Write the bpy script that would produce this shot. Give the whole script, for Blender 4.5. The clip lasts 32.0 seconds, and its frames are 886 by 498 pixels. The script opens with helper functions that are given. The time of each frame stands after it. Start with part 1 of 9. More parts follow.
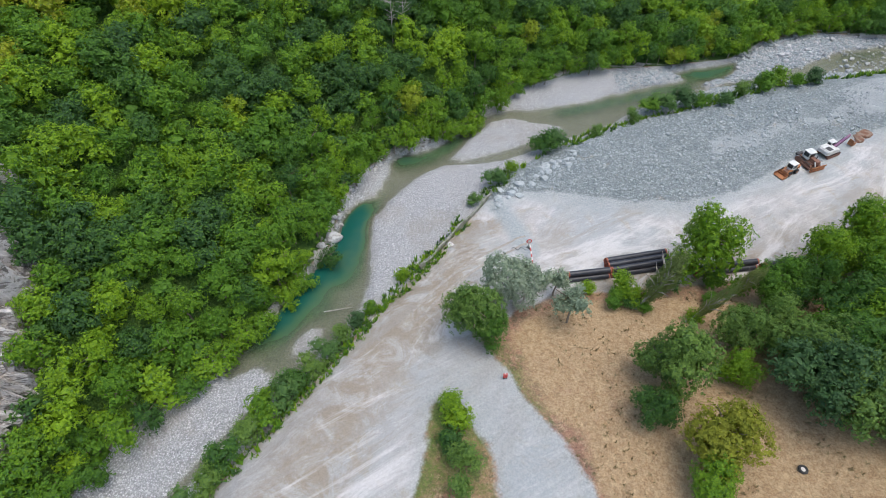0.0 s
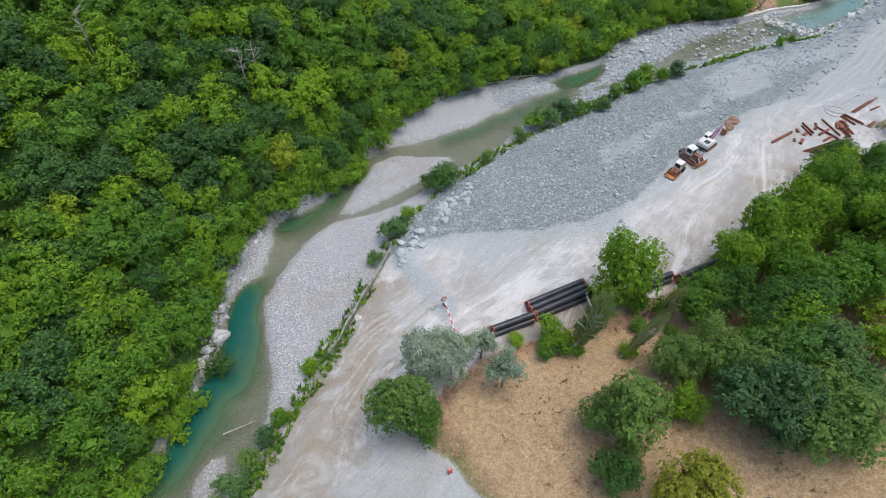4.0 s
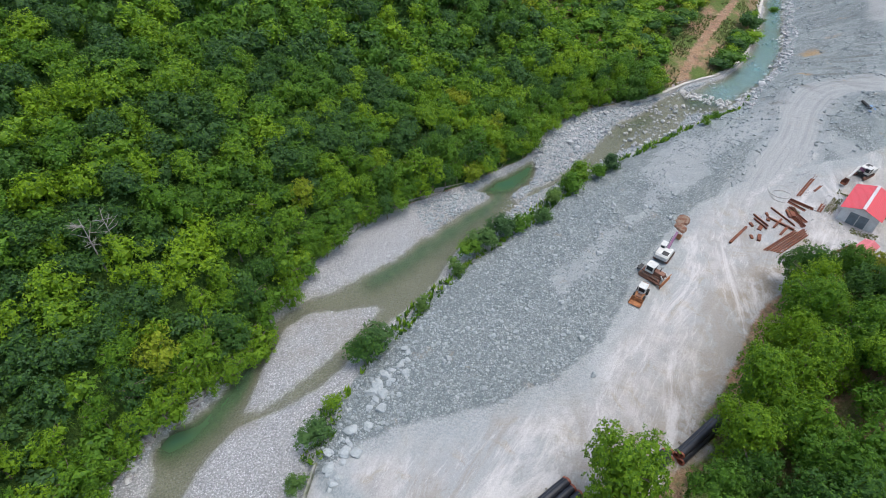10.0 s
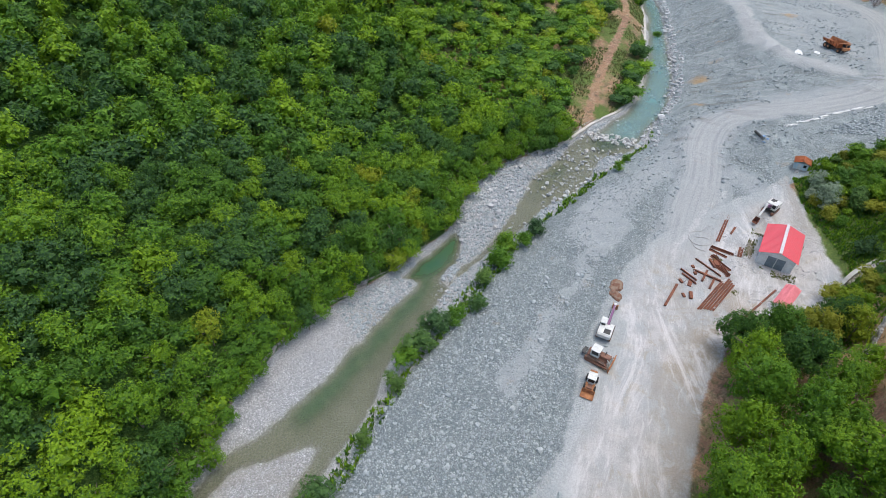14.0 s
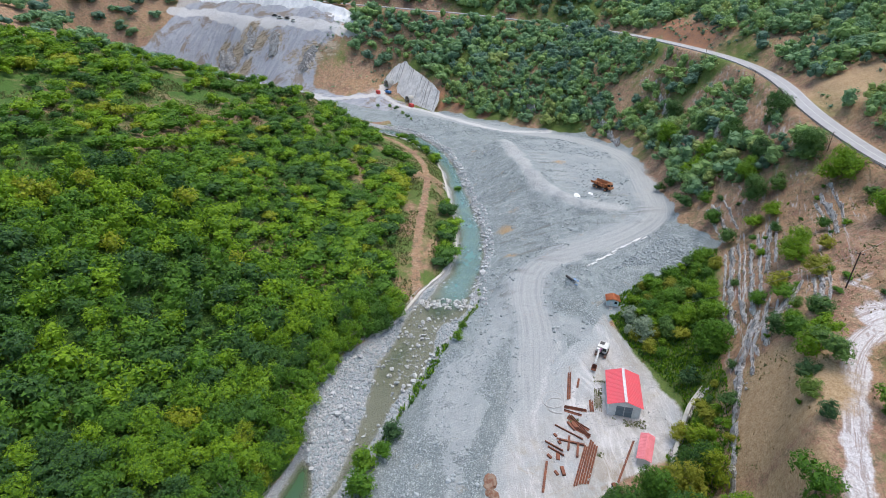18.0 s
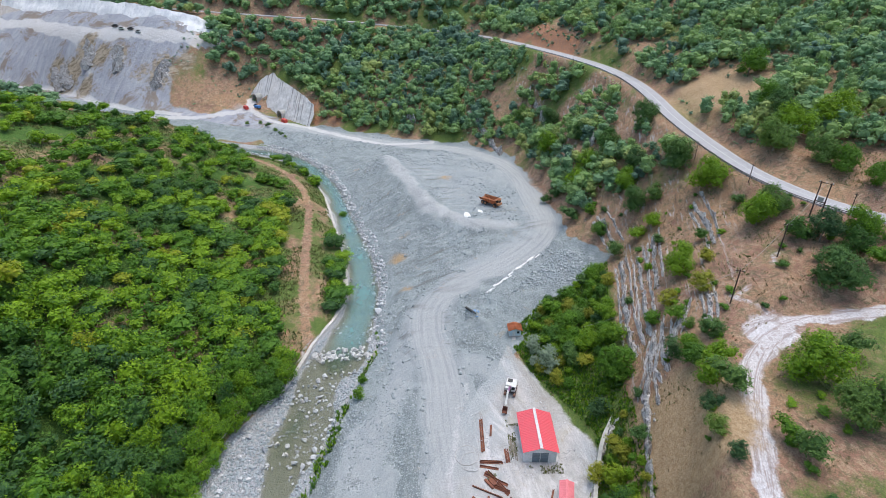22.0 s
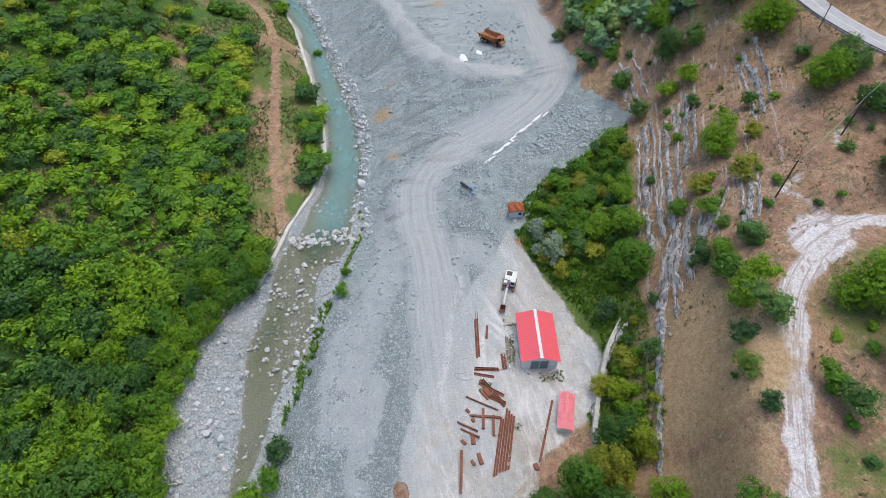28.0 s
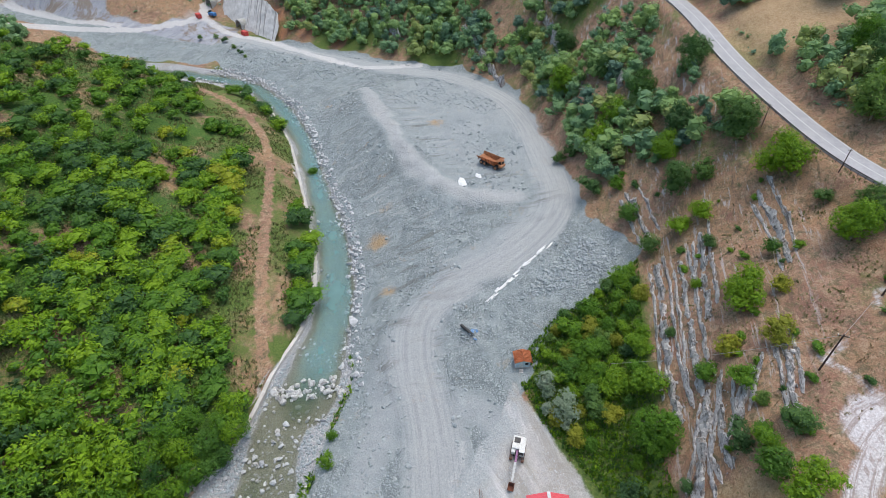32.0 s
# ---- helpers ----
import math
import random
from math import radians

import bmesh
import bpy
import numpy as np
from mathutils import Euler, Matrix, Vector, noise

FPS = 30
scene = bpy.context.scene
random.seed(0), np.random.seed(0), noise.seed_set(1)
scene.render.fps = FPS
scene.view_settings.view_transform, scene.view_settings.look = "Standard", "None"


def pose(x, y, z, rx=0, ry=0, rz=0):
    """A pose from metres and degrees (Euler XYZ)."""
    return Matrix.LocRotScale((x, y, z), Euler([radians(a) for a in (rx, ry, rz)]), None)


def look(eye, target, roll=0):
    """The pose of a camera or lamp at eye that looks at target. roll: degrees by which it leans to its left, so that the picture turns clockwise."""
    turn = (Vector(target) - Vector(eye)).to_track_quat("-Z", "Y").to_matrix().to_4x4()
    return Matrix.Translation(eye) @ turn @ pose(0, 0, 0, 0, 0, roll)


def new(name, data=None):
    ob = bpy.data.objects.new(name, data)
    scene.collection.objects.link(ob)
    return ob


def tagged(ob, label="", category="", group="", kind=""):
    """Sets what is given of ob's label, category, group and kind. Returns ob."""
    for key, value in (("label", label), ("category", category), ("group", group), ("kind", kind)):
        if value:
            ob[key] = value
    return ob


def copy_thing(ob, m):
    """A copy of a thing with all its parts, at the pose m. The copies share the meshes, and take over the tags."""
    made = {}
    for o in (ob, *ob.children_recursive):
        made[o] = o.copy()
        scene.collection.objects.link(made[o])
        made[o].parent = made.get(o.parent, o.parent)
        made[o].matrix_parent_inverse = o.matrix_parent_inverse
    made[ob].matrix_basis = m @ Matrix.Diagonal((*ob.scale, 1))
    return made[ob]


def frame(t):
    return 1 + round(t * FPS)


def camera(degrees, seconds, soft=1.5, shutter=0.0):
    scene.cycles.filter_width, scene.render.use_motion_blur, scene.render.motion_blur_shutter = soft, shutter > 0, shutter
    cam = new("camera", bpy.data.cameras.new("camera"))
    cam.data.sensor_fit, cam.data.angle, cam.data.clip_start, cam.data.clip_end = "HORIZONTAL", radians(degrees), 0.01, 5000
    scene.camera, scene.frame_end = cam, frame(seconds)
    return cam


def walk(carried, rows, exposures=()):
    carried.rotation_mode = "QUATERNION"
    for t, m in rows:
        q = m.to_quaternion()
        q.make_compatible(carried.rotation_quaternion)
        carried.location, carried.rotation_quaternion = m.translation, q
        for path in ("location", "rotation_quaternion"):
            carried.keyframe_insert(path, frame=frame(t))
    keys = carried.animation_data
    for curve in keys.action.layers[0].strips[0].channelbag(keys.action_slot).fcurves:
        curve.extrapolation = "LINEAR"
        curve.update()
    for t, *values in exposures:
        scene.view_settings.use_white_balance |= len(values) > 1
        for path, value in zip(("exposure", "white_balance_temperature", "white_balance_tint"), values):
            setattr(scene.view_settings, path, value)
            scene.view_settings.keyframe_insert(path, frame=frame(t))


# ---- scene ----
cam = camera(79.3, 32.0, soft=0.6)
METRES, EYE, TILT, LEAN, TURN = 145.0, 73.5, -48.0, 0.3, 0.0
ROWS = [
    (0.0, 0.0, 0.0, 0.0, 0.0, -0.0, 0.0),
    (0.5, 0.0003, 0.0062, 0.0065, -0.02, 0.05, 0.01),
    (1.0, 0.0008, 0.0133, 0.0137, -0.08, 0.1, 0.06),
    (1.5, 0.0015, 0.0209, 0.0214, -0.75, 0.16, 0.78),
    (2.0, 0.0024, 0.0293, 0.0299, -2.33, 0.18, 2.47),
    (2.5, 0.0033, 0.0383, 0.0389, -4.51, 0.12, 4.73),
    (3.0, 0.0045, 0.048, 0.0487, -6.87, -0.06, 7.15),
    (3.5, 0.0061, 0.0581, 0.0591, -9.05, -0.32, 9.32),
    (5.5, 0.0184, 0.101, 0.1061, -11.65, 0.52, 11.86),
    (6.0, 0.023, 0.1124, 0.1182, -11.76, 2.86, 11.98),
    (6.5, 0.028, 0.1233, 0.1288, -11.81, 3.84, 12.1),
    (7.0, 0.0337, 0.1342, 0.1404, -12.9, 3.65, 13.26),
    (7.5, 0.0393, 0.1453, 0.1522, -14.75, 3.25, 15.09),
    (8.0, 0.0451, 0.1563, 0.1639, -16.59, 2.82, 16.83),
    (8.5, 0.0509, 0.1674, 0.1763, -17.34, 2.61, 17.5),
    (9.0, 0.0575, 0.1785, 0.1876, -17.57, 2.64, 17.76),
    (9.5, 0.0646, 0.1879, 0.2007, -17.7, 2.65, 17.91),
    (10.0, 0.0717, 0.1954, 0.2153, -17.84, 2.63, 18.06),
    (10.5, 0.0791, 0.2017, 0.2305, -17.91, 2.69, 18.15),
    (11.0, 0.0867, 0.2073, 0.2454, -18.03, 2.73, 18.34),
    (11.5, 0.0932, 0.2127, 0.2615, -18.25, 2.7, 18.52),
    (12.0, 0.1004, 0.217, 0.2773, -18.39, 2.73, 18.66),
    (12.5, 0.1073, 0.221, 0.2932, -18.53, 2.75, 18.77),
    (13.0, 0.1158, 0.2242, 0.3076, -20.28, 2.25, 20.5),
    (13.5, 0.1223, 0.228, 0.322, -23.46, 1.11, 23.28),
    (15.5, 0.1543, 0.2392, 0.379, -34.31, -1.69, 31.36),
    (16.0, 0.1654, 0.24, 0.3915, -35.58, 1.01, 32.21),
    (16.5, 0.1761, 0.2409, 0.4042, -38.13, 2.95, 33.8),
    (17.0, 0.1871, 0.2416, 0.4159, -40.74, 4.84, 35.28),
    (17.5, 0.1969, 0.242, 0.4245, -43.54, 4.98, 36.8),
    (18.0, 0.2077, 0.2413, 0.4345, -46.41, 3.19, 38.24),
    (18.5, 0.2189, 0.2403, 0.4443, -49.27, 1.34, 39.54),
    (19.0, 0.2303, 0.2391, 0.4536, -52.24, -0.6, 40.76),
    (19.5, 0.2424, 0.237, 0.4627, -55.47, -2.81, 41.97),
    (20.0, 0.255, 0.2346, 0.4716, -58.44, -4.91, 42.95),
    (20.5, 0.2662, 0.2346, 0.4804, -60.72, -6.5, 43.56),
    (21.0, 0.2789, 0.2362, 0.4851, -61.13, -6.81, 43.7),
    (21.5, 0.2922, 0.2378, 0.4888, -61.36, -6.99, 43.8),
    (22.0, 0.3051, 0.24, 0.4932, -61.59, -7.2, 43.88),
    (22.5, 0.3187, 0.2423, 0.4964, -61.69, -7.32, 43.93),
    (23.0, 0.3328, 0.2446, 0.4988, -61.77, -7.4, 43.97),
    (23.5, 0.346, 0.2469, 0.502, -61.84, -7.5, 44.0),
    (24.0, 0.3608, 0.2494, 0.5051, -61.89, -7.56, 44.02),
    (24.5, 0.3727, 0.2542, 0.5067, -62.03, -8.59, 44.05),
    (25.0, 0.3864, 0.2571, 0.509, -62.01, -11.96, 44.08),
    (25.5, 0.4002, 0.2601, 0.5119, -62.01, -15.33, 44.12),
    (26.0, 0.4144, 0.2631, 0.5154, -62.04, -18.72, 44.15),
    (26.5, 0.4287, 0.2662, 0.5182, -61.99, -22.01, 44.17),
    (28.5, 0.4905, 0.2706, 0.5415, -62.27, -27.54, 44.32),
    (29.0, 0.5056, 0.2721, 0.5478, -62.33, -27.59, 44.33),
    (29.5, 0.5206, 0.2737, 0.5542, -62.39, -27.63, 44.3),
    (30.0, 0.5371, 0.2751, 0.5611, -62.44, -26.17, 44.31),
    (30.5, 0.554, 0.2752, 0.567, -62.35, -24.34, 44.33),
    (31.0, 0.5694, 0.2764, 0.5738, -62.39, -22.63, 44.33),
    (31.5, 0.585, 0.2777, 0.5814, -62.47, -20.99, 44.33),
    (32.0, 0.6001, 0.2796, 0.5882, -62.54, -19.28, 44.27),
]
walk(cam, [(t, pose(0, 0, EYE, TILT, LEAN, TURN) @ pose(METRES * x, METRES * y, METRES * z, 90 + pitch, roll, yaw)) for t, x, y, z, yaw, pitch, roll in ROWS], [(0.0, 0.72, 6440, 6), (6.0, 0.71, 6440, 6), (11.0, 0.67, 6440, 6), (16.0, 0.73, 6440, 6), (21.0, 0.77, 6350, 6), (25.0, 0.76, 6350, 6), (29.0, 0.65, 6480, 5), (32.0, 0.65, 6480, 5)])

# ---- world, sun, exposure ----
SUN_UP, SUN_TURN = radians(76), radians(110)
world = bpy.data.worlds.new("sky")
scene.world = world
world.use_nodes = True
wn = world.node_tree
sky = wn.nodes.new("ShaderNodeTexSky")
sky.sky_type, sky.sun_disc = "NISHITA", False
sky.sun_elevation, sky.sun_rotation = SUN_UP, SUN_TURN
sky.dust_density = 3.0
wn.links.new(sky.outputs[0], wn.nodes["Background"].inputs[0])
wn.nodes["Background"].inputs[1].default_value = 0.15
sun = new("sun", bpy.data.lights.new("sun", "SUN"))
sun.data.energy, sun.data.angle, sun.data.color = 1.0, radians(50), (1.0, 0.94, 0.86)
sun.matrix_world = look((math.sin(SUN_TURN) * math.cos(SUN_UP) * 500, math.cos(SUN_TURN) * math.cos(SUN_UP) * 500, math.sin(SUN_UP) * 500), (0, 0, 0))


# ---- material helpers ----
def material(name):
    m = bpy.data.materials.new(name)
    m.use_nodes = True
    return m, m.node_tree, m.node_tree.nodes["Principled BSDF"]


def put(nt, socket, value):
    if isinstance(value, bpy.types.NodeSocket):
        nt.links.new(value, socket)
    elif isinstance(value, tuple) and len(value) == 3:
        socket.default_value = (*value, 1.0)
    else:
        socket.default_value = value


def n_noise(nt, vec, scale, detail=4.0, rough=0.6, warp=0.0):
    n = nt.nodes.new("ShaderNodeTexNoise")
    put(nt, n.inputs["Vector"], vec)
    n.inputs["Scale"].default_value, n.inputs["Detail"].default_value = scale, detail
    n.inputs["Roughness"].default_value, n.inputs["Distortion"].default_value = rough, warp
    return n.outputs["Fac"]


def n_cells(nt, vec, scale, what="Distance", feature="F1"):
    n = nt.nodes.new("ShaderNodeTexVoronoi")
    n.feature = feature
    put(nt, n.inputs["Vector"], vec)
    n.inputs["Scale"].default_value = scale
    return n.outputs[what]


def n_math(nt, op, a, b=0.0, c=0.0):
    n = nt.nodes.new("ShaderNodeMath")
    n.operation = op
    for s, v in zip(n.inputs, (a, b, c)):
        put(nt, s, v)
    return n.outputs[0]


def n_step(nt, v, lo, hi, a=0.0, b=1.0):
    n = nt.nodes.new("ShaderNodeMapRange")
    n.interpolation_type = "SMOOTHSTEP"
    for s, x in zip(n.inputs, (v, lo, hi, a, b)):
        put(nt, s, x)
    return n.outputs[0]


def n_mix(nt, f, a, b, blend="MIX"):
    n = nt.nodes.new("ShaderNodeMix")
    n.data_type, n.blend_type = "RGBA", blend
    put(nt, n.inputs[0], f), put(nt, n.inputs[6], a), put(nt, n.inputs[7], b)
    return n.outputs[2]


def n_pos(nt):
    return nt.nodes.new("ShaderNodeNewGeometry").outputs["Position"]


def n_local(nt):
    return nt.nodes.new("ShaderNodeTexCoord").outputs["Object"]


def n_island(nt):
    return nt.nodes.new("ShaderNodeNewGeometry").outputs["Random Per Island"]


def n_object(nt):
    return nt.nodes.new("ShaderNodeObjectInfo").outputs["Random"]


def n_stretch(nt, vec, s):
    n = nt.nodes.new("ShaderNodeMapping")
    put(nt, n.inputs["Vector"], vec)
    n.inputs["Scale"].default_value = s
    return n.outputs[0]


def n_turn(nt, vec, angle):
    n = nt.nodes.new("ShaderNodeVectorRotate")
    n.rotation_type = "Z_AXIS"
    put(nt, n.inputs["Vector"], vec)
    n.inputs["Angle"].default_value = -angle
    return n.outputs[0]


def n_attr(nt, name):
    n = nt.nodes.new("ShaderNodeAttribute")
    n.attribute_name = name
    return n


def n_bump(nt, bsdf, h, strength, distance):
    n = nt.nodes.new("ShaderNodeBump")
    n.inputs["Strength"].default_value, n.inputs["Distance"].default_value = strength, distance
    put(nt, n.inputs["Height"], h)
    nt.links.new(n.outputs[0], bsdf.inputs["Normal"])


def plain(name, colour, rough=0.7, metal=0.0, second=None, scale=3.0, amount=1.0, bump=0.0, local=True):
    """A painted, rusty or mineral surface: two tones mixed by patches and by grain."""
    m, nt, b = material(name)
    v = n_local(nt) if local else n_pos(nt)
    second = second or tuple(c * 0.75 for c in colour)
    f = n_step(nt, n_noise(nt, v, scale, 5.0, 0.65), 0.4, 0.62, 0.0, amount)
    c = n_mix(nt, f, colour, second)
    g = n_noise(nt, v, scale * 9, 3.0)
    c = n_mix(nt, n_step(nt, g, 0.3, 0.75, 0.0, 0.35), c, tuple(x * 0.6 for x in colour))
    put(nt, b.inputs["Base Color"], c)
    put(nt, b.inputs["Roughness"], n_step(nt, g, 0.2, 0.8, max(rough - 0.12, 0.05), min(rough + 0.12, 1.0)))
    b.inputs["Metallic"].default_value = metal
    if bump:
        n_bump(nt, b, g, 0.5, bump)
    return m


def foliage(name, dark, mid, light, dry, forest=False, mottle=1.0):
    """Leaves: tone by tree, by leaf clump and by patch."""
    m, nt, b = material(name)
    tree = n_attr(nt, "tint").outputs["Fac"] if forest else n_object(nt)
    core = n_attr(nt, "core").outputs["Fac"]
    grainy = n_step(nt, n_noise(nt, n_pos(nt), 2.6, 6.0, 0.85), 0.36, 0.64)
    leaf = n_math(nt, "ADD", n_math(nt, "MULTIPLY", n_island(nt), n_math(nt, "SUBTRACT", 1.0, core)), n_math(nt, "MULTIPLY", grainy, core))
    c = n_mix(nt, n_step(nt, tree, 0.02, 0.32), dark, mid)
    c = n_mix(nt, n_step(nt, tree, 0.38, 1.0, 0.0, 0.9), c, light)
    c = n_mix(nt, n_step(nt, tree, 0.965, 0.985, 0.0, 0.7), c, dry)
    c = n_mix(nt, n_step(nt, leaf, 0.4, 1.0, 0.0, 0.75 * mottle), c, n_mix(nt, n_step(nt, tree, 0.1, 0.7), mid, light))
    c = n_mix(nt, n_step(nt, leaf, 0.0, 0.34, 0.7 * mottle, 0.0), c, dark)
    c = n_mix(nt, n_step(nt, n_noise(nt, n_pos(nt), 0.9, 3.0), 0.5, 0.75, 0.0, 0.3), c, dark)
    put(nt, b.inputs["Base Color"], c)
    b.inputs["Roughness"].default_value = 0.62
    b.inputs["Specular IOR Level"].default_value = 0.25
    t = nt.nodes.new("ShaderNodeBsdfTranslucent")
    put(nt, t.inputs[0], c)
    s = nt.nodes.new("ShaderNodeMixShader")
    s.inputs[0].default_value = 0.36
    out = nt.nodes["Material Output"]
    nt.links.new(b.outputs[0], s.inputs[1]), nt.links.new(t.outputs[0], s.inputs[2]), nt.links.new(s.outputs[0], out.inputs[0])
    return m


# ---- materials ----
M_FOREST = foliage("forest leaves", (0.058, 0.128, 0.044), (0.110, 0.240, 0.021), (0.262, 0.415, 0.016), (0.40, 0.36, 0.03), True)
M_LEAF = foliage("broad leaves", (0.050, 0.120, 0.033), (0.108, 0.236, 0.020), (0.225, 0.370, 0.016), (0.34, 0.35, 0.03))
M_WEED = foliage("dull weeds", (0.12, 0.145, 0.06), (0.19, 0.215, 0.08), (0.28, 0.29, 0.11), (0.30, 0.26, 0.11), True)
M_OLIVE = foliage("dull shrub leaves", (0.055, 0.118, 0.048), (0.096, 0.192, 0.052), (0.165, 0.270, 0.050), (0.22, 0.28, 0.05))
M_SILVER = foliage("silver leaves", (0.18, 0.255, 0.165), (0.27, 0.345, 0.235), (0.36, 0.42, 0.31), (0.36, 0.40, 0.30))
M_POPLAR = foliage("pale poplar leaves", (0.14, 0.19, 0.065), (0.225, 0.285, 0.085), (0.31, 0.36, 0.12), (0.33, 0.36, 0.13))
M_YELLOW = foliage("yellowing leaves", (0.14, 0.17, 0.022), (0.25, 0.27, 0.030), (0.34, 0.35, 0.035), (0.38, 0.36, 0.05))
# paler, bluer, less mottled: distance haze painted into the leaf colour
M_FAR = foliage("hazed leaves", (0.140, 0.238, 0.175), (0.198, 0.335, 0.162), (0.300, 0.435, 0.130), (0.37, 0.40, 0.13), True, 0.5)
M_BARK = plain("bark", (0.26, 0.22, 0.17), 0.9, second=(0.14, 0.11, 0.085), scale=2.0, bump=0.03)
M_DEAD = plain("bare grey wood", (0.42, 0.39, 0.36), 0.9, second=(0.25, 0.22, 0.2), scale=3.0)
M_STONE = None


def stone_material(name, a, b2, c2, wet=0.0):
    m, nt, b = material(name)
    r = n_island(nt)
    c = n_mix(nt, r, a, b2)
    c = n_mix(nt, n_step(nt, n_noise(nt, n_pos(nt), 1.7, 5.0, 0.7), 0.42, 0.68), c, c2)
    put(nt, b.inputs["Base Color"], c)
    b.inputs["Roughness"].default_value = 0.85 - wet
    n_bump(nt, b, n_noise(nt, n_pos(nt), 7.0, 4.0), 0.6, 0.06)
    return m


M_FILLSTONE = stone_material("grey blasted rock", (0.235, 0.27, 0.285), (0.40, 0.43, 0.44), (0.30, 0.33, 0.335))
M_PEBBLE = stone_material("pale river stone", (0.34, 0.345, 0.355), (0.58, 0.58, 0.585), (0.43, 0.43, 0.435))


def cliff_material():
    m, nt, b = material("pale bedded limestone")
    p = n_pos(nt)
    bed_ = n_noise(nt, n_stretch(nt, n_turn(nt, p, 0.12), (0.16, 1.6, 1.2)), 1.1, 7.0, 0.75, 0.5)
    c = n_mix(nt, n_step(nt, n_noise(nt, p, 0.8, 6.0, 0.7), 0.35, 0.65), (0.40, 0.38, 0.365), (0.58, 0.55, 0.535))
    c = n_mix(nt, n_step(nt, bed_, 0.50, 0.58, 0.0, 0.9), c, (0.13, 0.115, 0.105))
    c = n_mix(nt, n_step(nt, n_noise(nt, p, 0.45, 6.0, 0.75), 0.54, 0.64, 0.0, 0.75), c, (0.24, 0.18, 0.14))
    put(nt, b.inputs["Base Color"], c)
    b.inputs["Roughness"].default_value = 0.95
    n_bump(nt, b, n_math(nt, "SUBTRACT", n_noise(nt, p, 3.0, 5.0), bed_), 0.9, 0.3)
    return m


M_CLIFF = cliff_material()


def ground_material():
    m, nt, b = material("valley ground")
    p = n_pos(nt)
    za, zb, zc = (n_attr(nt, k).outputs["Color"] for k in ("zone_a", "zone_b", "zone_c"))

    def split(c):
        s = nt.nodes.new("ShaderNodeSeparateColor")
        nt.links.new(c, s.inputs[0])
        return s.outputs
    A, B, C = split(za), split(zb), split(zc)
    big = n_noise(nt, p, 0.05, 5.0, 0.6)
    mid = n_noise(nt, p, 0.35, 6.0, 0.65)
    fine = n_noise(nt, p, 2.2, 5.0, 0.7)
    grain = n_noise(nt, p, 9.0, 3.0, 0.7)
    edge = n_math(nt, "SUBTRACT", n_math(nt, "ADD", n_math(nt, "MULTIPLY", mid, 0.55), n_math(nt, "MULTIPLY", fine, 0.35)), 0.45)

    def mask(z, soft=0.12, wob=1.0):
        return n_step(nt, n_math(nt, "ADD", z, n_math(nt, "MULTIPLY", edge, wob)), 0.5 - soft, 0.5 + soft)
    # forest floor
    c = n_mix(nt, n_step(nt, fine, 0.35, 0.65), (0.045, 0.098, 0.024), (0.095, 0.175, 0.032))
    # dry soil and straw
    soil = n_mix(nt, n_step(nt, mid, 0.35, 0.65), (0.310, 0.165, 0.115), (0.370, 0.235, 0.160))
    soil = n_mix(nt, n_step(nt, big, 0.42, 0.62), soil, (0.350, 0.212, 0.125))
    soil = n_mix(nt, n_step(nt, n_noise(nt, p, 0.11, 4.0, 0.65), 0.52, 0.66, 0.0, 0.85), soil, (0.235, 0.125, 0.092))
    soil = n_mix(nt, n_step(nt, n_noise(nt, p, 0.5, 8.0, 0.8, 0.5), 0.50, 0.60, 0.0, 0.8), soil, (0.47, 0.33, 0.22))
    soil = n_mix(nt, n_step(nt, n_noise(nt, p, 0.42, 8.0, 0.8, 0.8), 0.52, 0.60, 0.0, 0.8), soil, (0.135, 0.115, 0.070))
    soil = n_mix(nt, n_step(nt, grain, 0.56, 0.70, 0.0, 0.75), soil, (0.47, 0.37, 0.25))
    soil = n_mix(nt, n_step(nt, n_noise(nt, p, 0.75, 5.0, 0.75, 0.6), 0.52, 0.62, 0.0, 0.6), soil, (0.115, 0.125, 0.060))
    soil = n_mix(nt, n_step(nt, n_noise(nt, p, 4.0, 3.0, 0.7), 0.58, 0.66, 0.0, 0.55), soil, (0.10, 0.075, 0.05))
    beds = n_noise(nt, n_stretch(nt, n_turn(nt, p, 0.10), (0.07, 1.0, 0.5)), 0.8, 7.0, 0.75, 0.35)
    rocky = n_attr(nt, "rocky").outputs["Fac"]
    soil = n_mix(nt, n_math(nt, "MULTIPLY", rocky, n_step(nt, beds, 0.55, 0.62, 0.0, 0.9)), soil, n_mix(nt, fine, (0.34, 0.31, 0.30), (0.56, 0.52, 0.50)))
    soil = n_mix(nt, n_math(nt, "MULTIPLY", rocky, n_step(nt, beds, 0.38, 0.45, 0.7, 0.0)), soil, (0.15, 0.105, 0.08))
    c = n_mix(nt, mask(B[0]), c, soil)
    # low green growth
    grass = n_mix(nt, n_step(nt, fine, 0.35, 0.65), (0.065, 0.120, 0.028), (0.140, 0.185, 0.045))
    grass = n_mix(nt, n_step(nt, grain, 0.5, 0.75, 0.0, 0.7), grass, (0.19, 0.19, 0.07))
    c = n_mix(nt, mask(B[2], 0.2, 1.5), c, grass)
    # grey blasted fill, with finer crushed and coarser stony patches
    cells = n_cells(nt, p, 3.2, "Color")
    fine_d = n_cells(nt, p, 3.2)
    stony_z = n_attr(nt, "stony").outputs["Fac"]
    packed = n_attr(nt, "packed").outputs["Fac"]
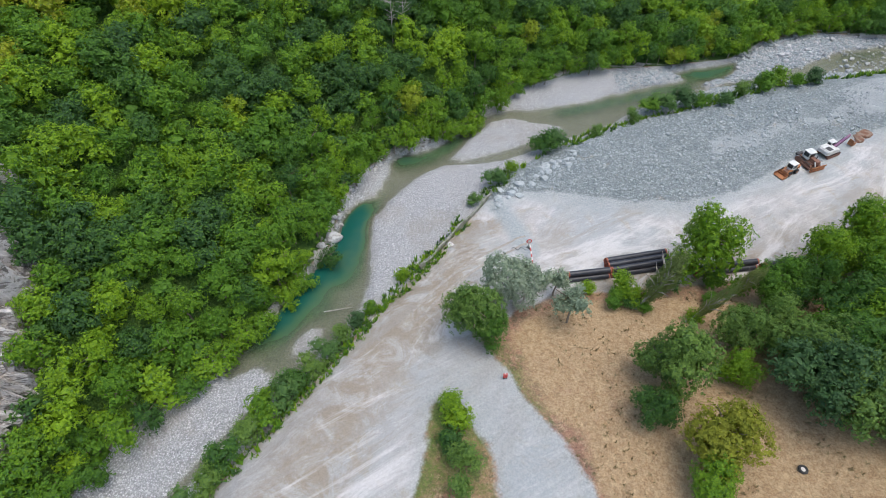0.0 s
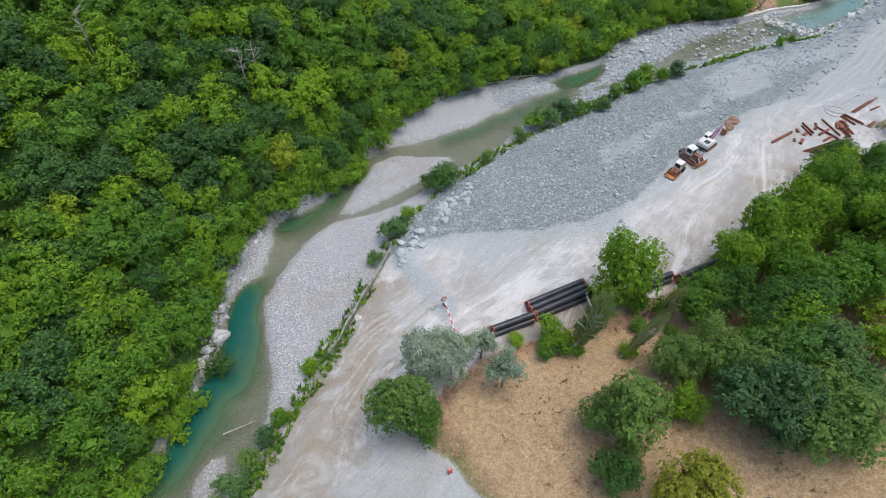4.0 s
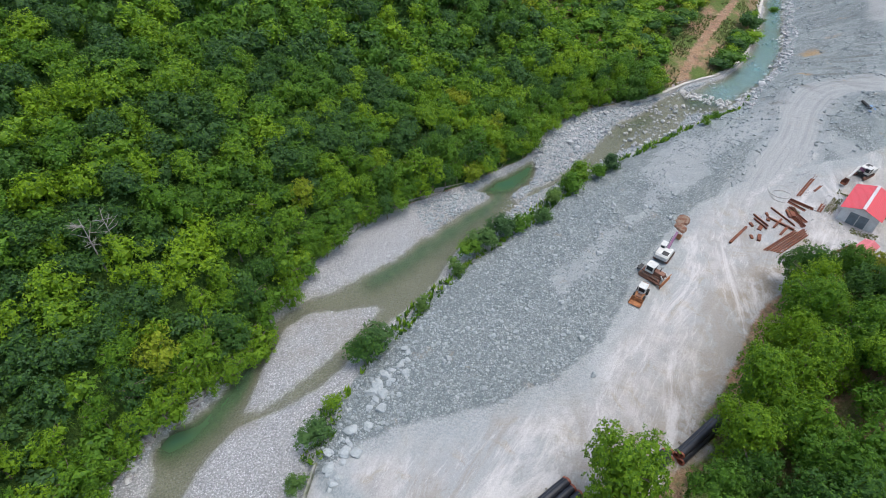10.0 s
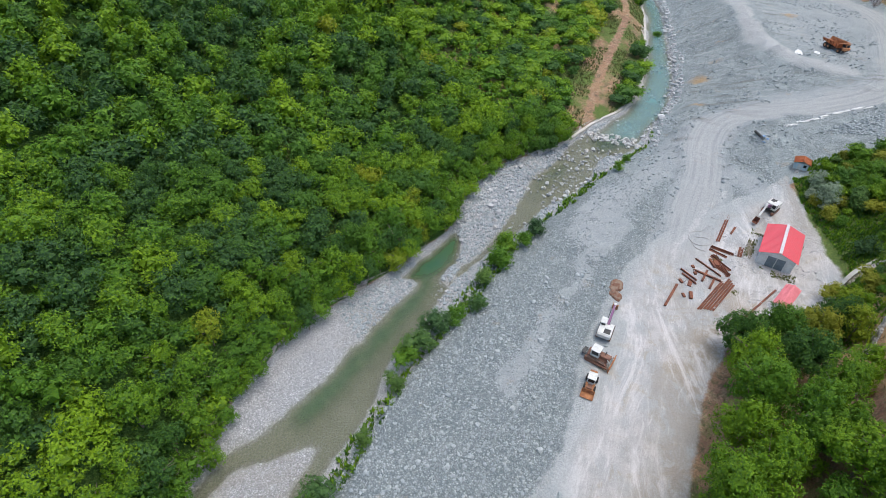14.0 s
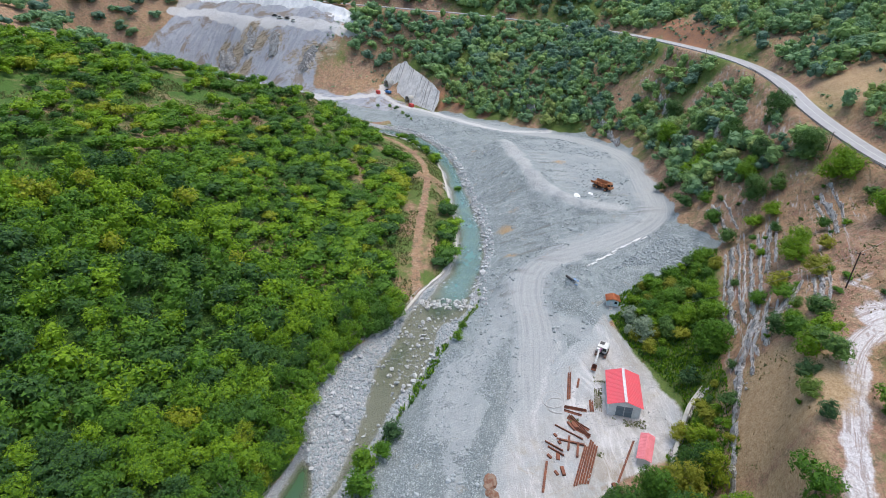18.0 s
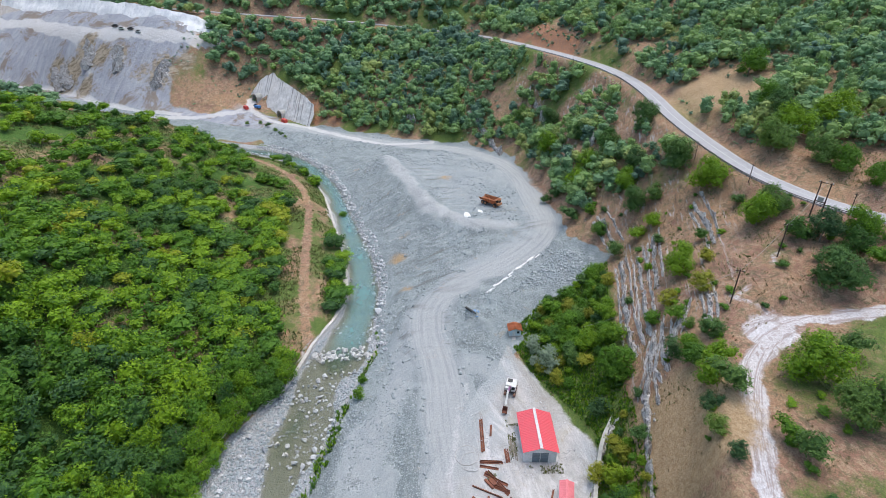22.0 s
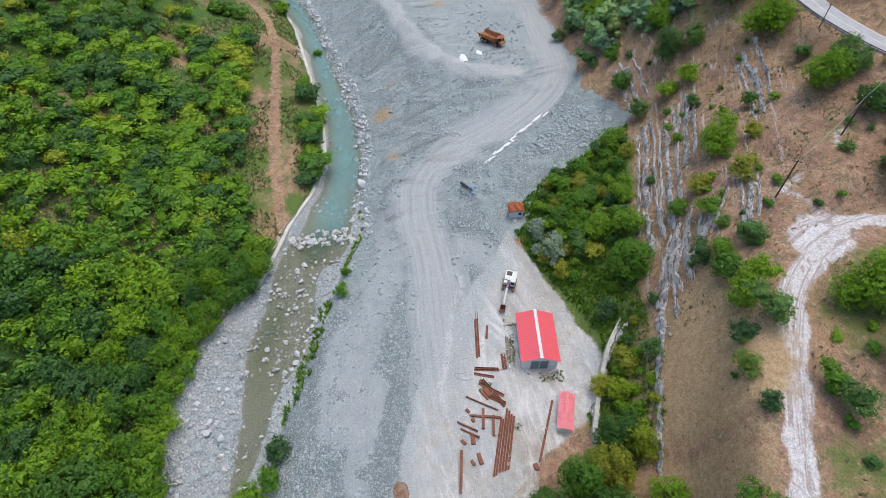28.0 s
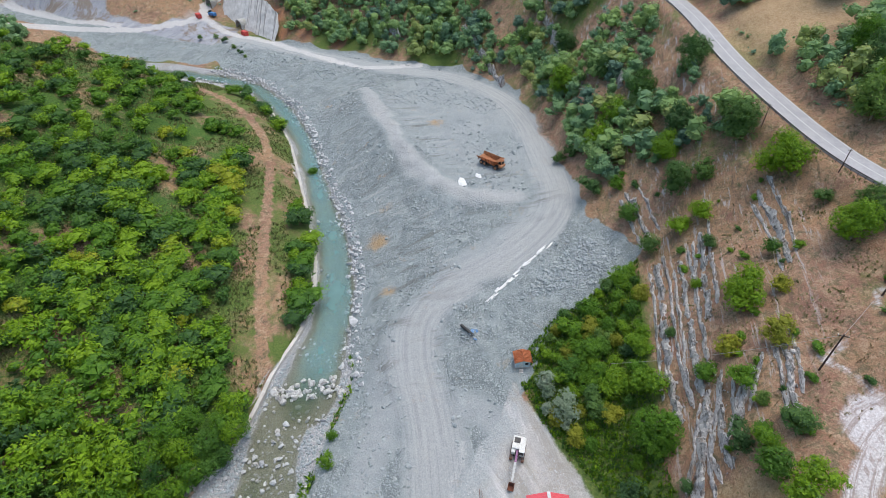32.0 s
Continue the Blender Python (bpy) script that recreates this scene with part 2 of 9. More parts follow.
    loose = n_math(nt, "SUBTRACT", n_math(nt, "ADD", n_noise(nt, p, 0.11, 6.0, 0.75, 0.8), n_math(nt, "MULTIPLY", stony_z, 0.25)), n_math(nt, "MULTIPLY", packed, 0.35))
    coarse = n_step(nt, loose, 0.40, 0.56)
    dist = n_math(nt, "MULTIPLY", n_math(nt, "ADD", n_math(nt, "MULTIPLY", fine_d, 0.75), n_math(nt, "MULTIPLY", n_cells(nt, p, 1.7), 0.28)), coarse)
    cellv = nt.nodes.new("ShaderNodeSeparateColor")
    nt.links.new(cells, cellv.inputs[0])
    fill = n_mix(nt, n_step(nt, mid, 0.3, 0.7), (0.225, 0.262, 0.268), (0.300, 0.335, 0.340))
    fill = n_mix(nt, n_math(nt, "MULTIPLY", packed, n_step(nt, fine, 0.2, 0.6, 0.4, 0.85)), fill, n_mix(nt, n_step(nt, mid, 0.35, 0.65), (0.385, 0.400, 0.408), (0.325, 0.345, 0.355)))
    fill = n_mix(nt, n_math(nt, "MULTIPLY", coarse, n_step(nt, cellv.outputs[0], 0.3, 1.0, 0.0, 0.8)), fill, (0.52, 0.55, 0.555))
    # cell edges darkened: the shade in gaps between stones, painted as colour
    fill = n_mix(nt, n_step(nt, dist, 0.24, 0.58, 0.0, 0.68), fill, (0.15, 0.178, 0.183))
    fill = n_mix(nt, n_step(nt, n_noise(nt, p, 0.16, 6.0, 0.75), 0.60, 0.68, 0.0, 0.45), fill, (0.35, 0.30, 0.235))
    run = n_stretch(nt, n_turn(nt, p, 0.30), (0.26, 1.0, 0.3))
    fill = n_mix(nt, n_step(nt, n_noise(nt, run, 0.5, 6.0, 0.72, 0.6), 0.54, 0.70, 0.0, 0.55), fill, (0.40, 0.425, 0.43))
    fill = n_mix(nt, n_step(nt, n_noise(nt, run, 0.8, 6.0, 0.72, 0.6), 0.56, 0.70, 0.0, 0.4), fill, (0.205, 0.235, 0.24))
    wheel = n_attr(nt, "haul_off").outputs["Fac"]
    lane = nt.nodes.new("ShaderNodeCombineXYZ")
    put(nt, lane.inputs[0], wheel)
    put(nt, lane.inputs[1], n_math(nt, "MULTIPLY", n_noise(nt, p, 0.02, 2.0), 6.0))
    ruts = n_noise(nt, lane.outputs[0], 1.1, 6.0, 0.75, 0.25)
    nearby = n_step(nt, wheel, 3.0, 11.0, 0.85, 0.0)
    fill = n_mix(nt, n_math(nt, "MULTIPLY", nearby, n_step(nt, ruts, 0.50, 0.62, 0.0, 0.5)), fill, (0.40, 0.42, 0.425))
    fill = n_mix(nt, n_math(nt, "MULTIPLY", nearby, n_step(nt, ruts, 0.38, 0.48, 0.5, 0.0)), fill, (0.21, 0.228, 0.238))
    c = n_mix(nt, mask(A[1], 0.1), c, fill)
    # pale compacted gravel with wheel streaks and damp patches
    pale = n_mix(nt, n_step(nt, mid, 0.35, 0.65), (0.40, 0.39, 0.385), (0.50, 0.485, 0.475))
    pale = n_mix(nt, n_step(nt, n_noise(nt, p, 0.045, 4.0, 0.6), 0.44, 0.60), pale, (0.40, 0.415, 0.425))
    pale = n_mix(nt, n_step(nt, n_noise(nt, p, 0.13, 5.0, 0.7, 1.5), 0.52, 0.66, 0.0, 0.8), pale, (0.40, 0.36, 0.30))
    along = n_stretch(nt, n_turn(nt, p, 0.55), (0.22, 1.4, 1.0))
    pale = n_mix(nt, n_step(nt, n_noise(nt, along, 0.28, 6.0, 0.66, 1.2), 0.52, 0.74, 0.0, 0.6), pale, (0.60, 0.58, 0.555))
    pale = n_mix(nt, n_step(nt, n_noise(nt, along, 0.6, 6.0, 0.7, 1.0), 0.58, 0.72, 0.0, 0.4), pale, (0.30, 0.28, 0.255))
    pale = n_mix(nt, n_step(nt, grain, 0.58, 0.75, 0.0, 0.3), pale, (0.30, 0.295, 0.285))
    pale = n_mix(nt, n_step(nt, n_noise(nt, p, 5.0, 2.0), 0.64, 0.70, 0.0, 0.6), pale, (0.62, 0.61, 0.59))
    pale = n_mix(nt, n_step(nt, n_noise(nt, along, 0.75, 8.0, 0.72, 1.4), 0.53, 0.64, 0.0, 0.5), pale, (0.66, 0.645, 0.635))
    pale = n_mix(nt, n_step(nt, n_noise(nt, p, 0.5, 8.0, 0.75, 1.0), 0.55, 0.66, 0.0, 0.5), pale, (0.33, 0.30, 0.27))
    pale = n_mix(nt, n_math(nt, "MULTIPLY", n_attr(nt, "damp").outputs["Fac"], n_step(nt, n_noise(nt, p, 0.22, 6.0, 0.7, 0.8), 0.36, 0.58, 0.15, 1.0)), pale, n_mix(nt, fine, (0.25, 0.20, 0.15), (0.40, 0.35, 0.28)))
    sweep = n_noise(nt, n_stretch(nt, n_turn(nt, p, 0.62), (0.35, 1.0, 1.0)), 0.085, 8.0, 0.72, 1.4)
    pale = n_mix(nt, n_step(nt, sweep, 0.50, 0.62, 0.0, 0.8), pale, (0.66, 0.64, 0.635))
    pale = n_mix(nt, n_step(nt, sweep, 0.38, 0.47, 0.7, 0.0), pale, (0.36, 0.335, 0.305))
    pale = n_mix(nt, n_attr(nt, "blue_gravel").outputs["Fac"], pale, n_mix(nt, n_step(nt, fine, 0.3, 0.7), (0.30, 0.335, 0.345), (0.42, 0.44, 0.45)))
    c = n_mix(nt, mask(A[2], 0.16), c, pale)
    # haul road on the fill
    fill_top = n_math(nt, "MULTIPLY", n_attr(nt, "crest").outputs["Fac"], n_step(nt, fine, 0.25, 0.55, 0.45, 1.0))
    c = n_mix(nt, fill_top, c, n_mix(nt, n_step(nt, grain, 0.4, 0.7), (0.47, 0.475, 0.475), (0.39, 0.40, 0.405)))
    gully = n_noise(nt, n_stretch(nt, n_turn(nt, p, 0.62), (1.0, 0.16, 0.3)), 0.34, 7.0, 0.75, 0.6)
    c = n_mix(nt, n_math(nt, "MULTIPLY", n_attr(nt, "pile").outputs["Fac"], n_step(nt, gully, 0.52, 0.62, 0.0, 0.7)), c, (0.17, 0.175, 0.165))
    c = n_mix(nt, n_math(nt, "MULTIPLY", n_attr(nt, "pile").outputs["Fac"], n_step(nt, gully, 0.36, 0.46, 0.6, 0.0)), c, (0.41, 0.415, 0.41))
    c = n_mix(nt, n_math(nt, "MULTIPLY", n_attr(nt, "pile").outputs["Fac"], n_step(nt, n_noise(nt, p, 0.09, 6.0, 0.75, 0.6), 0.62, 0.68, 0.0, 0.75)), c, (0.36, 0.27, 0.19))
    haul = n_mix(nt, n_step(nt, fine, 0.3, 0.7), (0.36, 0.37, 0.375), (0.43, 0.435, 0.43))
    haul = n_mix(nt, n_step(nt, grain, 0.52, 0.7, 0.0, 0.5), haul, (0.27, 0.28, 0.285))
    haul = n_mix(nt, n_step(nt, ruts, 0.50, 0.62, 0.0, 0.45), haul, (0.45, 0.455, 0.455))
    haul = n_mix(nt, n_step(nt, ruts, 0.38, 0.48, 0.45, 0.0), haul, (0.28, 0.29, 0.30))
    c = n_mix(nt, n_math(nt, "MULTIPLY", mask(C[0], 0.45), 0.6), c, haul)
    # white limestone track
    white = n_mix(nt, n_step(nt, fine, 0.35, 0.65), (0.54, 0.50, 0.50), (0.68, 0.66, 0.67))
    wlane = nt.nodes.new("ShaderNodeCombineXYZ")
    put(nt, wlane.inputs[0], n_attr(nt, "white_off").outputs["Fac"])
    put(nt, wlane.inputs[1], n_math(nt, "MULTIPLY", n_noise(nt, p, 0.06, 3.0), 8.0))
    wrut = n_noise(nt, wlane.outputs[0], 1.0, 6.0, 0.75, 0.6)
    white = n_mix(nt, n_step(nt, wrut, 0.46, 0.56, 0.0, 0.85), white, (0.36, 0.29, 0.27))
    white = n_mix(nt, n_step(nt, mid, 0.54, 0.68, 0.0, 0.6), white, (0.40, 0.32, 0.29))
    c = n_mix(nt, mask(C[1], 0.15), c, white)
    # river pebbles
    peb = n_cells(nt, p, 4.2, "Color")
    pebv = nt.nodes.new("ShaderNodeSeparateColor")
    nt.links.new(peb, pebv.inputs[0])
    bar = n_mix(nt, pebv.outputs[0], (0.40, 0.405, 0.42), (0.72, 0.725, 0.745))
    # shade between the pebbles painted as darker cell edges
    bar = n_mix(nt, n_step(nt, n_cells(nt, p, 4.2), 0.2, 0.55, 0.0, 0.7), bar, (0.25, 0.25, 0.25))
    bar = n_mix(nt, n_step(nt, big, 0.5, 0.62, 0.0, 0.6), bar, (0.34, 0.32, 0.29))
    c = n_mix(nt, mask(A[0], 0.15, 0.6), c, bar)
    # damp silt under and beside the water
    silt = n_mix(nt, mid, (0.18, 0.185, 0.115), (0.285, 0.285, 0.205))
    c = n_mix(nt, n_math(nt, "MULTIPLY", C[2], 0.8), c, silt)
    # bare rock
    rock = n_mix(nt, n_step(nt, n_noise(nt, n_stretch(nt, p, (0.5, 2.0, 2.5)), 0.6, 6.0, 0.7), 0.35, 0.65), (0.50, 0.47, 0.44), (0.30, 0.265, 0.24))
    c = n_mix(nt, mask(B[1], 0.12), c, rock)
    down = n_stretch(nt, p, (0.22, 1.0, 0.22))
    scree = n_mix(nt, n_step(nt, n_noise(nt, down, 0.22, 7.0, 0.75, 0.8), 0.30, 0.70), (0.275, 0.285, 0.33), (0.40, 0.41, 0.445))
    scree = n_mix(nt, n_step(nt, n_noise(nt, down, 0.09, 7.0, 0.78, 1.0), 0.54, 0.66, 0.0, 0.45), scree, (0.45, 0.44, 0.43))
    scree = n_mix(nt, n_step(nt, n_noise(nt, p, 0.035, 7.0, 0.78, 0.6), 0.50, 0.58, 0.0, 0.9), scree, (0.235, 0.19, 0.15))
    scree = n_mix(nt, n_step(nt, n_noise(nt, p, 0.6, 5.0, 0.8), 0.56, 0.66, 0.0, 0.6), scree, (0.16, 0.155, 0.14))
    c = n_mix(nt, mask(n_attr(nt, "scree").outputs["Fac"], 0.2), c, scree)
    tread = n_attr(nt, "pale_track").outputs["Fac"]
    c = n_mix(nt, n_math(nt, "MULTIPLY", n_step(nt, n_math(nt, "ADD", tread, edge), 0.35, 0.65), 0.85), c, n_mix(nt, n_step(nt, fine, 0.3, 0.7), (0.50, 0.49, 0.485), (0.60, 0.59, 0.585)))
    tone = split(n_attr(nt, "tone").outputs["Color"])
    red = n_mix(nt, n_step(nt, n_noise(nt, p, 0.5, 6.0, 0.75), 0.36, 0.62), (0.42, 0.20, 0.105), (0.30, 0.17, 0.115))
    c = n_mix(nt, mask(tone[0], 0.2, 1.6), c, red)
    straw = n_mix(nt, n_step(nt, n_noise(nt, p, 1.2, 7.0, 0.8), 0.36, 0.64), (0.335, 0.222, 0.124), (0.470, 0.345, 0.208))
    c = n_mix(nt, mask(tone[1], 0.25, 1.4), c, straw)
    crag = n_mix(nt, n_step(nt, n_noise(nt, n_stretch(nt, n_turn(nt, p, 0.6), (1.0, 0.25, 1.0)), 0.4, 7.0, 0.8, 0.8), 0.40, 0.60), (0.15, 0.12, 0.075), (0.43, 0.36, 0.28))
    c = n_mix(nt, mask(tone[2], 0.15, 2.0), c, crag)
    speck = n_noise(nt, p, 3.4, 7.0, 0.82)
    speck_c = n_mix(nt, 1.0, c, n_mix(nt, n_step(nt, speck, 0.36, 0.64), (0.72, 0.72, 0.72), (1.22, 1.22, 1.22)), "MULTIPLY")
    c = n_mix(nt, n_math(nt, "SUBTRACT", 1.0, n_math(nt, "MULTIPLY", n_math(nt, "MAXIMUM", A[2], n_math(nt, "MULTIPLY", A[1], 0.8)), 0.7)), c, speck_c)
    put(nt, b.inputs["Base Color"], c)
    b.inputs["Roughness"].default_value = 0.93
    b.inputs["Specular IOR Level"].default_value = 0.2
    stony = n_math(nt, "MAXIMUM", A[0], n_math(nt, "MAXIMUM", A[1], B[1]))
    h = n_math(nt, "ADD", n_math(nt, "MULTIPLY", fine, 0.5), n_math(nt, "MULTIPLY", n_math(nt, "MULTIPLY", dist, stony), -0.9))
    n_bump(nt, b, n_math(nt, "ADD", h, n_math(nt, "MULTIPLY", grain, 0.4)), 1.0, 0.35)
    return m


def water_material():
    m, nt, b = material("river water")
    p = n_pos(nt)
    deep = n_attr(nt, "depth").outputs["Fac"]
    d = n_math(nt, "ADD", deep, n_math(nt, "MULTIPLY", n_math(nt, "SUBTRACT", n_noise(nt, p, 0.25, 4.0), 0.5), 0.25))
    c = n_mix(nt, n_step(nt, d, 0.15, 0.50), (0.128, 0.140, 0.078), (0.066, 0.120, 0.056))
    c = n_mix(nt, n_step(nt, d, 0.45, 0.95), c, (0.010, 0.086, 0.068))
    up = n_attr(nt, "milky").outputs["Fac"]
    c = n_mix(nt, up, c, (0.165, 0.315, 0.315))
    put(nt, b.inputs["Base Color"], c)
    b.inputs["Roughness"].default_value = 0.12
    b.inputs["IOR"].default_value = 1.33
    n_bump(nt, b, n_noise(nt, p, 1.6, 3.0, 0.6, 0.6), 0.25, 0.08)
    t = nt.nodes.new("ShaderNodeBsdfTransparent")
    s = nt.nodes.new("ShaderNodeMixShader")
    put(nt, s.inputs[0], n_step(nt, d, 0.02, 0.7, 0.24, 0.95))
    out = nt.nodes["Material Output"]
    nt.links.new(t.outputs[0], s.inputs[1]), nt.links.new(b.outputs[0], s.inputs[2]), nt.links.new(s.outputs[0], out.inputs[0])
    return m


M_GROUND, M_WATER = ground_material(), water_material()
M_ASPHALT = plain("worn grey asphalt", (0.40, 0.39, 0.40), 0.9, second=(0.34, 0.335, 0.345), scale=0.4, local=False)
M_LINE = plain("white road paint", (0.66, 0.66, 0.64), 0.7, second=(0.5, 0.5, 0.48), scale=2.0, local=False)


# ---- plan lines: x, y, z ----
def curve(pts, rounds=2):
    """A corner-cut polyline through the neighbourhood of pts."""
    p = np.array(pts, float)
    for _ in range(rounds):
        q = np.empty((2 * len(p) - 2, p.shape[1]))
        q[0::2], q[1::2] = 0.75 * p[:-1] + 0.25 * p[1:], 0.25 * p[:-1] + 0.75 * p[1:]
        p = np.vstack([p[:1], q, p[-1:]])
    return p


LEFT_FOOT = [(-64, -60), (-60, -10), (-52, 18), (-47, 31), (-42, 38), (-36, 45), (-31, 53), (-27, 60), (-22, 69), (-21, 79), (-17, 91), (-9, 98),
             (3, 105), (10, 114), (22, 124), (38, 132), (58, 134), (79, 138), (92, 148), (106, 153), (128, 150), (146, 153), (160, 153), (172, 156),
             (192, 167), (217, 187), (244, 208), (263, 228), (279, 254), (282, 278), (276, 310), (262, 345), (240, 385), (200, 420), (120, 452)]
RIGHT_BANK = [(-48, -60), (-42, -10), (-37, 14), (-32, 23), (-25, 32), (-20, 40), (-12, 52), (-6, 60), (0, 69), (7, 79), (14, 89), (22, 96), (34, 103), (47, 109),
              (59, 113), (80, 122), (97, 126), (112, 129), (136, 133), (150, 134), (161, 140), (183, 149), (211, 168), (226, 182), (253, 204), (274, 225),
              (291, 250), (297, 275), (297, 310), (286, 352), (263, 397), (215, 441), (120, 478)]
# edges of the water below the weir, upstream along each bank
WATER_LEFT = [(-46, 0), (-40, 20), (-34, 31), (-29.5, 36), (-27.2, 40.5), (-28, 42), (-30.1, 42.7), (-32.3, 41.5), (-34.4, 40), (-35.8, 42.6), (-34.7, 45.5), (-32.8, 49.6), (-30.6, 53),
              (-28.4, 57.5), (-26.6, 62), (-24.4, 66), (-23.4, 70), (-22, 74.2), (-20.3, 78.4), (-17.9, 82.4), (-15.3, 83.2), (-13.8, 87), (-12.5, 92), (-12.6, 95.8), (-10.3, 97.5), (-6.5, 97.6), (-2.4, 100.2),
              (1.4, 104.2), (3.8, 108.4), (8, 111.8), (12, 113.4), (16, 115), (22, 115.2), (29, 116.8), (36, 118.7), (44, 121.5), (52, 124.3), (59, 127), (63, 128.2), (61, 131.8), (67, 134.4), (72, 135.4)]
WATER_LEFT_UP = [(77, 136), (80.8, 137.2), (79.5, 133.5), (73.5, 127.6), (76.6, 127), (81.6, 128.2), (90, 131.5), (98.6, 135.7), (102.4, 138.5), (107, 141), (112, 143), (118, 144), (124.5, 145.8), (132, 149), (137, 150.2), (144, 150.8)]
WATER_RIGHT = [(150, 136), (142.4, 135.4), (137, 138.2), (131.6, 137.4), (125.3, 134), (120.4, 132.2), (114, 131.2), (107.7, 130.8), (102.2, 130.3), (94.5, 128), (89, 127.2), (81, 125.8), (75.6, 124.8), (70, 123.8),
               (66, 122.2), (60.7, 119.6), (54.6, 116.2), (48, 114), (44.6, 112), (40.4, 107.8), (35, 105.3), (29.5, 103), (24, 99.8), (18.4, 97), (13.5, 94.6), (8, 93.3), (2, 93.1), (-1, 92.5), (-3.5, 90.8), (-7.4, 86.6),
               (-11.6, 80.9), (-14.3, 75.8), (-13.7, 67.4), (-13.2, 60), (-14.4, 53.9), (-17.4, 48.9), (-22.5, 42.2), (-26.4, 37), (-32, 29.5), (-37.5, 20), (-42.5, 0)]
PEBBLE_ISLANDS = [[(1.5, 95.4), (4.7, 99.8), (7.7, 104.2), (11.5, 108.5), (15, 110), (19, 109.6), (23, 108), (28.5, 106.8), (23.5, 104), (18.6, 101.4), (13.5, 98.8), (8, 96.4), (4, 95)],
                  [(-25, 46), (-24.2, 48), (-22.7, 49.8), (-20.8, 50.2), (-20.6, 46.8), (-22.8, 44.3)], [(68, 124), (72, 126), (75, 127.5), (72, 128), (68, 126)]]
# deep water: line, reach, depth
POOLS = [([(-30, 54), (-27, 59), (-24, 65), (-21.5, 72), (-19.5, 78)], 8.0, 1.0), ([(-20, 62), (-18, 68), (-17, 76)], 5.0, 0.8), ([(-9.5, 95), (-4, 96.5), (0.5, 101), (4, 106.5)], 4.6, 0.62), ([(62, 131), (70, 131.5), (77, 134.5)], 5.0, 0.58), ([(30, 114), (40, 117), (50, 121), (64, 127)], 4.0, 0.5), ([(106, 138), (122, 142)], 4.0, 0.3)]
STREAM = [(142, 143, 7.4), (155, 144.6, 7.0), (172, 149.6, 7.0), (194, 162, 6.4)]
STREAM_UP = [(194, 162, 6.2), (214, 178, 5.2), (236, 194, 4.8), (258, 213, 5.0), (275, 233, 5.0), (288, 256, 5.0), (290, 280, 5.0), (287, 310, 5.0), (274, 349, 5.0), (251, 391, 6.0), (207, 431, 6.0), (120, 465, 6.0)]
HAUL = [(112, 97, 0.2), (127, 105, 0.5), (145, 113, 1.2), (158, 122, 2.6), (170, 126, 4.4), (180, 121, 6.0), (193, 110, 8.0), (210, 102, 9.8), (224, 101, 11.0), (243, 110, 11.6),
        (271, 122, 11.0), (292, 138, 9.0), (309, 160, 6.5), (315, 183, 4.6), (319, 210, 2.2), (325, 240, 1.0), (332, 268, 0.6), (337, 295, 0.6), (334, 322, 1.2), (342, 338, 3.6), (353, 338, 5.2)]
CREST = [(283, 196, 7.5), (262, 178, 9.8), (244, 163, 11.2), (228, 149, 11.2), (218, 137, 10.8), (214, 126, 10.8), (219, 115, 11.0)]
ROAD = [(150, -120, 38), (172, -45, 39), (188, -5, 40), (194, 16, 40), (197, 27, 41), (203, 36, 42), (213, 44, 42.5), (233, 55, 44.5), (253, 65, 47), (278, 74, 50), (303, 86, 51.5), (322, 100, 52.5),
        (347, 123, 53), (390, 158, 52), (434, 191, 49.5), (447, 232, 50), (436, 297, 55), (420, 360, 58), (414, 435, 60), (436, 527, 62), (480, 640, 66)]
WHITE = [(172, -8, 32), (165, 18, 31), (160, 31, 29.5), (154, 40, 28.5), (145, 46, 28.5), (136, 49, 28.0), (126, 50, 27.5), (116, 50, 27), (105, 49.5, 26), (90, 46, 24)]
TRACK = [(146, 154, 0.6), (155, 161, 1.8), (177, 175, 2.8), (208, 193, 3.2), (227, 205, 3.2), (245, 222, 3.0), (262, 248, 2.6), (268, 268, 2.2)]
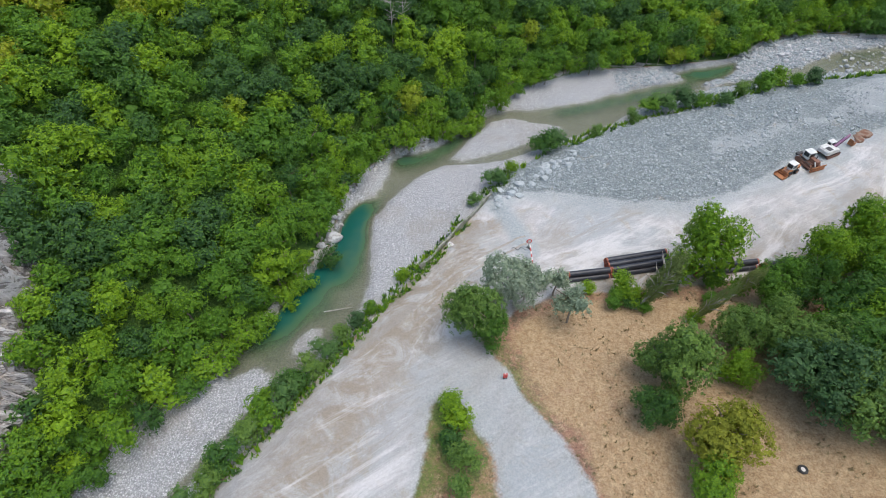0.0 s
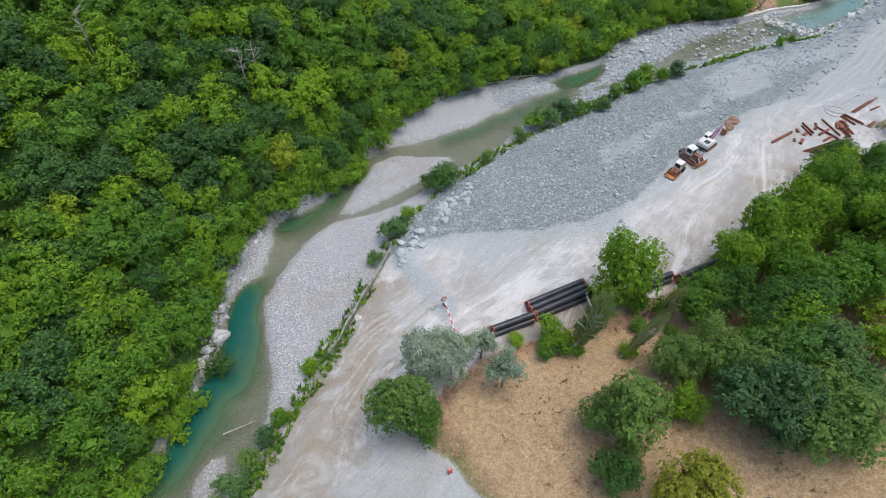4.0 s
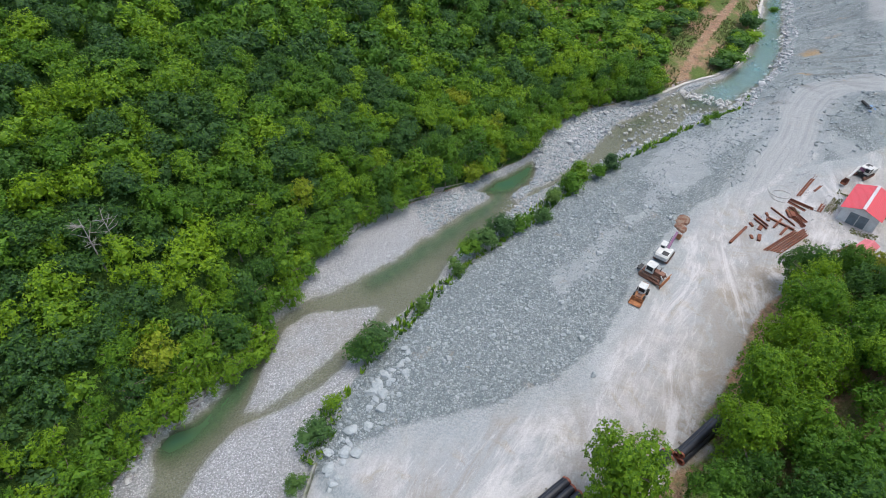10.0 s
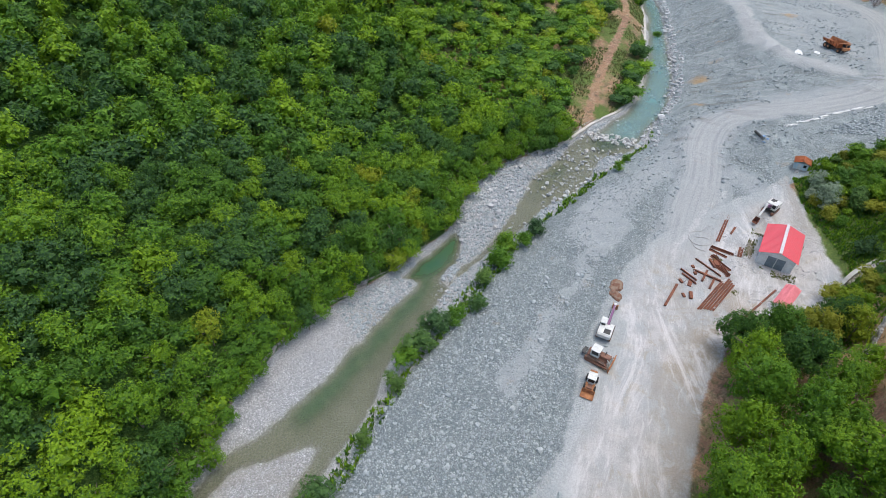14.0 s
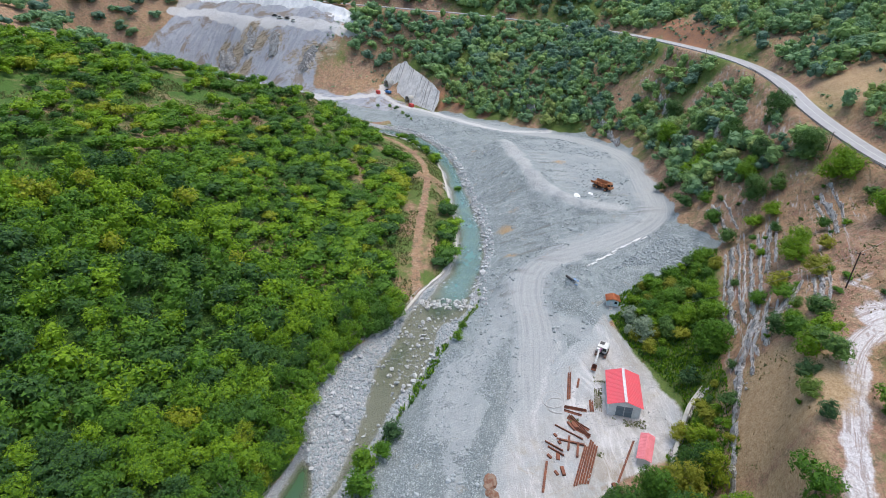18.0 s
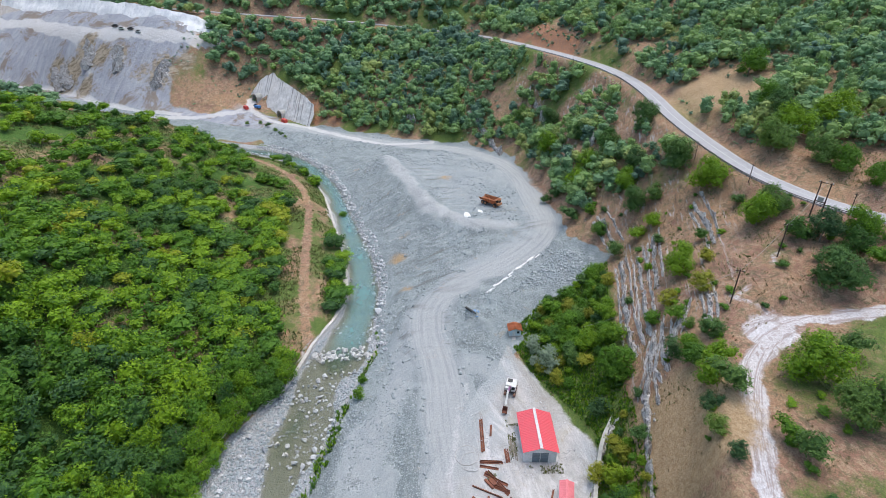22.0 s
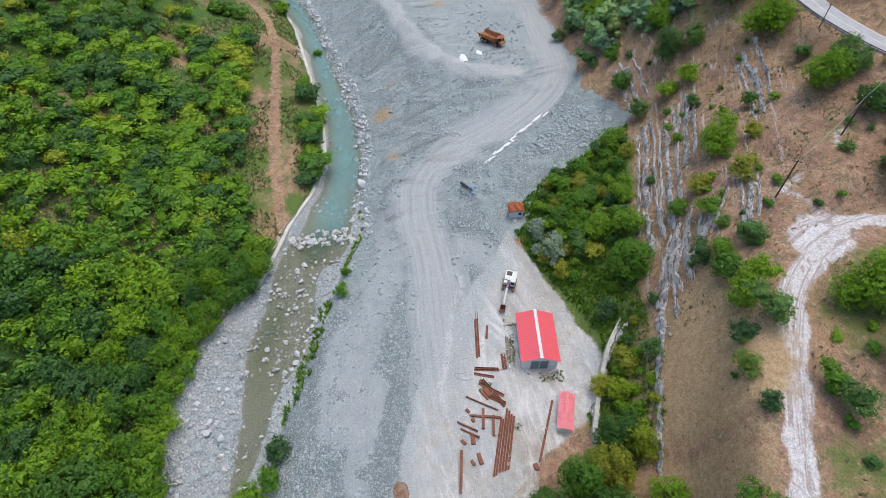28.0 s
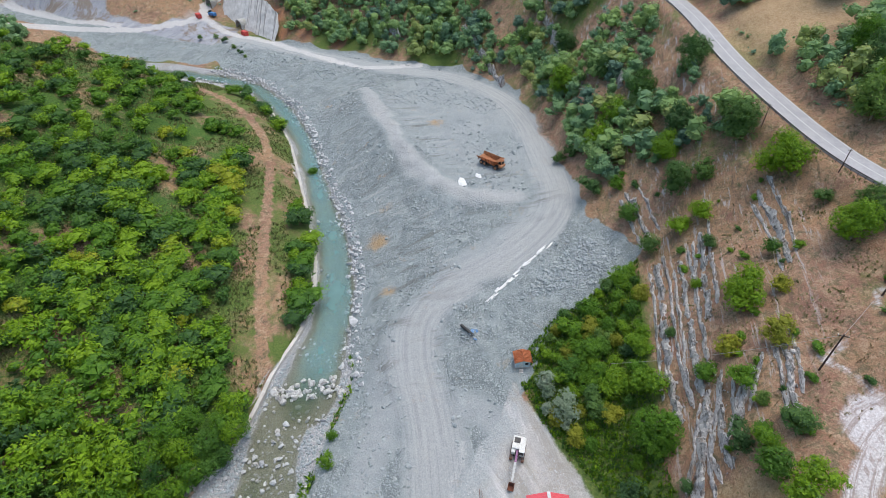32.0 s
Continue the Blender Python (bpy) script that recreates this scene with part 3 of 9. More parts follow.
LEVELS = {
    "near bank": [(-44, -60, 3.5), (-36, 8, 3.2), (-27, 24, 2.6), (-19, 35, 2.3), (-9, 50, 1.8), (0, 62, 1.2), (6, 71, 0.8)],
    "near ground": [(-30, -60, 4.5), (-20, 5, 3.6), (-5, 30, 3.0), (5, 45, 2.6), (14, 57, 1.2)],
    "near grass": [(60, -60, 7.0), (40, 0, 4.5), (28, 22, 3.2), (14, 42, 2.8), (25, 48, 2.2), (40, 46, 2.0), (60, 50, 1.6), (80, 62, 1.0)],
    "yard": [(22, 64, 0.2), (45, 66, 0.0), (62, 68, 0.0), (80, 80, 0.0), (98, 90, 0.0), (118, 90, 0.0), (130, 78, 0.4), (143, 92, 0.8)],
    "stone field": [(9, 81, 0.4), (20, 90, 0.6), (35, 96, 0.8), (60, 104, 0.9), (85, 112, 0.8), (110, 120, 0.8), (130, 124, 1.0)],
    "stone edge": [(11, 80, 0.3), (36, 79, 0.2), (60, 82, 0.2), (84, 97, 0.2), (103, 104, 0.3)],
    "fill foot": [(163, 135, 1.6), (185, 143, 1.2), (212, 161, 1.2), (232, 178, 1.0), (256, 198, 0.8), (280, 222, 0.4), (298, 246, 0.2), (306, 275, 0.2)],
    "right foot": [(64, 60, 1.0), (80, 71, 0.6), (97, 77, 0.5), (108, 79, 0.5), (118, 73, 0.8), (128, 71, 1.0), (136, 75, 1.0), (143, 82, 1.2), (150, 91, 1.5), (158, 97, 2.4), (166, 99, 3.6),
                   (176, 97, 5.2), (188, 90, 7.5), (203, 81, 11.0), (210, 91, 11.5), (234, 101, 12.2), (254, 112, 12.2), (274, 121, 11.5), (298, 134, 9.5), (318, 153, 7.5), (325, 182, 5.5), (331, 208, 3.5), (334, 235, 2.2), (338, 262, 1.2)],
    "right shelf": [(100, 62, 3.5), (118, 66, 3.5), (134, 68, 4.5), (146, 72, 5.0), (162, 80, 5.0), (180, 83, 7.5)],
    "lower cliff": [(95, 52, 9), (118, 61, 9), (134, 64, 12), (146, 63.5, 15), (160, 66, 13.5), (177, 72, 13.5), (192, 73, 15), (206, 74, 17)],
    "upper cliff": [(98, 46, 20), (118, 55, 22), (134, 57, 22), (147, 57, 24), (160, 58, 25.5), (174, 59, 26), (192, 58, 28), (208, 64, 28), (226, 78, 27), (247, 90, 26), (270, 100, 29), (300, 112, 28), (330, 138, 22), (345, 175, 18), (356, 215, 17), (362, 250, 18)],
    "bench": [(110, 20, 31), (128, 36, 28), (140, 40, 28), (176, 39, 34), (190, 45, 35), (206, 53, 36), (224, 62, 38)],
    "hill above road": [(215, -60, 60), (212, 0, 46), (216, 25, 46), (232, 42, 48), (262, 55, 53), (293, 62, 57), (325, 82, 61), (360, 108, 66), (410, 140, 66), (452, 170, 62), (470, 230, 66), (462, 300, 70), (445, 370, 76), (440, 440, 78)],
    "hill top": [(300, -80, 95), (330, 0, 85), (380, 50, 90), (470, 110, 105), (540, 220, 120), (540, 340, 130), (520, 460, 130), (520, 600, 130)],
    "far crest": [(420, -150, 160), (640, 0, 190), (720, 200, 200), (720, 450, 200), (640, 700, 190), (400, 780, 190), (150, 740, 175), (-100, 620, 150)],
    "portal foot": [(368.4, 345.4, 6.0), (364, 335, 5.2), (357, 320, 3.0), (349.6, 305.4, 0.2), (342.6, 283.4, 0.2), (338, 272, 0.6)],
    "portal top": [(380, 350, 14), (384, 333, 20), (383, 325, 24), (375, 313, 19), (366, 302, 15), (357, 290, 11), (350, 279, 7), (345, 268, 6)],
    "portal yard": [(330, 300, 0.5), (338, 312, 0.6), (320, 335, 0.9), (305, 355, 0.8)],
    "quarry foot": [(335, 362, 3), (322, 385, 3), (322, 440, 5), (336, 500, 7), (337, 554, 8), (310, 600, 10), (260, 640, 20)],
    "quarry bench": [(388, 372, 42), (372, 400, 47), (362, 450, 47), (368, 510, 47), (374, 562, 47), (360, 600, 45)],
    "quarry top": [(392, 392, 49), (384, 420, 59), (388, 470, 62), (400, 520, 63), (400, 575, 62), (380, 630, 60)],
    "left low": [(-82, -50, 12), (-66, 25, 10), (-53, 48, 9), (-44, 65, 9), (-38, 80, 9), (-27, 98, 9), (-9, 111, 8), (3, 122, 9), (18, 136, 10), (35, 150, 8), (52, 166, 8.5), (70, 175, 7), (90, 178, 6),
                 (112, 180, 5.5), (130, 185, 6.5), (150, 192, 8.5), (172, 200, 8.5), (195, 214, 8.5), (222, 236, 9.5), (245, 258, 10), (261, 277, 8)],
    "left mid": [(-130, -40, 32), (-104, 30, 28), (-88, 62, 28), (-72, 92, 28), (-45, 116, 27), (-20, 133, 25), (0, 148, 24), (25, 166, 20), (50, 188, 18), (74, 207, 21), (97, 216, 26), (120, 212, 22),
                 (145, 222, 22), (170, 232, 21), (195, 246, 22), (212, 256, 24), (228, 268, 22), (245, 281, 20), (257, 296, 11)],
    "left ridge": [(-230, 20, 78), (-180, 100, 78), (-110, 190, 78), (-40, 260, 78), (40, 320, 74), (110, 352, 68), (150, 350, 61), (173, 338, 52), (192, 322, 44), (207, 310, 41), (222, 299, 35), (238, 290, 28)],
    "behind ridge": [(-150, 330, 80), (0, 400, 60), (90, 420, 34), (170, 400, 22), (220, 355, 14), (250, 325, 7)],
    "back slope": [(-150, 560, 120), (0, 540, 80), (100, 540, 55), (200, 530, 45), (260, 580, 50), (240, 690, 95)],
}

X0, X1, Y0, Y1 = -300.0, 780.0, -170.0, 800.0


def seg_dist(X, Y, line):
    """Distance of each point to a polyline, and the line's third value there."""
    p = np.array(line, float)
    best, val = np.full(X.shape, 1e9), np.zeros(X.shape)
    for a, b in zip(p[:-1], p[1:]):
        d = b - a
        t = np.clip(((X - a[0]) * d[0] + (Y - a[1]) * d[1]) / (d[0] ** 2 + d[1] ** 2 + 1e-9), 0, 1)
        q = (X - a[0] - t * d[0]) ** 2 + (Y - a[1] - t * d[1]) ** 2
        near = q < best
        best[near] = q[near]
        if len(a) > 2:
            val[near] = (a[2] + t * d[2])[near]
    return np.sqrt(best), val


def inside(X, Y, poly):
    """Signed distance to a closed outline, positive inside."""
    p = [tuple(q[:2]) for q in poly]
    ring = p + p[:1]
    d, _ = seg_dist(X, Y, ring)
    odd = np.zeros(X.shape, bool)
    for (ax, ay), (bx, by) in zip(ring[:-1], ring[1:]):
        if ay != by:
            odd ^= ((ay > Y) != (by > Y)) & (X < (bx - ax) * (Y - ay) / (by - ay) + ax)
    return np.where(odd, d, -d)


def membrane():
    """Ground stretched smoothly over all the level lines, coarse to fine."""
    lines = [curve(l) for l in LEVELS.values()]
    lines += [np.array([(x, y, -1.6) for x, y in LEFT_FOOT]), np.array([(x, y, -1.3) for x, y in RIGHT_BANK])]
    for l in (HAUL, ROAD, WHITE, TRACK):
        c = curve(l)
        t = np.gradient(c[:, :2], axis=0)
        nrm = np.stack([-t[:, 1], t[:, 0]], 1) / np.linalg.norm(t, axis=1)[:, None]
        for off in (-3.0, 0, 3.0):
            k = c.copy()
            k[:, :2] += nrm * off
            lines.append(k)
    lines.append(curve(CREST))
    z = None
    for step in (24.0, 12.0, 6.0, 3.0):
        nx, ny = int((X1 - X0) / step) + 1, int((Y1 - Y0) / step) + 1
        tot, cnt = np.zeros((ny, nx)), np.zeros((ny, nx))
        for l in lines:
            for a, b in zip(l[:-1], l[1:]):
                k = max(2, int(np.hypot(*(b - a)[:2]) / step * 2) + 1)
                q = a + (b - a) * np.linspace(0, 1, k)[:, None]
                i, j = np.rint((q[:, 0] - X0) / step).astype(int), np.rint((q[:, 1] - Y0) / step).astype(int)
                ok = (i >= 0) & (i < nx) & (j >= 0) & (j < ny)
                np.add.at(tot, (j[ok], i[ok]), q[ok, 2]), np.add.at(cnt, (j[ok], i[ok]), 1)
        fixed = cnt > 0
        if z is None:
            z = np.full((ny, nx), 40.0)
        else:
            jj = np.minimum(np.arange(ny) / 2.0, z.shape[0] - 1.001)
            ii = np.minimum(np.arange(nx) / 2.0, z.shape[1] - 1.001)
            z = bilinear(z, jj[:, None], ii[None, :])
        z[fixed] = tot[fixed] / cnt[fixed]
        for _ in range(400 if step > 10 else 200):
            e = np.pad(z, 1, "edge")
            z = np.where(fixed, z, 0.25 * (e[:-2, 1:-1] + e[2:, 1:-1] + e[1:-1, :-2] + e[1:-1, 2:]))
    for _ in range(2):
        e = np.pad(z, 1, "edge")
        z = 0.5 * z + 0.125 * (e[:-2, 1:-1] + e[2:, 1:-1] + e[1:-1, :-2] + e[1:-1, 2:])
    return z


def bilinear(z, j, i):
    j0, i0 = np.clip(np.floor(j).astype(int), 0, z.shape[0] - 2), np.clip(np.floor(i).astype(int), 0, z.shape[1] - 2)
    fj, fi = j - j0, i - i0
    return (z[j0, i0] * (1 - fi) + z[j0, i0 + 1] * fi) * (1 - fj) + (z[j0 + 1, i0] * (1 - fi) + z[j0 + 1, i0 + 1] * fi) * fj


class Waves:
    """Seeded value noise on a lattice."""
    def __init__(self, seed):
        self.g = np.random.RandomState(seed).rand(256, 256)

    def at(self, X, Y, size):
        u, v = X / size, Y / size
        i, j = np.floor(u).astype(int), np.floor(v).astype(int)
        a, b = u - i, v - j
        a, b = a * a * (3 - 2 * a), b * b * (3 - 2 * b)
        g = self.g
        q = lambda di, dj: g[(j + dj) % 256, (i + di) % 256]
        return (q(0, 0) * (1 - a) + q(1, 0) * a) * (1 - b) + (q(0, 1) * (1 - a) + q(1, 1) * a) * b

    def fbm(self, X, Y, size, n=4):
        s, w, t = 0.0, 1.0, 0.0
        for k in range(n):
            s, t = s + w * self.at(X + 37.1 * k, Y - 19.7 * k, size / 2 ** k), t + w
            w *= 0.5
        return s / t - 0.5


WAVES = Waves(5)
BASE = membrane()
BED = LEFT_FOOT + RIGHT_BANK[::-1]
WATER_Z = -2.3
FILL_EDGE = [(11, 80), (21, 82), (36, 79), (48, 78), (60, 82), (70, 89), (73, 91), (84, 97), (94, 101), (103, 104), (122, 105), (143, 103), (151, 100)]
FILL = RIGHT_BANK[9:28] + [(310, 296), (335, 290), (338, 262), (332, 238), (325, 200), (319, 165), (299, 136), (275, 122), (254, 113), (235, 102), (212, 92), (203, 79), (190, 84.5), (183, 90.5), (176, 94.5), (165, 98)] + FILL_EDGE[::-1]
PALE = [(-39, 4), (-32, 22), (-24, 33), (-11, 53), (1, 70), (8, 79)] + FILL_EDGE + [(160, 100), (152, 91), (143, 82), (136, 75), (128, 71), (118, 73), (108, 80), (97, 77), (80, 71), (63, 63), (62, 59),
        (40, 57), (21, 55), (12, 52), (5, 45), (9, 40), (13, 33), (19, 22), (32, 0), (40, -40), (14, -40), (8, 5), (6, 22), (5, 30), (-1, 35.5), (-3, 30), (-4, 22), (-6, 0), (-10, -40), (-42, -40)]
HILL_LEFT = [(-300, -170)] + [(-66, -170)] + LEFT_FOOT + [(-300, 452)]


def smooth(a, lo, hi):
    t = np.clip((a - lo) / (hi - lo), 0, 1)
    return t * t * (3 - 2 * t)


# windrows and heaped edges on the fill: line, half width, height
BERMS = [([(10.5, 78.5), (13.0, 72), (14.8, 65.5)], 2.0, 0.55), ([(282, 193), (262, 178), (244, 163), (229, 149), (219, 137)], 9.0, 0.9), ([(219, 137), (215, 126), (217, 114), (213, 105)], 3.5, 0.7), ([(104, 106.5), (115, 110.4), (125.5, 115), (137, 118.4)], 2.6, 0.7),
         ([(98, 122), (112, 124.5), (126, 128), (138, 131)], 3.0, 0.8), ([(166, 108), (171.6, 116.8), (179, 113)], 3.0, 1.3), ([(150, 108), (158, 112), (164, 106)], 3.0, 0.8), ([(150, 126), (162, 131), (176, 137)], 4.0, 1.0)]


def deep_at(X, Y):
    """How far each point lies in one of the deep pools, 0 to 1."""
    d = np.zeros(np.shape(X))
    for line, reach, deep in POOLS:
        d = np.maximum(d, deep * np.exp(-(seg_dist(X, Y, line)[0] / reach) ** 2))
    return d


def height(X, Y):
    X, Y = np.asarray(X, float), np.asarray(Y, float)
    z = bilinear(BASE, (Y - Y0) / 3.0, (X - X0) / 3.0)
    bed = inside(X, Y, BED)
    out = smooth(-bed, 0.0, 12.0)
    hill = smooth(z, 3.0, 12.0)
    z = z + out * hill * (WAVES.fbm(X, Y, 34.0) * 5.0 + WAVES.fbm(X, Y, 7.0, 3) * 1.6) + (1 - hill) * WAVES.fbm(X, Y, 5.0, 3) * 0.35
    for line, wide in ((ROAD, 4.5), (WHITE, 3.0), (HAUL, 3.5)):
        d, zr = seg_dist(X, Y, curve(line))
        w = smooth(wide + 5.0 - d, 0.0, 5.0)
        z = z * (1 - w) + w * (zr + WAVES.fbm(X, Y, 4.0, 2) * 0.15)
    for line, wide, tall in BERMS:
        d, _ = seg_dist(X + WAVES.fbm(X, Y, 6.0, 2) * 2.0, Y, line)
        z = z + tall * smooth(wide - d, 0.0, wide) * (0.8 + WAVES.fbm(X, Y, 5.0, 2))
    fill = smooth(inside(X, Y, FILL), 0.0, 3.0) * smooth(seg_dist(X, Y, curve(HAUL))[0], 2.0, 7.0)
    z = z + fill * (WAVES.fbm(X, Y, 2.6, 3) * 0.8 + WAVES.fbm(X, Y, 16.0, 2) * 0.8)
    inb = smooth(bed, -1.0, 1.5)
    cut = np.zeros(X.shape)
    for line in (STREAM, STREAM_UP):
        d, w = seg_dist(X, Y, curve(line))
        w = w + WAVES.fbm(X, Y, 9.0, 3) * 3.0
        cut = np.maximum(cut, smooth(w * 1.25 - d, 0.0, w * 1.1 + 0.3) * 2.0)
    wet = inside(X, Y, WATER_LEFT + WATER_LEFT_UP + WATER_RIGHT)
    for isle in PEBBLE_ISLANDS:
        wet = np.minimum(wet, -inside(X, Y, isle))
    wet = wet + WAVES.fbm(X, Y, 6.0, 3) * 1.7 * smooth(X, -40.0, -10.0)
    cut = np.maximum(cut, smooth(wet, -0.7, 1.0) * 0.78 + smooth(wet, 0.0, 2.2) * (0.06 + 0.2 * np.maximum(WAVES.fbm(X, Y, 8.0, 2), -0.2) + 1.3 * deep_at(X, Y)))
    bar = -1.75 + WAVES.fbm(X, Y, 11.0, 3) * 0.5 + WAVES.fbm(X, Y, 1.6, 2) * 0.22
    return z * (1 - inb) + inb * (bar - cut)


# ---- mesh helpers ----
def mesh_from(name, V, F, mat, smoothed=False):
    """One mesh object data block from vertex rows and equal-sided faces."""
    V, F = np.asarray(V, np.float32), np.asarray(F, np.int32)
    me = bpy.data.meshes.new(name)
    me.vertices.add(len(V)), me.loops.add(F.size), me.polygons.add(len(F))
    me.vertices.foreach_set("co", V.ravel())
    me.loops.foreach_set("vertex_index", F.ravel())
    me.polygons.foreach_set("loop_start", np.arange(len(F), dtype=np.int32) * F.shape[1])
    me.update(calc_edges=True)
    me.polygons.foreach_set("use_smooth", np.full(len(F), smoothed))
    me.materials.append(mat)
    return me


def part(name, bm, mat, parent=None, label="", smoothed=False):
    """Links a bmesh as one mesh object under a thing or a part."""
    me = bpy.data.meshes.new(name)
    bm.to_mesh(me)
    bm.free()
    me.materials.append(mat)
    if smoothed:
        me.polygons.foreach_set("use_smooth", np.full(len(me.polygons), True))
    ob = new(name, me)
    ob.parent = parent
    if label:
        tagged(ob, label)
    return ob


def thing(name, m, label, category, group="", kind=""):
    ob = new(name)
    ob.empty_display_size = 0.3
    ob.matrix_world = m
    return tagged(ob, label, category, group, kind)


def box(bm, c, s, rot=None, bevel=0.0):
    r = bmesh.ops.create_cube(bm, size=1.0)
    vs = r["verts"]
    m = Matrix.Translation(c) @ (rot.to_4x4() if rot else Matrix()) @ Matrix.Diagonal((*s, 1))
    bmesh.ops.transform(bm, matrix=m, verts=vs)
    if bevel:
        es = list({e for v in vs for e in v.link_edges})
        bmesh.ops.bevel(bm, geom=es, offset=bevel, segments=1, affect="EDGES")
    return bm


def tube(bm, a, b, r0, r1=None, sides=8, caps=True):
    a, b = Vector(a), Vector(b)
    r1 = r0 if r1 is None else r1
    q = (b - a).to_track_quat("Z", "Y").to_matrix().to_4x4()
    m = Matrix.Translation((a + b) / 2) @ q
    bmesh.ops.create_cone(bm, cap_ends=caps, segments=sides, radius1=r0, radius2=r1, depth=(b - a).length, matrix=m)
    return bm


# ---- ground, one sheet ----
def axis(stops):
    out = [stops[0][0]]
    for (a, _), (b, s) in zip(stops[:-1], stops[1:]):
        n = max(1, int(round((b - a) / s)))
        out += list(a + (b - a) * np.arange(1, n + 1) / n)
    return np.array(out)


GX = axis([(-300, 0), (-140, 10), (-60, 1.8), (170, 1.05), (350, 1.5), (460, 3.2), (780, 10)])
GY = axis([(-170, 0), (-20, 8), (10, 1.8), (165, 1.05), (320, 1.8), (620, 4.2), (800, 12)])
PX, PY = np.meshgrid(GX, GY)
PZ = height(PX, PY)
QX, QY = PX + WAVES.fbm(PX, PY, 9.0, 4) * 7.0, PY + WAVES.fbm(PX + 300, PY - 200, 9.0, 4) * 7.0
bed = inside(PX, PY, BED)
slope_y, slope_x = np.gradient(PZ, GY, GX)
steep = np.hypot(slope_x, slope_y)
soft = lambda d, w: np.clip(0.5 + d / w, 0, 1)
fill_in = inside(QX, QY, FILL)
left_in = inside(PX, PY, HILL_LEFT)
haul_d, _ = seg_dist(QX, QY, curve(HAUL))
white_d, _ = seg_dist(QX, QY, curve(WHITE))
track_d, _ = seg_dist(PX, PY, curve(TRACK))
road_d, _ = seg_dist(PX, PY, curve(ROAD))
crest_d, _ = seg_dist(QX, QY, curve(CREST))
quarry = inside(QX, QY, [(296, 316), (336, 300), (348, 308), (352, 336), (332, 350), (332, 386), (352, 395), (375, 394), (385, 400), (392, 470), (402, 560), (385, 592), (322, 594), (314, 560), (312, 450), (306, 385), (292, 350)])
cliff_in = inside(QX, QY, [(392, 388), (372, 402), (368, 450), (374, 510), (380, 562), (370, 600), (392, 620), (412, 575), (412, 520), (400, 470), (396, 420)])
a_r = soft(bed, 2.0)
a_g = np.maximum(np.maximum(soft(fill_in + 1.6, 2.5), soft(quarry, 8.0)), smooth(26.0 - np.hypot(QX - 320, QY - 306), 0.0, 8.0))
a_b = soft(inside(PX * 0.6 + QX * 0.4, PY * 0.6 + QY * 0.4, PALE), 3.0)
b_r = np.where(left_in > 0, np.clip(0.25 + (PX - 80) / 220.0, 0, 0.48) * smooth(PX, 40.0, 80.0) + WAVES.fbm(PX, PY, 14.0) * 0.8 * (PX > 60) - 0.08, 0.92 + WAVES.fbm(PX, PY, 20.0) * 0.3)
b_r = np.maximum(b_r, np.where(left_in > 0, soft(9.0 - track_d, 9.0) * 0.78, 0))
b_g = soft(steep - 2.8, 0.8) * 0.8 * (left_in < 0) * (PX > 136)
b_g = np.maximum(b_g, soft(cliff_in, 5.0))
b_g = np.maximum(b_g, ((left_in > 0) & (left_in < 1.2)) * (0.5 + WAVES.fbm(PX, PY, 12.0, 2) * 1.2))
b_b = np.where(left_in < 0, 0.16 + WAVES.fbm(PX, PY, 20.0) * 1.1 + 0.16 * (PX < 95) + 0.34 * smooth(PX, 225, 330) * (1 - 0.75 * smooth(PY, 320, 345)), 0.3)
b_b = b_b + np.where(left_in < 0, 0.30 * smooth(inside(QX, QY, [(88, 10), (96, 46), (112, 48), (150, 43), (170, 10), (160, -40), (90, -40)]), -3.0, 5.0), 0.0)
b_b = np.where(track_d < 14, 0.55 - 0.7 * (track_d < 1.2) + WAVES.fbm(PX, PY, 9.0) * 1.0, b_b)
shelf = inside(PX, PY, [(104, 66), (118, 73), (128, 71), (136, 75), (150, 91), (166, 99), (190, 86), (200, 79), (185, 76), (160, 71), (130, 66)])
b_b = np.maximum(b_b, soft(shelf + 1.0, 5.0) * (0.80 + WAVES.fbm(PX, PY, 7.0, 3) * 0.8))
c_r = np.maximum(soft(4.2 - haul_d, 3.0), soft(2.5 - crest_d, 5.0) * (0.45 + WAVES.fbm(PX, PY, 4.0, 3)))
fork_d = np.hypot(QX - 152, QY - 42)
scar_q, _ = seg_dist(QX * 0.5 + PX * 0.5, QY * 0.5 + PY * 0.5, [(180, 37), (170, 43.3), (164.6, 47), (162, 49.5), (158, 45)])
c_g = np.maximum(np.maximum(soft(1.9 - white_d, 2.6), soft(5.5 - fork_d, 7.0)), 0.75 * soft(1.0 - scar_q, 2.4) * (0.8 + WAVES.fbm(PX, PY, 5.0, 2)))
c_b = smooth(WATER_Z + 0.25 - PZ, 0.0, 0.5) * (bed > -2)
idx = np.arange(PX.size).reshape(PX.shape)
F = np.stack([idx[:-1, :-1], idx[:-1, 1:], idx[1:, 1:], idx[1:, :-1]], -1).reshape(-1, 4)
me = mesh_from("ground", np.stack([PX, PY, PZ], -1).reshape(-1, 3), F, M_GROUND, True)
for key, chans in (("zone_a", (a_r, a_g, a_b)), ("zone_b", (b_r, b_g, b_b)), ("zone_c", (c_r, c_g, c_b))):
    at = me.attributes.new(key, "FLOAT_COLOR", "POINT")
    at.data.foreach_set("color", np.stack([*chans, np.ones(PX.shape)], -1).astype(np.float32).ravel())
at = me.attributes.new("scree", "FLOAT", "POINT")
at.data.foreach_set("value", (soft(quarry, 8.0) * (PX > 322)).astype(np.float32).ravel())
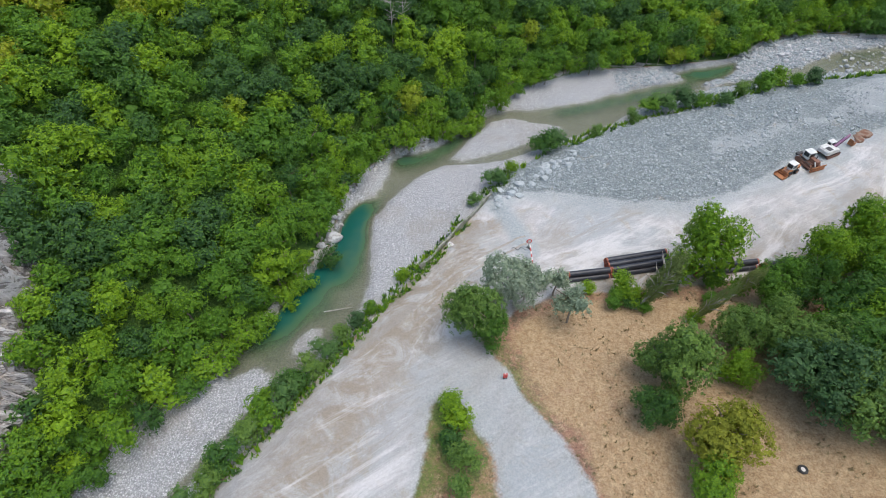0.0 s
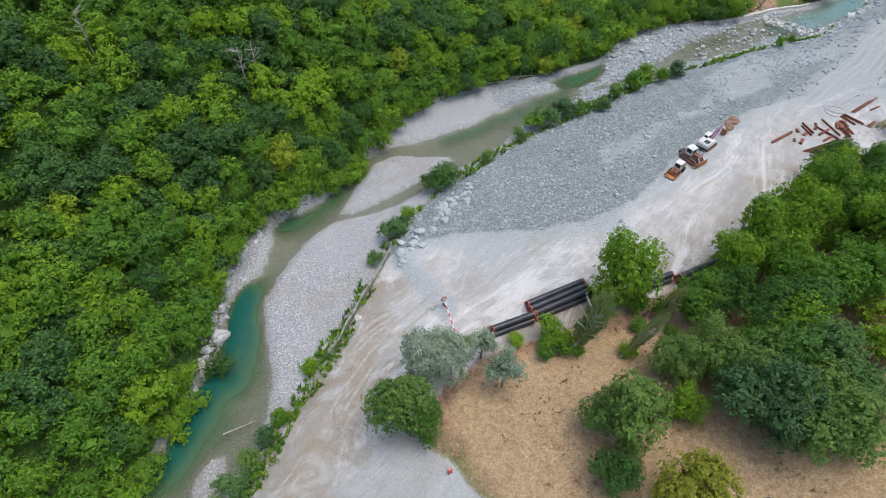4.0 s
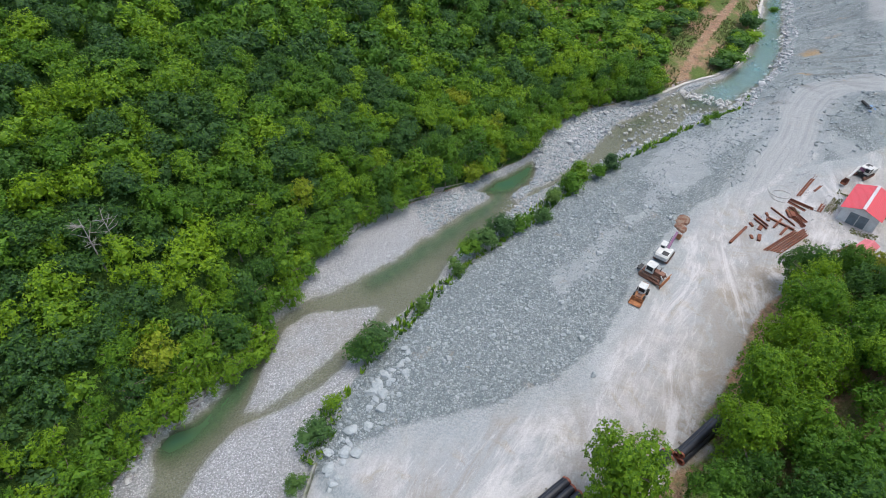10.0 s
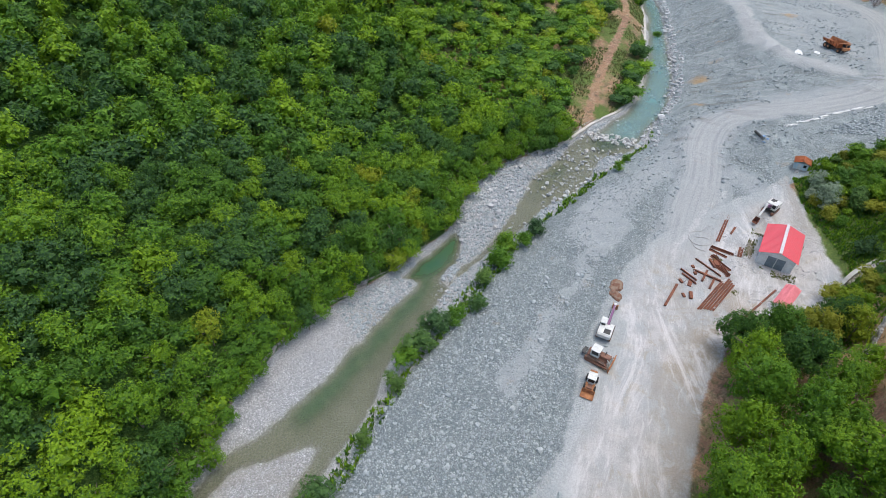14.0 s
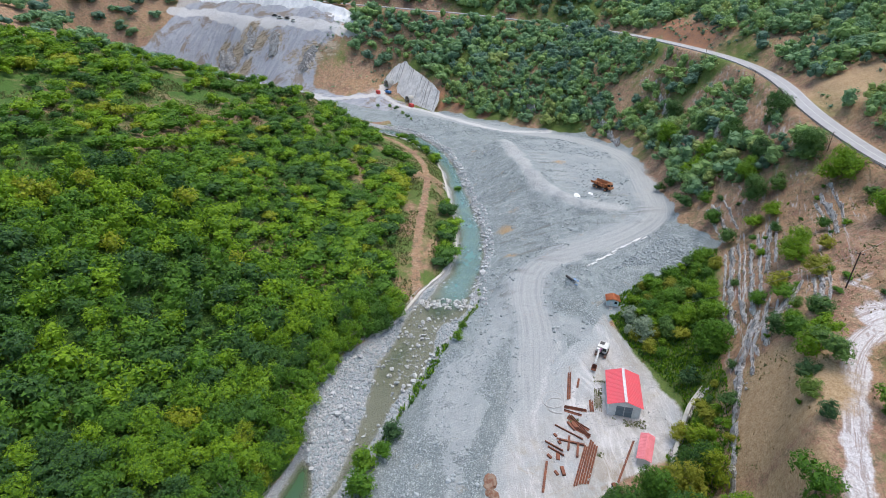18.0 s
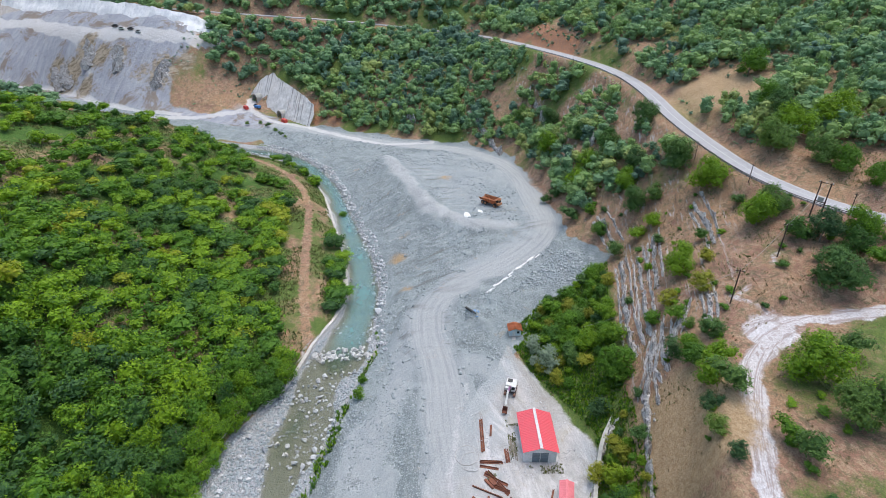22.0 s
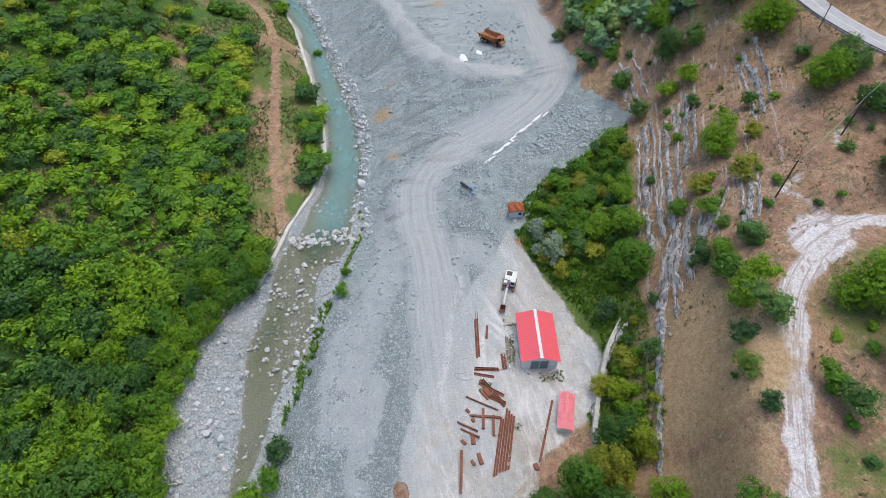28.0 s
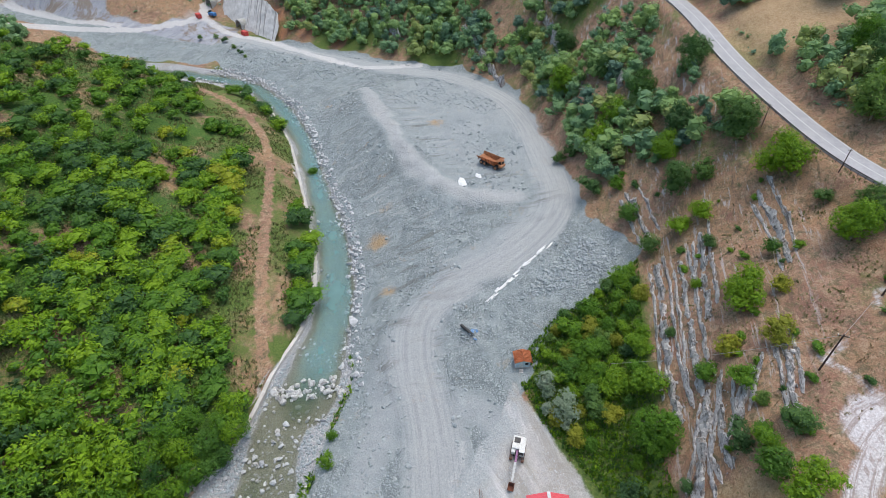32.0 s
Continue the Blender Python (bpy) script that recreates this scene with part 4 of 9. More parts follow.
grove_d, _ = seg_dist(QX, QY, [(5, 45), (21, 56), (40, 59), (62, 62), (80, 72), (97, 79), (110, 82)])
fill_d, _ = seg_dist(QX, QY, FILL_EDGE)
lane_d, _ = seg_dist(QX, QY, [(-26, 14), (-17, 30), (-8, 46), (1, 60), (6, 70)])
spot = lambda x, y, r: np.exp(-((PX - x) ** 2 + (PY - y) ** 2) / r ** 2)
red_d, _ = seg_dist(QX, QY, [(396, 151), (387, 140), (362, 125), (350, 117)])
t_r = np.maximum(smooth(9.0 - red_d, 0.0, 6.0) * (road_d > 4), 0.9 * np.max([spot(352, 283, 9), spot(347, 258, 9), spot(338, 236, 6), spot(344, 272, 6)], axis=0) * (fill_in < -1))
t_r = np.maximum(t_r, 0.75 * np.max([spot(35, 49, 5), spot(29, 26, 5), spot(44, 33, 5), spot(24, 52, 3)], axis=0))
t_g = np.maximum(np.maximum(1.5 * np.maximum(spot(124, 59, 10), spot(134, 59.5, 7)), spot(107, 58, 8) * 0.8), 0.75 * spot(268, 50, 26))
t_g = np.max([t_g, 0.75 * spot(196, 148.5, 4.2), 0.65 * spot(258, 153, 4), 0.6 * spot(177, 137, 3.2), 0.5 * spot(210, 152, 3.0)], axis=0)
t_g = np.maximum(t_g, 0.80 * smooth(inside(QX, QY, [(6, 47), (16, 54), (40, 57), (60, 56), (70, 30), (64, -20), (34, -20), (16, 26)]), -1.0, 4.0) + 0.5 * WAVES.fbm(PX, PY, 12.0))
t_b = np.max([spot(341, 486, 15), spot(333, 462, 8), spot(346, 505, 9), spot(358, 480, 11), spot(351, 460, 9), spot(352, 440, 8) * 0.8, spot(350, 402, 16) * 0.75, spot(345, 418, 10) * 0.6, spot(362, 390, 10) * 0.7], axis=0)
at = me.attributes.new("tone", "FLOAT_COLOR", "POINT")
at.data.foreach_set("color", np.stack([t_r, t_g, t_b, np.ones(PX.shape)], -1).astype(np.float32).ravel())
pile_d = np.minimum(seg_dist(QX, QY, curve(CREST))[0], seg_dist(QX, QY, [(160, 124), (185, 134), (212, 150), (240, 172), (268, 198)])[0])
packed = 0.75 * smooth(inside(QX, QY, [(221, 136), (246, 160), (272, 182), (298, 190), (308, 166), (290, 136), (256, 114), (228, 104), (218, 116)]), -1.0, 5.0) * (0.75 + WAVES.fbm(PX, PY, 12.0, 3) * 1.4)
for line, wide in (([(100, 114.5), (112.4, 118.5), (124, 121), (137, 123.5), (146, 124)], 3.4), ([(60, 96), (80, 104), (100, 110), (112, 113)], 2.0), ([(112, 99), (127, 105), (145, 113), (158, 122), (170, 125), (184, 120), (207, 105), (225, 102), (256, 116), (290, 137), (308, 160), (315, 185), (321, 215), (330, 262), (334, 322)], 6.0),
                   ([(150, 118), (152, 106), (150, 98)], 3.5), ([(98, 118), (110, 122), (122, 125)], 1.5), ([(138, 121), (150, 127), (163, 129)], 2.5)):
    packed = np.maximum(packed, smooth(wide + 1.5 - seg_dist(QX * 0.6 + PX * 0.4, QY * 0.6 + PY * 0.4, line)[0], 0.0, 3.0))
tread = np.zeros(PX.shape)
for line, wide, much in (([(383, 380), (376.5, 391), (369, 425), (364.6, 458), (367, 507), (377, 563), (366, 600)], 4.5, 1.0), ([(322, 545), (329, 531), (336, 510), (328, 459), (322, 443), (320, 400), (326, 372)], 2.2, 0.7), ([(296, 440), (303, 424), (313, 390), (324, 354), (340, 338), (354, 332), (365, 340)], 3.0, 0.9),
                         ([(350, 328), (340, 308), (337, 277), (325, 242), (316, 212), (322, 185)], 2.4, 0.65), ([(143, 106), (130, 104), (120.7, 102), (113, 99), (106, 95)], 0.9, 0.5), ([(366, 505), (352, 480), (340, 462)], 1.5, 0.6)):
    tread = np.maximum(tread, much * smooth(wide + 2.0 - seg_dist(PX * 0.6 + QX * 0.4, PY * 0.6 + QY * 0.4, line)[0], 0.0, 3.0))
slope_in = inside(QX, QY, [(128, 55), (134, 66), (158, 72), (198, 78), (226, 90), (300, 118), (345, 150), (360, 140), (310, 92), (240, 64), (200, 46), (170, 48), (150, 53)])
for key, v in (("rocky", smooth(slope_in, -2.0, 4.0)), ("stony", smooth(132.0 - PX, 0.0, 24.0)), ("packed", packed), ("pale_track", tread), ("crest", smooth(4.6 - crest_d, 0.0, 3.0) * 0.95), ("pile", smooth(crest_d, 4.0, 8.0) * smooth(20.0 - pile_d, 0.0, 10.0) * (fill_in > 0) * (PZ > 1.2)), ("white_off", seg_dist(PX, PY, curve(WHITE))[0]), ("haul_off", seg_dist(PX, PY, curve(HAUL))[0]), ("damp", np.maximum(smooth(9.0 + 7.0 * WAVES.fbm(PX, PY, 14.0) - grove_d, 0.0, 9.0), 0.95 * smooth(10.0 + 9.0 * WAVES.fbm(PX, PY, 11.0) - lane_d, 0.0, 7.0))),
               ("blue_gravel", np.maximum(smooth(7.0 + 8.0 * WAVES.fbm(PX, PY, 12.0) - fill_d, 0.0, 6.0) * 0.8, np.maximum(smooth(50.0 - PY, 0.0, 14.0) * smooth(PX, -9.0, 0.0) * 0.55, smooth(2.6 - seg_dist(PX * 0.7 + QX * 0.3, PY * 0.7 + QY * 0.3, [(10.5, 78.5), (13.0, 72), (14.8, 65.5)])[0], 0.0, 1.6))))):
    at = me.attributes.new(key, "FLOAT", "POINT")
    at.data.foreach_set("value", v.astype(np.float32).ravel())
tagged(new("ground", me), "valley floor and slopes of gravel, dry soil and rock", "ground", kind="structure")

# ---- river water ----
wx, wy = np.meshgrid(np.arange(-66, 310, 1.2), np.arange(-60, 400, 1.2))
wz = height(wx, wy)
wb = inside(wx, wy, BED)
keep = (wz < WATER_Z + 0.6) & (wb > -3)
cell = keep[:-1, :-1] & keep[:-1, 1:] & keep[1:, 1:] & keep[1:, :-1]
wi = np.arange(wx.size).reshape(wx.shape)
WF = np.stack([wi[:-1, :-1], wi[:-1, 1:], wi[1:, 1:], wi[1:, :-1]], -1)[cell]
used, WF = np.unique(WF, return_inverse=True)
WV = np.stack([wx, wy, np.full(wx.shape, WATER_Z)], -1).reshape(-1, 3)[used]
me = mesh_from("water", WV, WF.reshape(-1, 4), M_WATER, True)
depth = np.clip((WATER_Z - wz) / 1.5, 0, 1).ravel()[used]
pools = np.clip(deep_at(WV[:, 0], WV[:, 1]) * 1.15, 0, 1)
milky = smooth(WV[:, 0], 140, 156) * smooth(depth, 0.1, 0.5)
for key, v in (("depth", depth * (0.35 + 0.65 * pools)), ("milky", milky)):
    at = me.attributes.new(key, "FLOAT", "POINT")
    at.data.foreach_set("value", v.astype(np.float32))
tagged(new("water", me), "shallow green and turquoise river water over gravel", "river", kind="structure")


# ---- asphalt road ----
def ribbon(name, line, half, lift, mat, label, category, shift=0.0, dash=None, kind="structure", parent=None):
    c = curve(line, 4)
    t = np.gradient(c[:, :2], axis=0)
    nrm = np.stack([-t[:, 1], t[:, 0]], 1) / np.linalg.norm(t, axis=1)[:, None]
    rows = []
    for off in (-half, half):
        q = c[:, :2] + nrm * (off + shift)
        rows.append(np.column_stack([q, c[:, 2] + lift]))
    top = np.stack(rows, 1)
    low = top - np.array([0, 0, 1.2])
    n = len(c)
    V = np.concatenate([top.reshape(-1, 3), low.reshape(-1, 3)])
    F = []
    for i in range(n - 1):
        if dash and (i // dash) % 2:
            continue
        a, b, cc, d = 2 * i, 2 * i + 1, 2 * i + 3, 2 * i + 2
        F.append((a, d, cc, b))
        if not dash:
            F += [(a, a + 2 * n, d + 2 * n, d), (b, cc, cc + 2 * n, b + 2 * n)]
    ob = new(name, mesh_from(name, V, F, mat))
    ob.parent = parent
    return tagged(ob, label, category, kind=kind) if category else ob


road = ribbon("road", ROAD, 3.2, 0.45, M_ASPHALT, "worn grey two-lane asphalt road along the slope", "road")
ribbon("edge_line", ROAD, 0.09, 0.462, M_LINE, "", "", shift=2.9, kind="", parent=road)
ribbon("edge_line", ROAD, 0.09, 0.462, M_LINE, "", "", shift=-2.9, kind="", parent=road)
ribbon("centre_line", ROAD, 0.09, 0.462, M_LINE, "", "", kind="", parent=road)


# ---- trees ----
RS = np.random.RandomState(11)
ICO_V, ICO_F = [], []
_b = bmesh.new()
bmesh.ops.create_icosphere(_b, subdivisions=1, radius=1.0)
ICO_V = np.array([v.co[:] for v in _b.verts])
_b.verts.index_update()
ICO_F = np.array([[v.index for v in f.verts] for f in _b.faces])
_b.free()
_b = bmesh.new()
bmesh.ops.create_icosphere(_b, subdivisions=2, radius=1.0)
ICO_FINE = np.array([[v.co[:] for v in f.verts] for f in _b.faces])
_b.free()
ICO_PLAIN = ICO_V[ICO_F]


def crown_shape(seed, leaves, lobes=7, leaf=0.10, tall=0.85, loose=0.06, spread=0.55, hull=True, low=-0.5, spray=7, core=0.76, fine=False, heart=0.55):
    """Unit crown: sprays of leaves over lobed masses with an inner body. Returns vertices, triangles and which vertices are of the body."""
    r = np.random.RandomState(seed)
    cen = r.normal(size=(lobes, 3))
    cen = cen / np.linalg.norm(cen, axis=1)[:, None] * (r.rand(lobes, 1) ** 0.5) * spread
    cen[0] = (0, 0, 0.1)
    rad = r.uniform(0.26, 0.50, lobes)
    rad[0] = heart
    V, F, base, body = [], [], 0, 0
    if hull:
        for c, q in zip(cen, rad):
            shell = ICO_FINE if fine or leaves > 2000 else ICO_PLAIN
            v = (shell * q * core * (1 + r.uniform(-0.2, 0.2, (len(shell), 1, 1))) + r.normal(0, 0.07 * q, shell.shape) + c).reshape(-1, 3)
            V.append(v)
            k = np.arange(len(v)).reshape(-1, 3) + base
            F.append(np.column_stack([k, k[:, 2]]))
            base += len(v)
        body = base
    m = max(12, leaves * 3 // spray)
    k = r.choice(lobes, m, p=rad ** 2 / (rad ** 2).sum())
    d = r.normal(size=(m, 3))
    d /= np.linalg.norm(d, axis=1)[:, None]
    p = cen[k] + d * rad[k, None] * (1 + r.normal(0, loose, (m, 1)))
    far = d[:, 2] > low
    for c, q in zip(cen, rad):
        far &= np.linalg.norm(p - c, axis=1) > q * 0.84
    p, d = np.repeat(p[far], spray, 0), np.repeat(d[far], spray, 0)
    p, d = p[:leaves], d[:leaves]
    p = p + r.normal(0, leaf * 1.15, p.shape) * (1.0 - 0.3 * np.abs(d))
    nrm = d + r.normal(0, 0.5, d.shape) + np.array([0, 0, 0.45])
    nrm /= np.linalg.norm(nrm, axis=1)[:, None]
    u = np.cross(nrm, r.normal(size=d.shape))
    u /= np.linalg.norm(u, axis=1)[:, None]
    w = np.cross(nrm, u)
    s = leaf * r.uniform(0.6, 1.35, (len(p), 1))
    sag = nrm * s * 0.35
    skew = r.uniform(-0.5, 0.5, (len(p), 1))
    tri = np.stack([p - u * s - sag, p + u * s * skew - w * s * 0.9 - sag * 0.5, p + u * s + w * s * 0.5], 1)
    V.append(tri.reshape(-1, 3))
    k = np.arange(len(p) * 3).reshape(-1, 3) + base
    F.append(np.column_stack([k, k[:, 2]]))
    V = np.concatenate(V)
    V[:, 2] *= tall
    return V, np.concatenate(F)[:, :3], (np.arange(len(V)) < body).astype(np.float32)


def trunk_mesh(name, seed, height_m, r, mat=None, lean=0.04, limbs=7):
    rr = random.Random(seed)
    bm = bmesh.new()
    a = Vector((0, 0, -0.4))
    pts = [a]
    for i in range(4):
        pts.append(Vector((rr.uniform(-lean, lean) * height_m * (i + 1) / 2, rr.uniform(-lean, lean) * height_m * (i + 1) / 2, height_m * (i + 1) / 4)))
    for i in range(4):
        tube(bm, pts[i], pts[i + 1], r * (1 - 0.2 * i), r * (1 - 0.2 * (i + 1)), 7, False)
    for i in range(limbs):
        b = pts[2].lerp(pts[4], rr.random() * 0.8)
        th, up = rr.uniform(0, 6.28), rr.uniform(0.3, 0.8)
        l = height_m * rr.uniform(0.25, 0.42)
        e = b + Vector((math.cos(th), math.sin(th), up)) * l
        tube(bm, b, e, r * 0.45, r * 0.12, 5, False)
    me = bpy.data.meshes.new(name)
    bm.to_mesh(me)
    bm.free()
    me.materials.append(mat or M_BARK)
    return me


def limb_mesh(seed):
    """A thin bare limb, one long from its root, forked once."""
    rr = random.Random(seed)
    bm = bmesh.new()
    a, b, c = Vector((0, 0, 0)), Vector((rr.uniform(-0.08, 0.08), 0, 0.55)), Vector((rr.uniform(-0.2, 0.2), rr.uniform(-0.1, 0.1), 1.0))
    tube(bm, a, b, 0.035, 0.024, 5, False)
    tube(bm, b, c, 0.024, 0.008, 5, False)
    bmesh.ops.remove_doubles(bm, verts=bm.verts, dist=0.012)
    me = bpy.data.meshes.new("limb")
    bm.to_mesh(me)
    bm.free()
    me.materials.append(M_DEAD)
    return me


def crown_mesh(name, shape, mat, smoothed=False):
    V, F, core = shape
    me_ = mesh_from(name, V, F, mat, smoothed)
    me_.attributes.new("core", "FLOAT", "POINT").data.foreach_set("value", core)
    return me_


TRUNKS = [trunk_mesh("trunk", k, 1.0, 0.032) for k in range(4)]
TRUNKS_PALE = [trunk_mesh("trunk", k + 9, 1.0, 0.030, M_DEAD, 0.02, 0) for k in range(3)]
LIMBS_PALE = [limb_mesh(k) for k in range(4)]


def plant(kind_name, x, y, z, wide, tall, crown_me, label, category, group="", lift=0.45, turn=None, lean=(0, 0), trunk=True, bark=None):
    """A tree or bush: an empty at its foot with trunk and crown."""
    turn = RS.uniform(0, 6.28) if turn is None else turn
    ob = thing(kind_name, Matrix.Translation((x, y, z)) @ Euler((lean[0], lean[1], turn)).to_matrix().to_4x4(), label, category, group)
    if trunk:
        t = new("trunk", TRUNKS[RS.randint(4)] if bark is None else bark[RS.randint(len(bark))])
        t.parent, t.scale = ob, (tall * 0.75, tall * 0.75, tall * 0.75)
    for k in range(11 if bark else 0):
        l = new("limb", LIMBS_PALE[k % 4])
        l.parent, q = ob, tall * RS.uniform(0.20, 0.36)
        l.location, l.scale, l.rotation_euler = (0, 0, tall * RS.uniform(0.28, 0.66)), (q, q, q), (RS.uniform(0.35, 0.95), 0, RS.uniform(0, 6.28))
    c = new("crown", crown_me)
    c.parent = ob
    c.location, c.scale = (0, 0, tall * lift + 0.1 * tall), (wide, wide * RS.uniform(0.88, 1.1), tall * 0.56)
    return ob


def scatter(n, x0, x1, y0, y1, gap, ok, seed, gap_of=None):
    """Seeded dart throwing on a lattice, thinned by ok(x, y)."""
    r = np.random.RandomState(seed)
    p = np.column_stack([r.uniform(x0, x1, n), r.uniform(y0, y1, n)])
    p = p[ok(p[:, 0], p[:, 1])]
    out, seen = [], {}
    for x, y in p:
        g = gap if gap_of is None else gap_of(x, y)
        i, j = int(x // 4), int(y // 4)
        k = int(g // 4) + 1
        if all((x - a) ** 2 + (y - b) ** 2 > g * g for u in range(i - k, i + k + 1) for v in range(j - k, j + k + 1) for a, b in seen.get((u, v), ())):
            seen.setdefault((i, j), []).append((x, y))
            out.append((x, y))
    return np.array(out)


def slope_light(x, y):
    """Slope brightness painted into the leaf tint: yellower and lighter low on the near slope, darker further up the
    valley.
    """
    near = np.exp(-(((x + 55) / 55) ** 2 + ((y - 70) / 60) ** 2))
    dimmer = np.exp(-(((x - 5) / 65) ** 2 + ((y - 172) / 55) ** 2))
    return 0.42 * near - 0.30 * dimmer


def stuff_forest(name, spots, shapes, mat, radius, tall, label, category, seed, tint=(0, 1), lift=0.55):
    """Many crowns joined into one mesh, each with its own tone."""
    r = np.random.RandomState(seed)
    z = height(spots[:, 0], spots[:, 1])
    VV, FF, TT, CC, base = [], [], [], [], 0
    # random patches, plus the brightness of each slope painted into the tint
    patch = WAVES.fbm(spots[:, 0], spots[:, 1], 30.0, 2) + slope_light(spots[:, 0], spots[:, 1]) + 0.9 * WAVES.fbm(spots[:, 0] + 90, spots[:, 1], 70.0, 2)
    for (x, y), zz, pt in zip(spots, z, patch):
        V, F, core = shapes[r.randint(len(shapes))]
        k = r.rand()
        w, t = radius[0] + (radius[1] - radius[0]) * k, tall[0] + (tall[1] - tall[0]) * (0.65 * k + 0.35 * r.rand())
        a = r.uniform(0, 6.28)
        c, s = math.cos(a) * w, math.sin(a) * w
        q = np.column_stack([V[:, 0] * c - V[:, 1] * s + x, V[:, 0] * s + V[:, 1] * c + y, V[:, 2] * t * 0.56 + zz + t * lift])
        VV.append(q), FF.append(F + base), CC.append(core)
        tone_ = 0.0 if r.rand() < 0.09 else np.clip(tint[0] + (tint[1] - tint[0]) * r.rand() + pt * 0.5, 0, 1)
        TT.append(np.full(len(V), tone_))
        base += len(V)
    me = mesh_from(name, np.concatenate(VV), np.concatenate(FF), mat, False)
    at = me.attributes.new("tint", "FLOAT", "POINT")
    at.data.foreach_set("value", np.concatenate(TT).astype(np.float32))
    me.attributes.new("core", "FLOAT", "POINT").data.foreach_set("value", np.concatenate(CC))
    return tagged(new(name, me), label, category, kind="stuff")


gz0 = lambda x, y: float(height(np.array([x]), np.array([y]))[0])
SHAPES_NEAR = [crown_shape(20 + k, 1350, 7, 0.050, 0.95, 0.13, 0.68, low=-0.3, spray=8, core=0.58) for k in range(8)]
SHAPES_HILL = [crown_shape(20 + k, 400, 6, 0.090, 0.95, 0.13, 0.66, low=-0.2, spray=5, core=0.68) for k in range(8)]
SHAPES_FAR = [crown_shape(40 + k, 90, 9, 0.09, 0.95, 0.12, 0.86, low=-0.2, spray=3, core=0.90, heart=0.40) for k in range(9)]
SHAPES_SHRUB = [crown_shape(60 + k, 250, 6, 0.092, 0.85, 0.12, 0.64, low=-0.25, spray=5, core=0.80) for k in range(6)]
SHAPES_UNDER = [crown_shape(45 + k, 240, 4, 0.095, 0.95, 0.14, low=-0.1, spray=5, core=0.74) for k in range(5)]
SHAPES_LOW = [crown_shape(50 + k, 60, 3, 0.17, 0.95, 0.14, low=-0.1, spray=3) for k in range(4)]
SHAPES_TINY = [crown_shape(55 + k, 22, 1, 0.30, 0.9, 0.16, low=-0.1, spray=2) for k in range(5)]
SHAPES_SLOPE = [crown_shape(70 + k, 230, 9, 0.080, 0.9, 0.12, 0.84, low=-0.2, spray=4, core=0.84, heart=0.42) for k in range(9)]

# left hillside: the front rows as single trees, the rest as one forest
CLIFFS = [[(-70, 66), (-69, 60), (-67, 54)], [(-67, 54), (-64, 50), (-62, 44)], [(-62.5, 46), (-61, 39), (-60.2, 32)], [(-66.5, 50), (-64.5, 43), (-63.5, 34)], [(-60, 37), (-58.5, 30), (-59, 24)]]
cliff_off = lambda x, y: np.min([seg_dist(x, y, p)[0] for p in CLIFFS], axis=0)
dens = lambda x, y: (inside(x, y, HILL_LEFT) > 0.8) & (cliff_off(x - 0.5, y) > 2.8) & (x > -140) & (seg_dist(x, y, curve(TRACK))[0] > 8)
thin = lambda x, y: ((4.0 if y < 165 and x > -75 else 4.6) if x < 110 else (4.0 if x < 140 else 3.3)) if y < 235 else 4.6
spots = scatter(110000, -135, 275, -30, 380, 4.5, dens, 3, thin)
keep = np.ones(len(spots), bool)
pn = WAVES.fbm(spots[:, 0], spots[:, 1], 15.0, 3)
keep &= ~((spots[:, 0] > 60) & (WAVES.fbm(spots[:, 0] - 40, spots[:, 1] + 70, 22.0, 3) > 0.20))
keep &= ~((spots[:, 0] > 100) & (pn > 0.26 - (spots[:, 0] - 100) * 0.0009))
ridge_d = seg_dist(spots[:, 0], spots[:, 1], curve(LEVELS["left ridge"]))[0]
behind = spots[:, 1] > np.interp(spots[:, 0], [-180, -110, -40, 40, 110, 150, 173, 192, 207, 222, 238], [100, 190, 260, 320, 352, 350, 338, 322, 310, 299, 292]) + 6
unseen = (spots[:, 1] > 235) & (spots[:, 0] < 40)
keep &= ~unseen
spots = spots[keep & ~behind]
foot_d = seg_dist(spots[:, 0], spots[:, 1], np.array(LEFT_FOOT))[0]
front = (foot_d < 9) & (spots[:, 0] > -50) & (spots[:, 0] < 135) & (spots[:, 1] > 20)
HILL_CROWNS = [crown_mesh("crown", s, M_LEAF) for s in SHAPES_NEAR]
fz = height(spots[front][:, 0], spots[front][:, 1])
for (x, y), z in zip(spots[front], fz):
    plant("tree", x, y, z, RS.uniform(3.2, 4.6), RS.uniform(7.0, 9.5), HILL_CROWNS[RS.randint(8)], "leafy green broadleaf tree at the foot of the wooded slope", "tree", "trees along the river bank")
# a closed row of bank trees
bank = curve(LEFT_FOOT, 1)
bt = np.gradient(bank, axis=0)
bn = np.stack([-bt[:, 1], bt[:, 0]], 1) / np.linalg.norm(bt, axis=1)[:, None]
run = np.concatenate([[0], np.cumsum(np.hypot(*np.diff(bank, axis=0).T))])
for u in np.arange(60, 330, 3.4):
    x, y = np.interp(u, run, bank[:, 0]), np.interp(u, run, bank[:, 1])
    nx, ny = np.interp(u, run, bn[:, 0]), np.interp(u, run, bn[:, 1])
    o = RS.uniform(-2.8, 0.2) if (x < -22 and y < 66) or -11 < x < 14 else RS.uniform(-1.2, 1.4)
    x, y = x + nx * o, y + ny * o
    if x < 146 and not (-25 < x < -17 and 64 < y < 90 and RS.rand() < 0.4):
        plant("tree", x, y, gz0(x, y), RS.uniform(2.6, 4.2), RS.uniform(4.5, 8.0), HILL_CROWNS[RS.randint(8)], "leafy green tree leaning over the river bank", "tree", "trees along the river bank", lift=0.4)
inner = spots[~front]
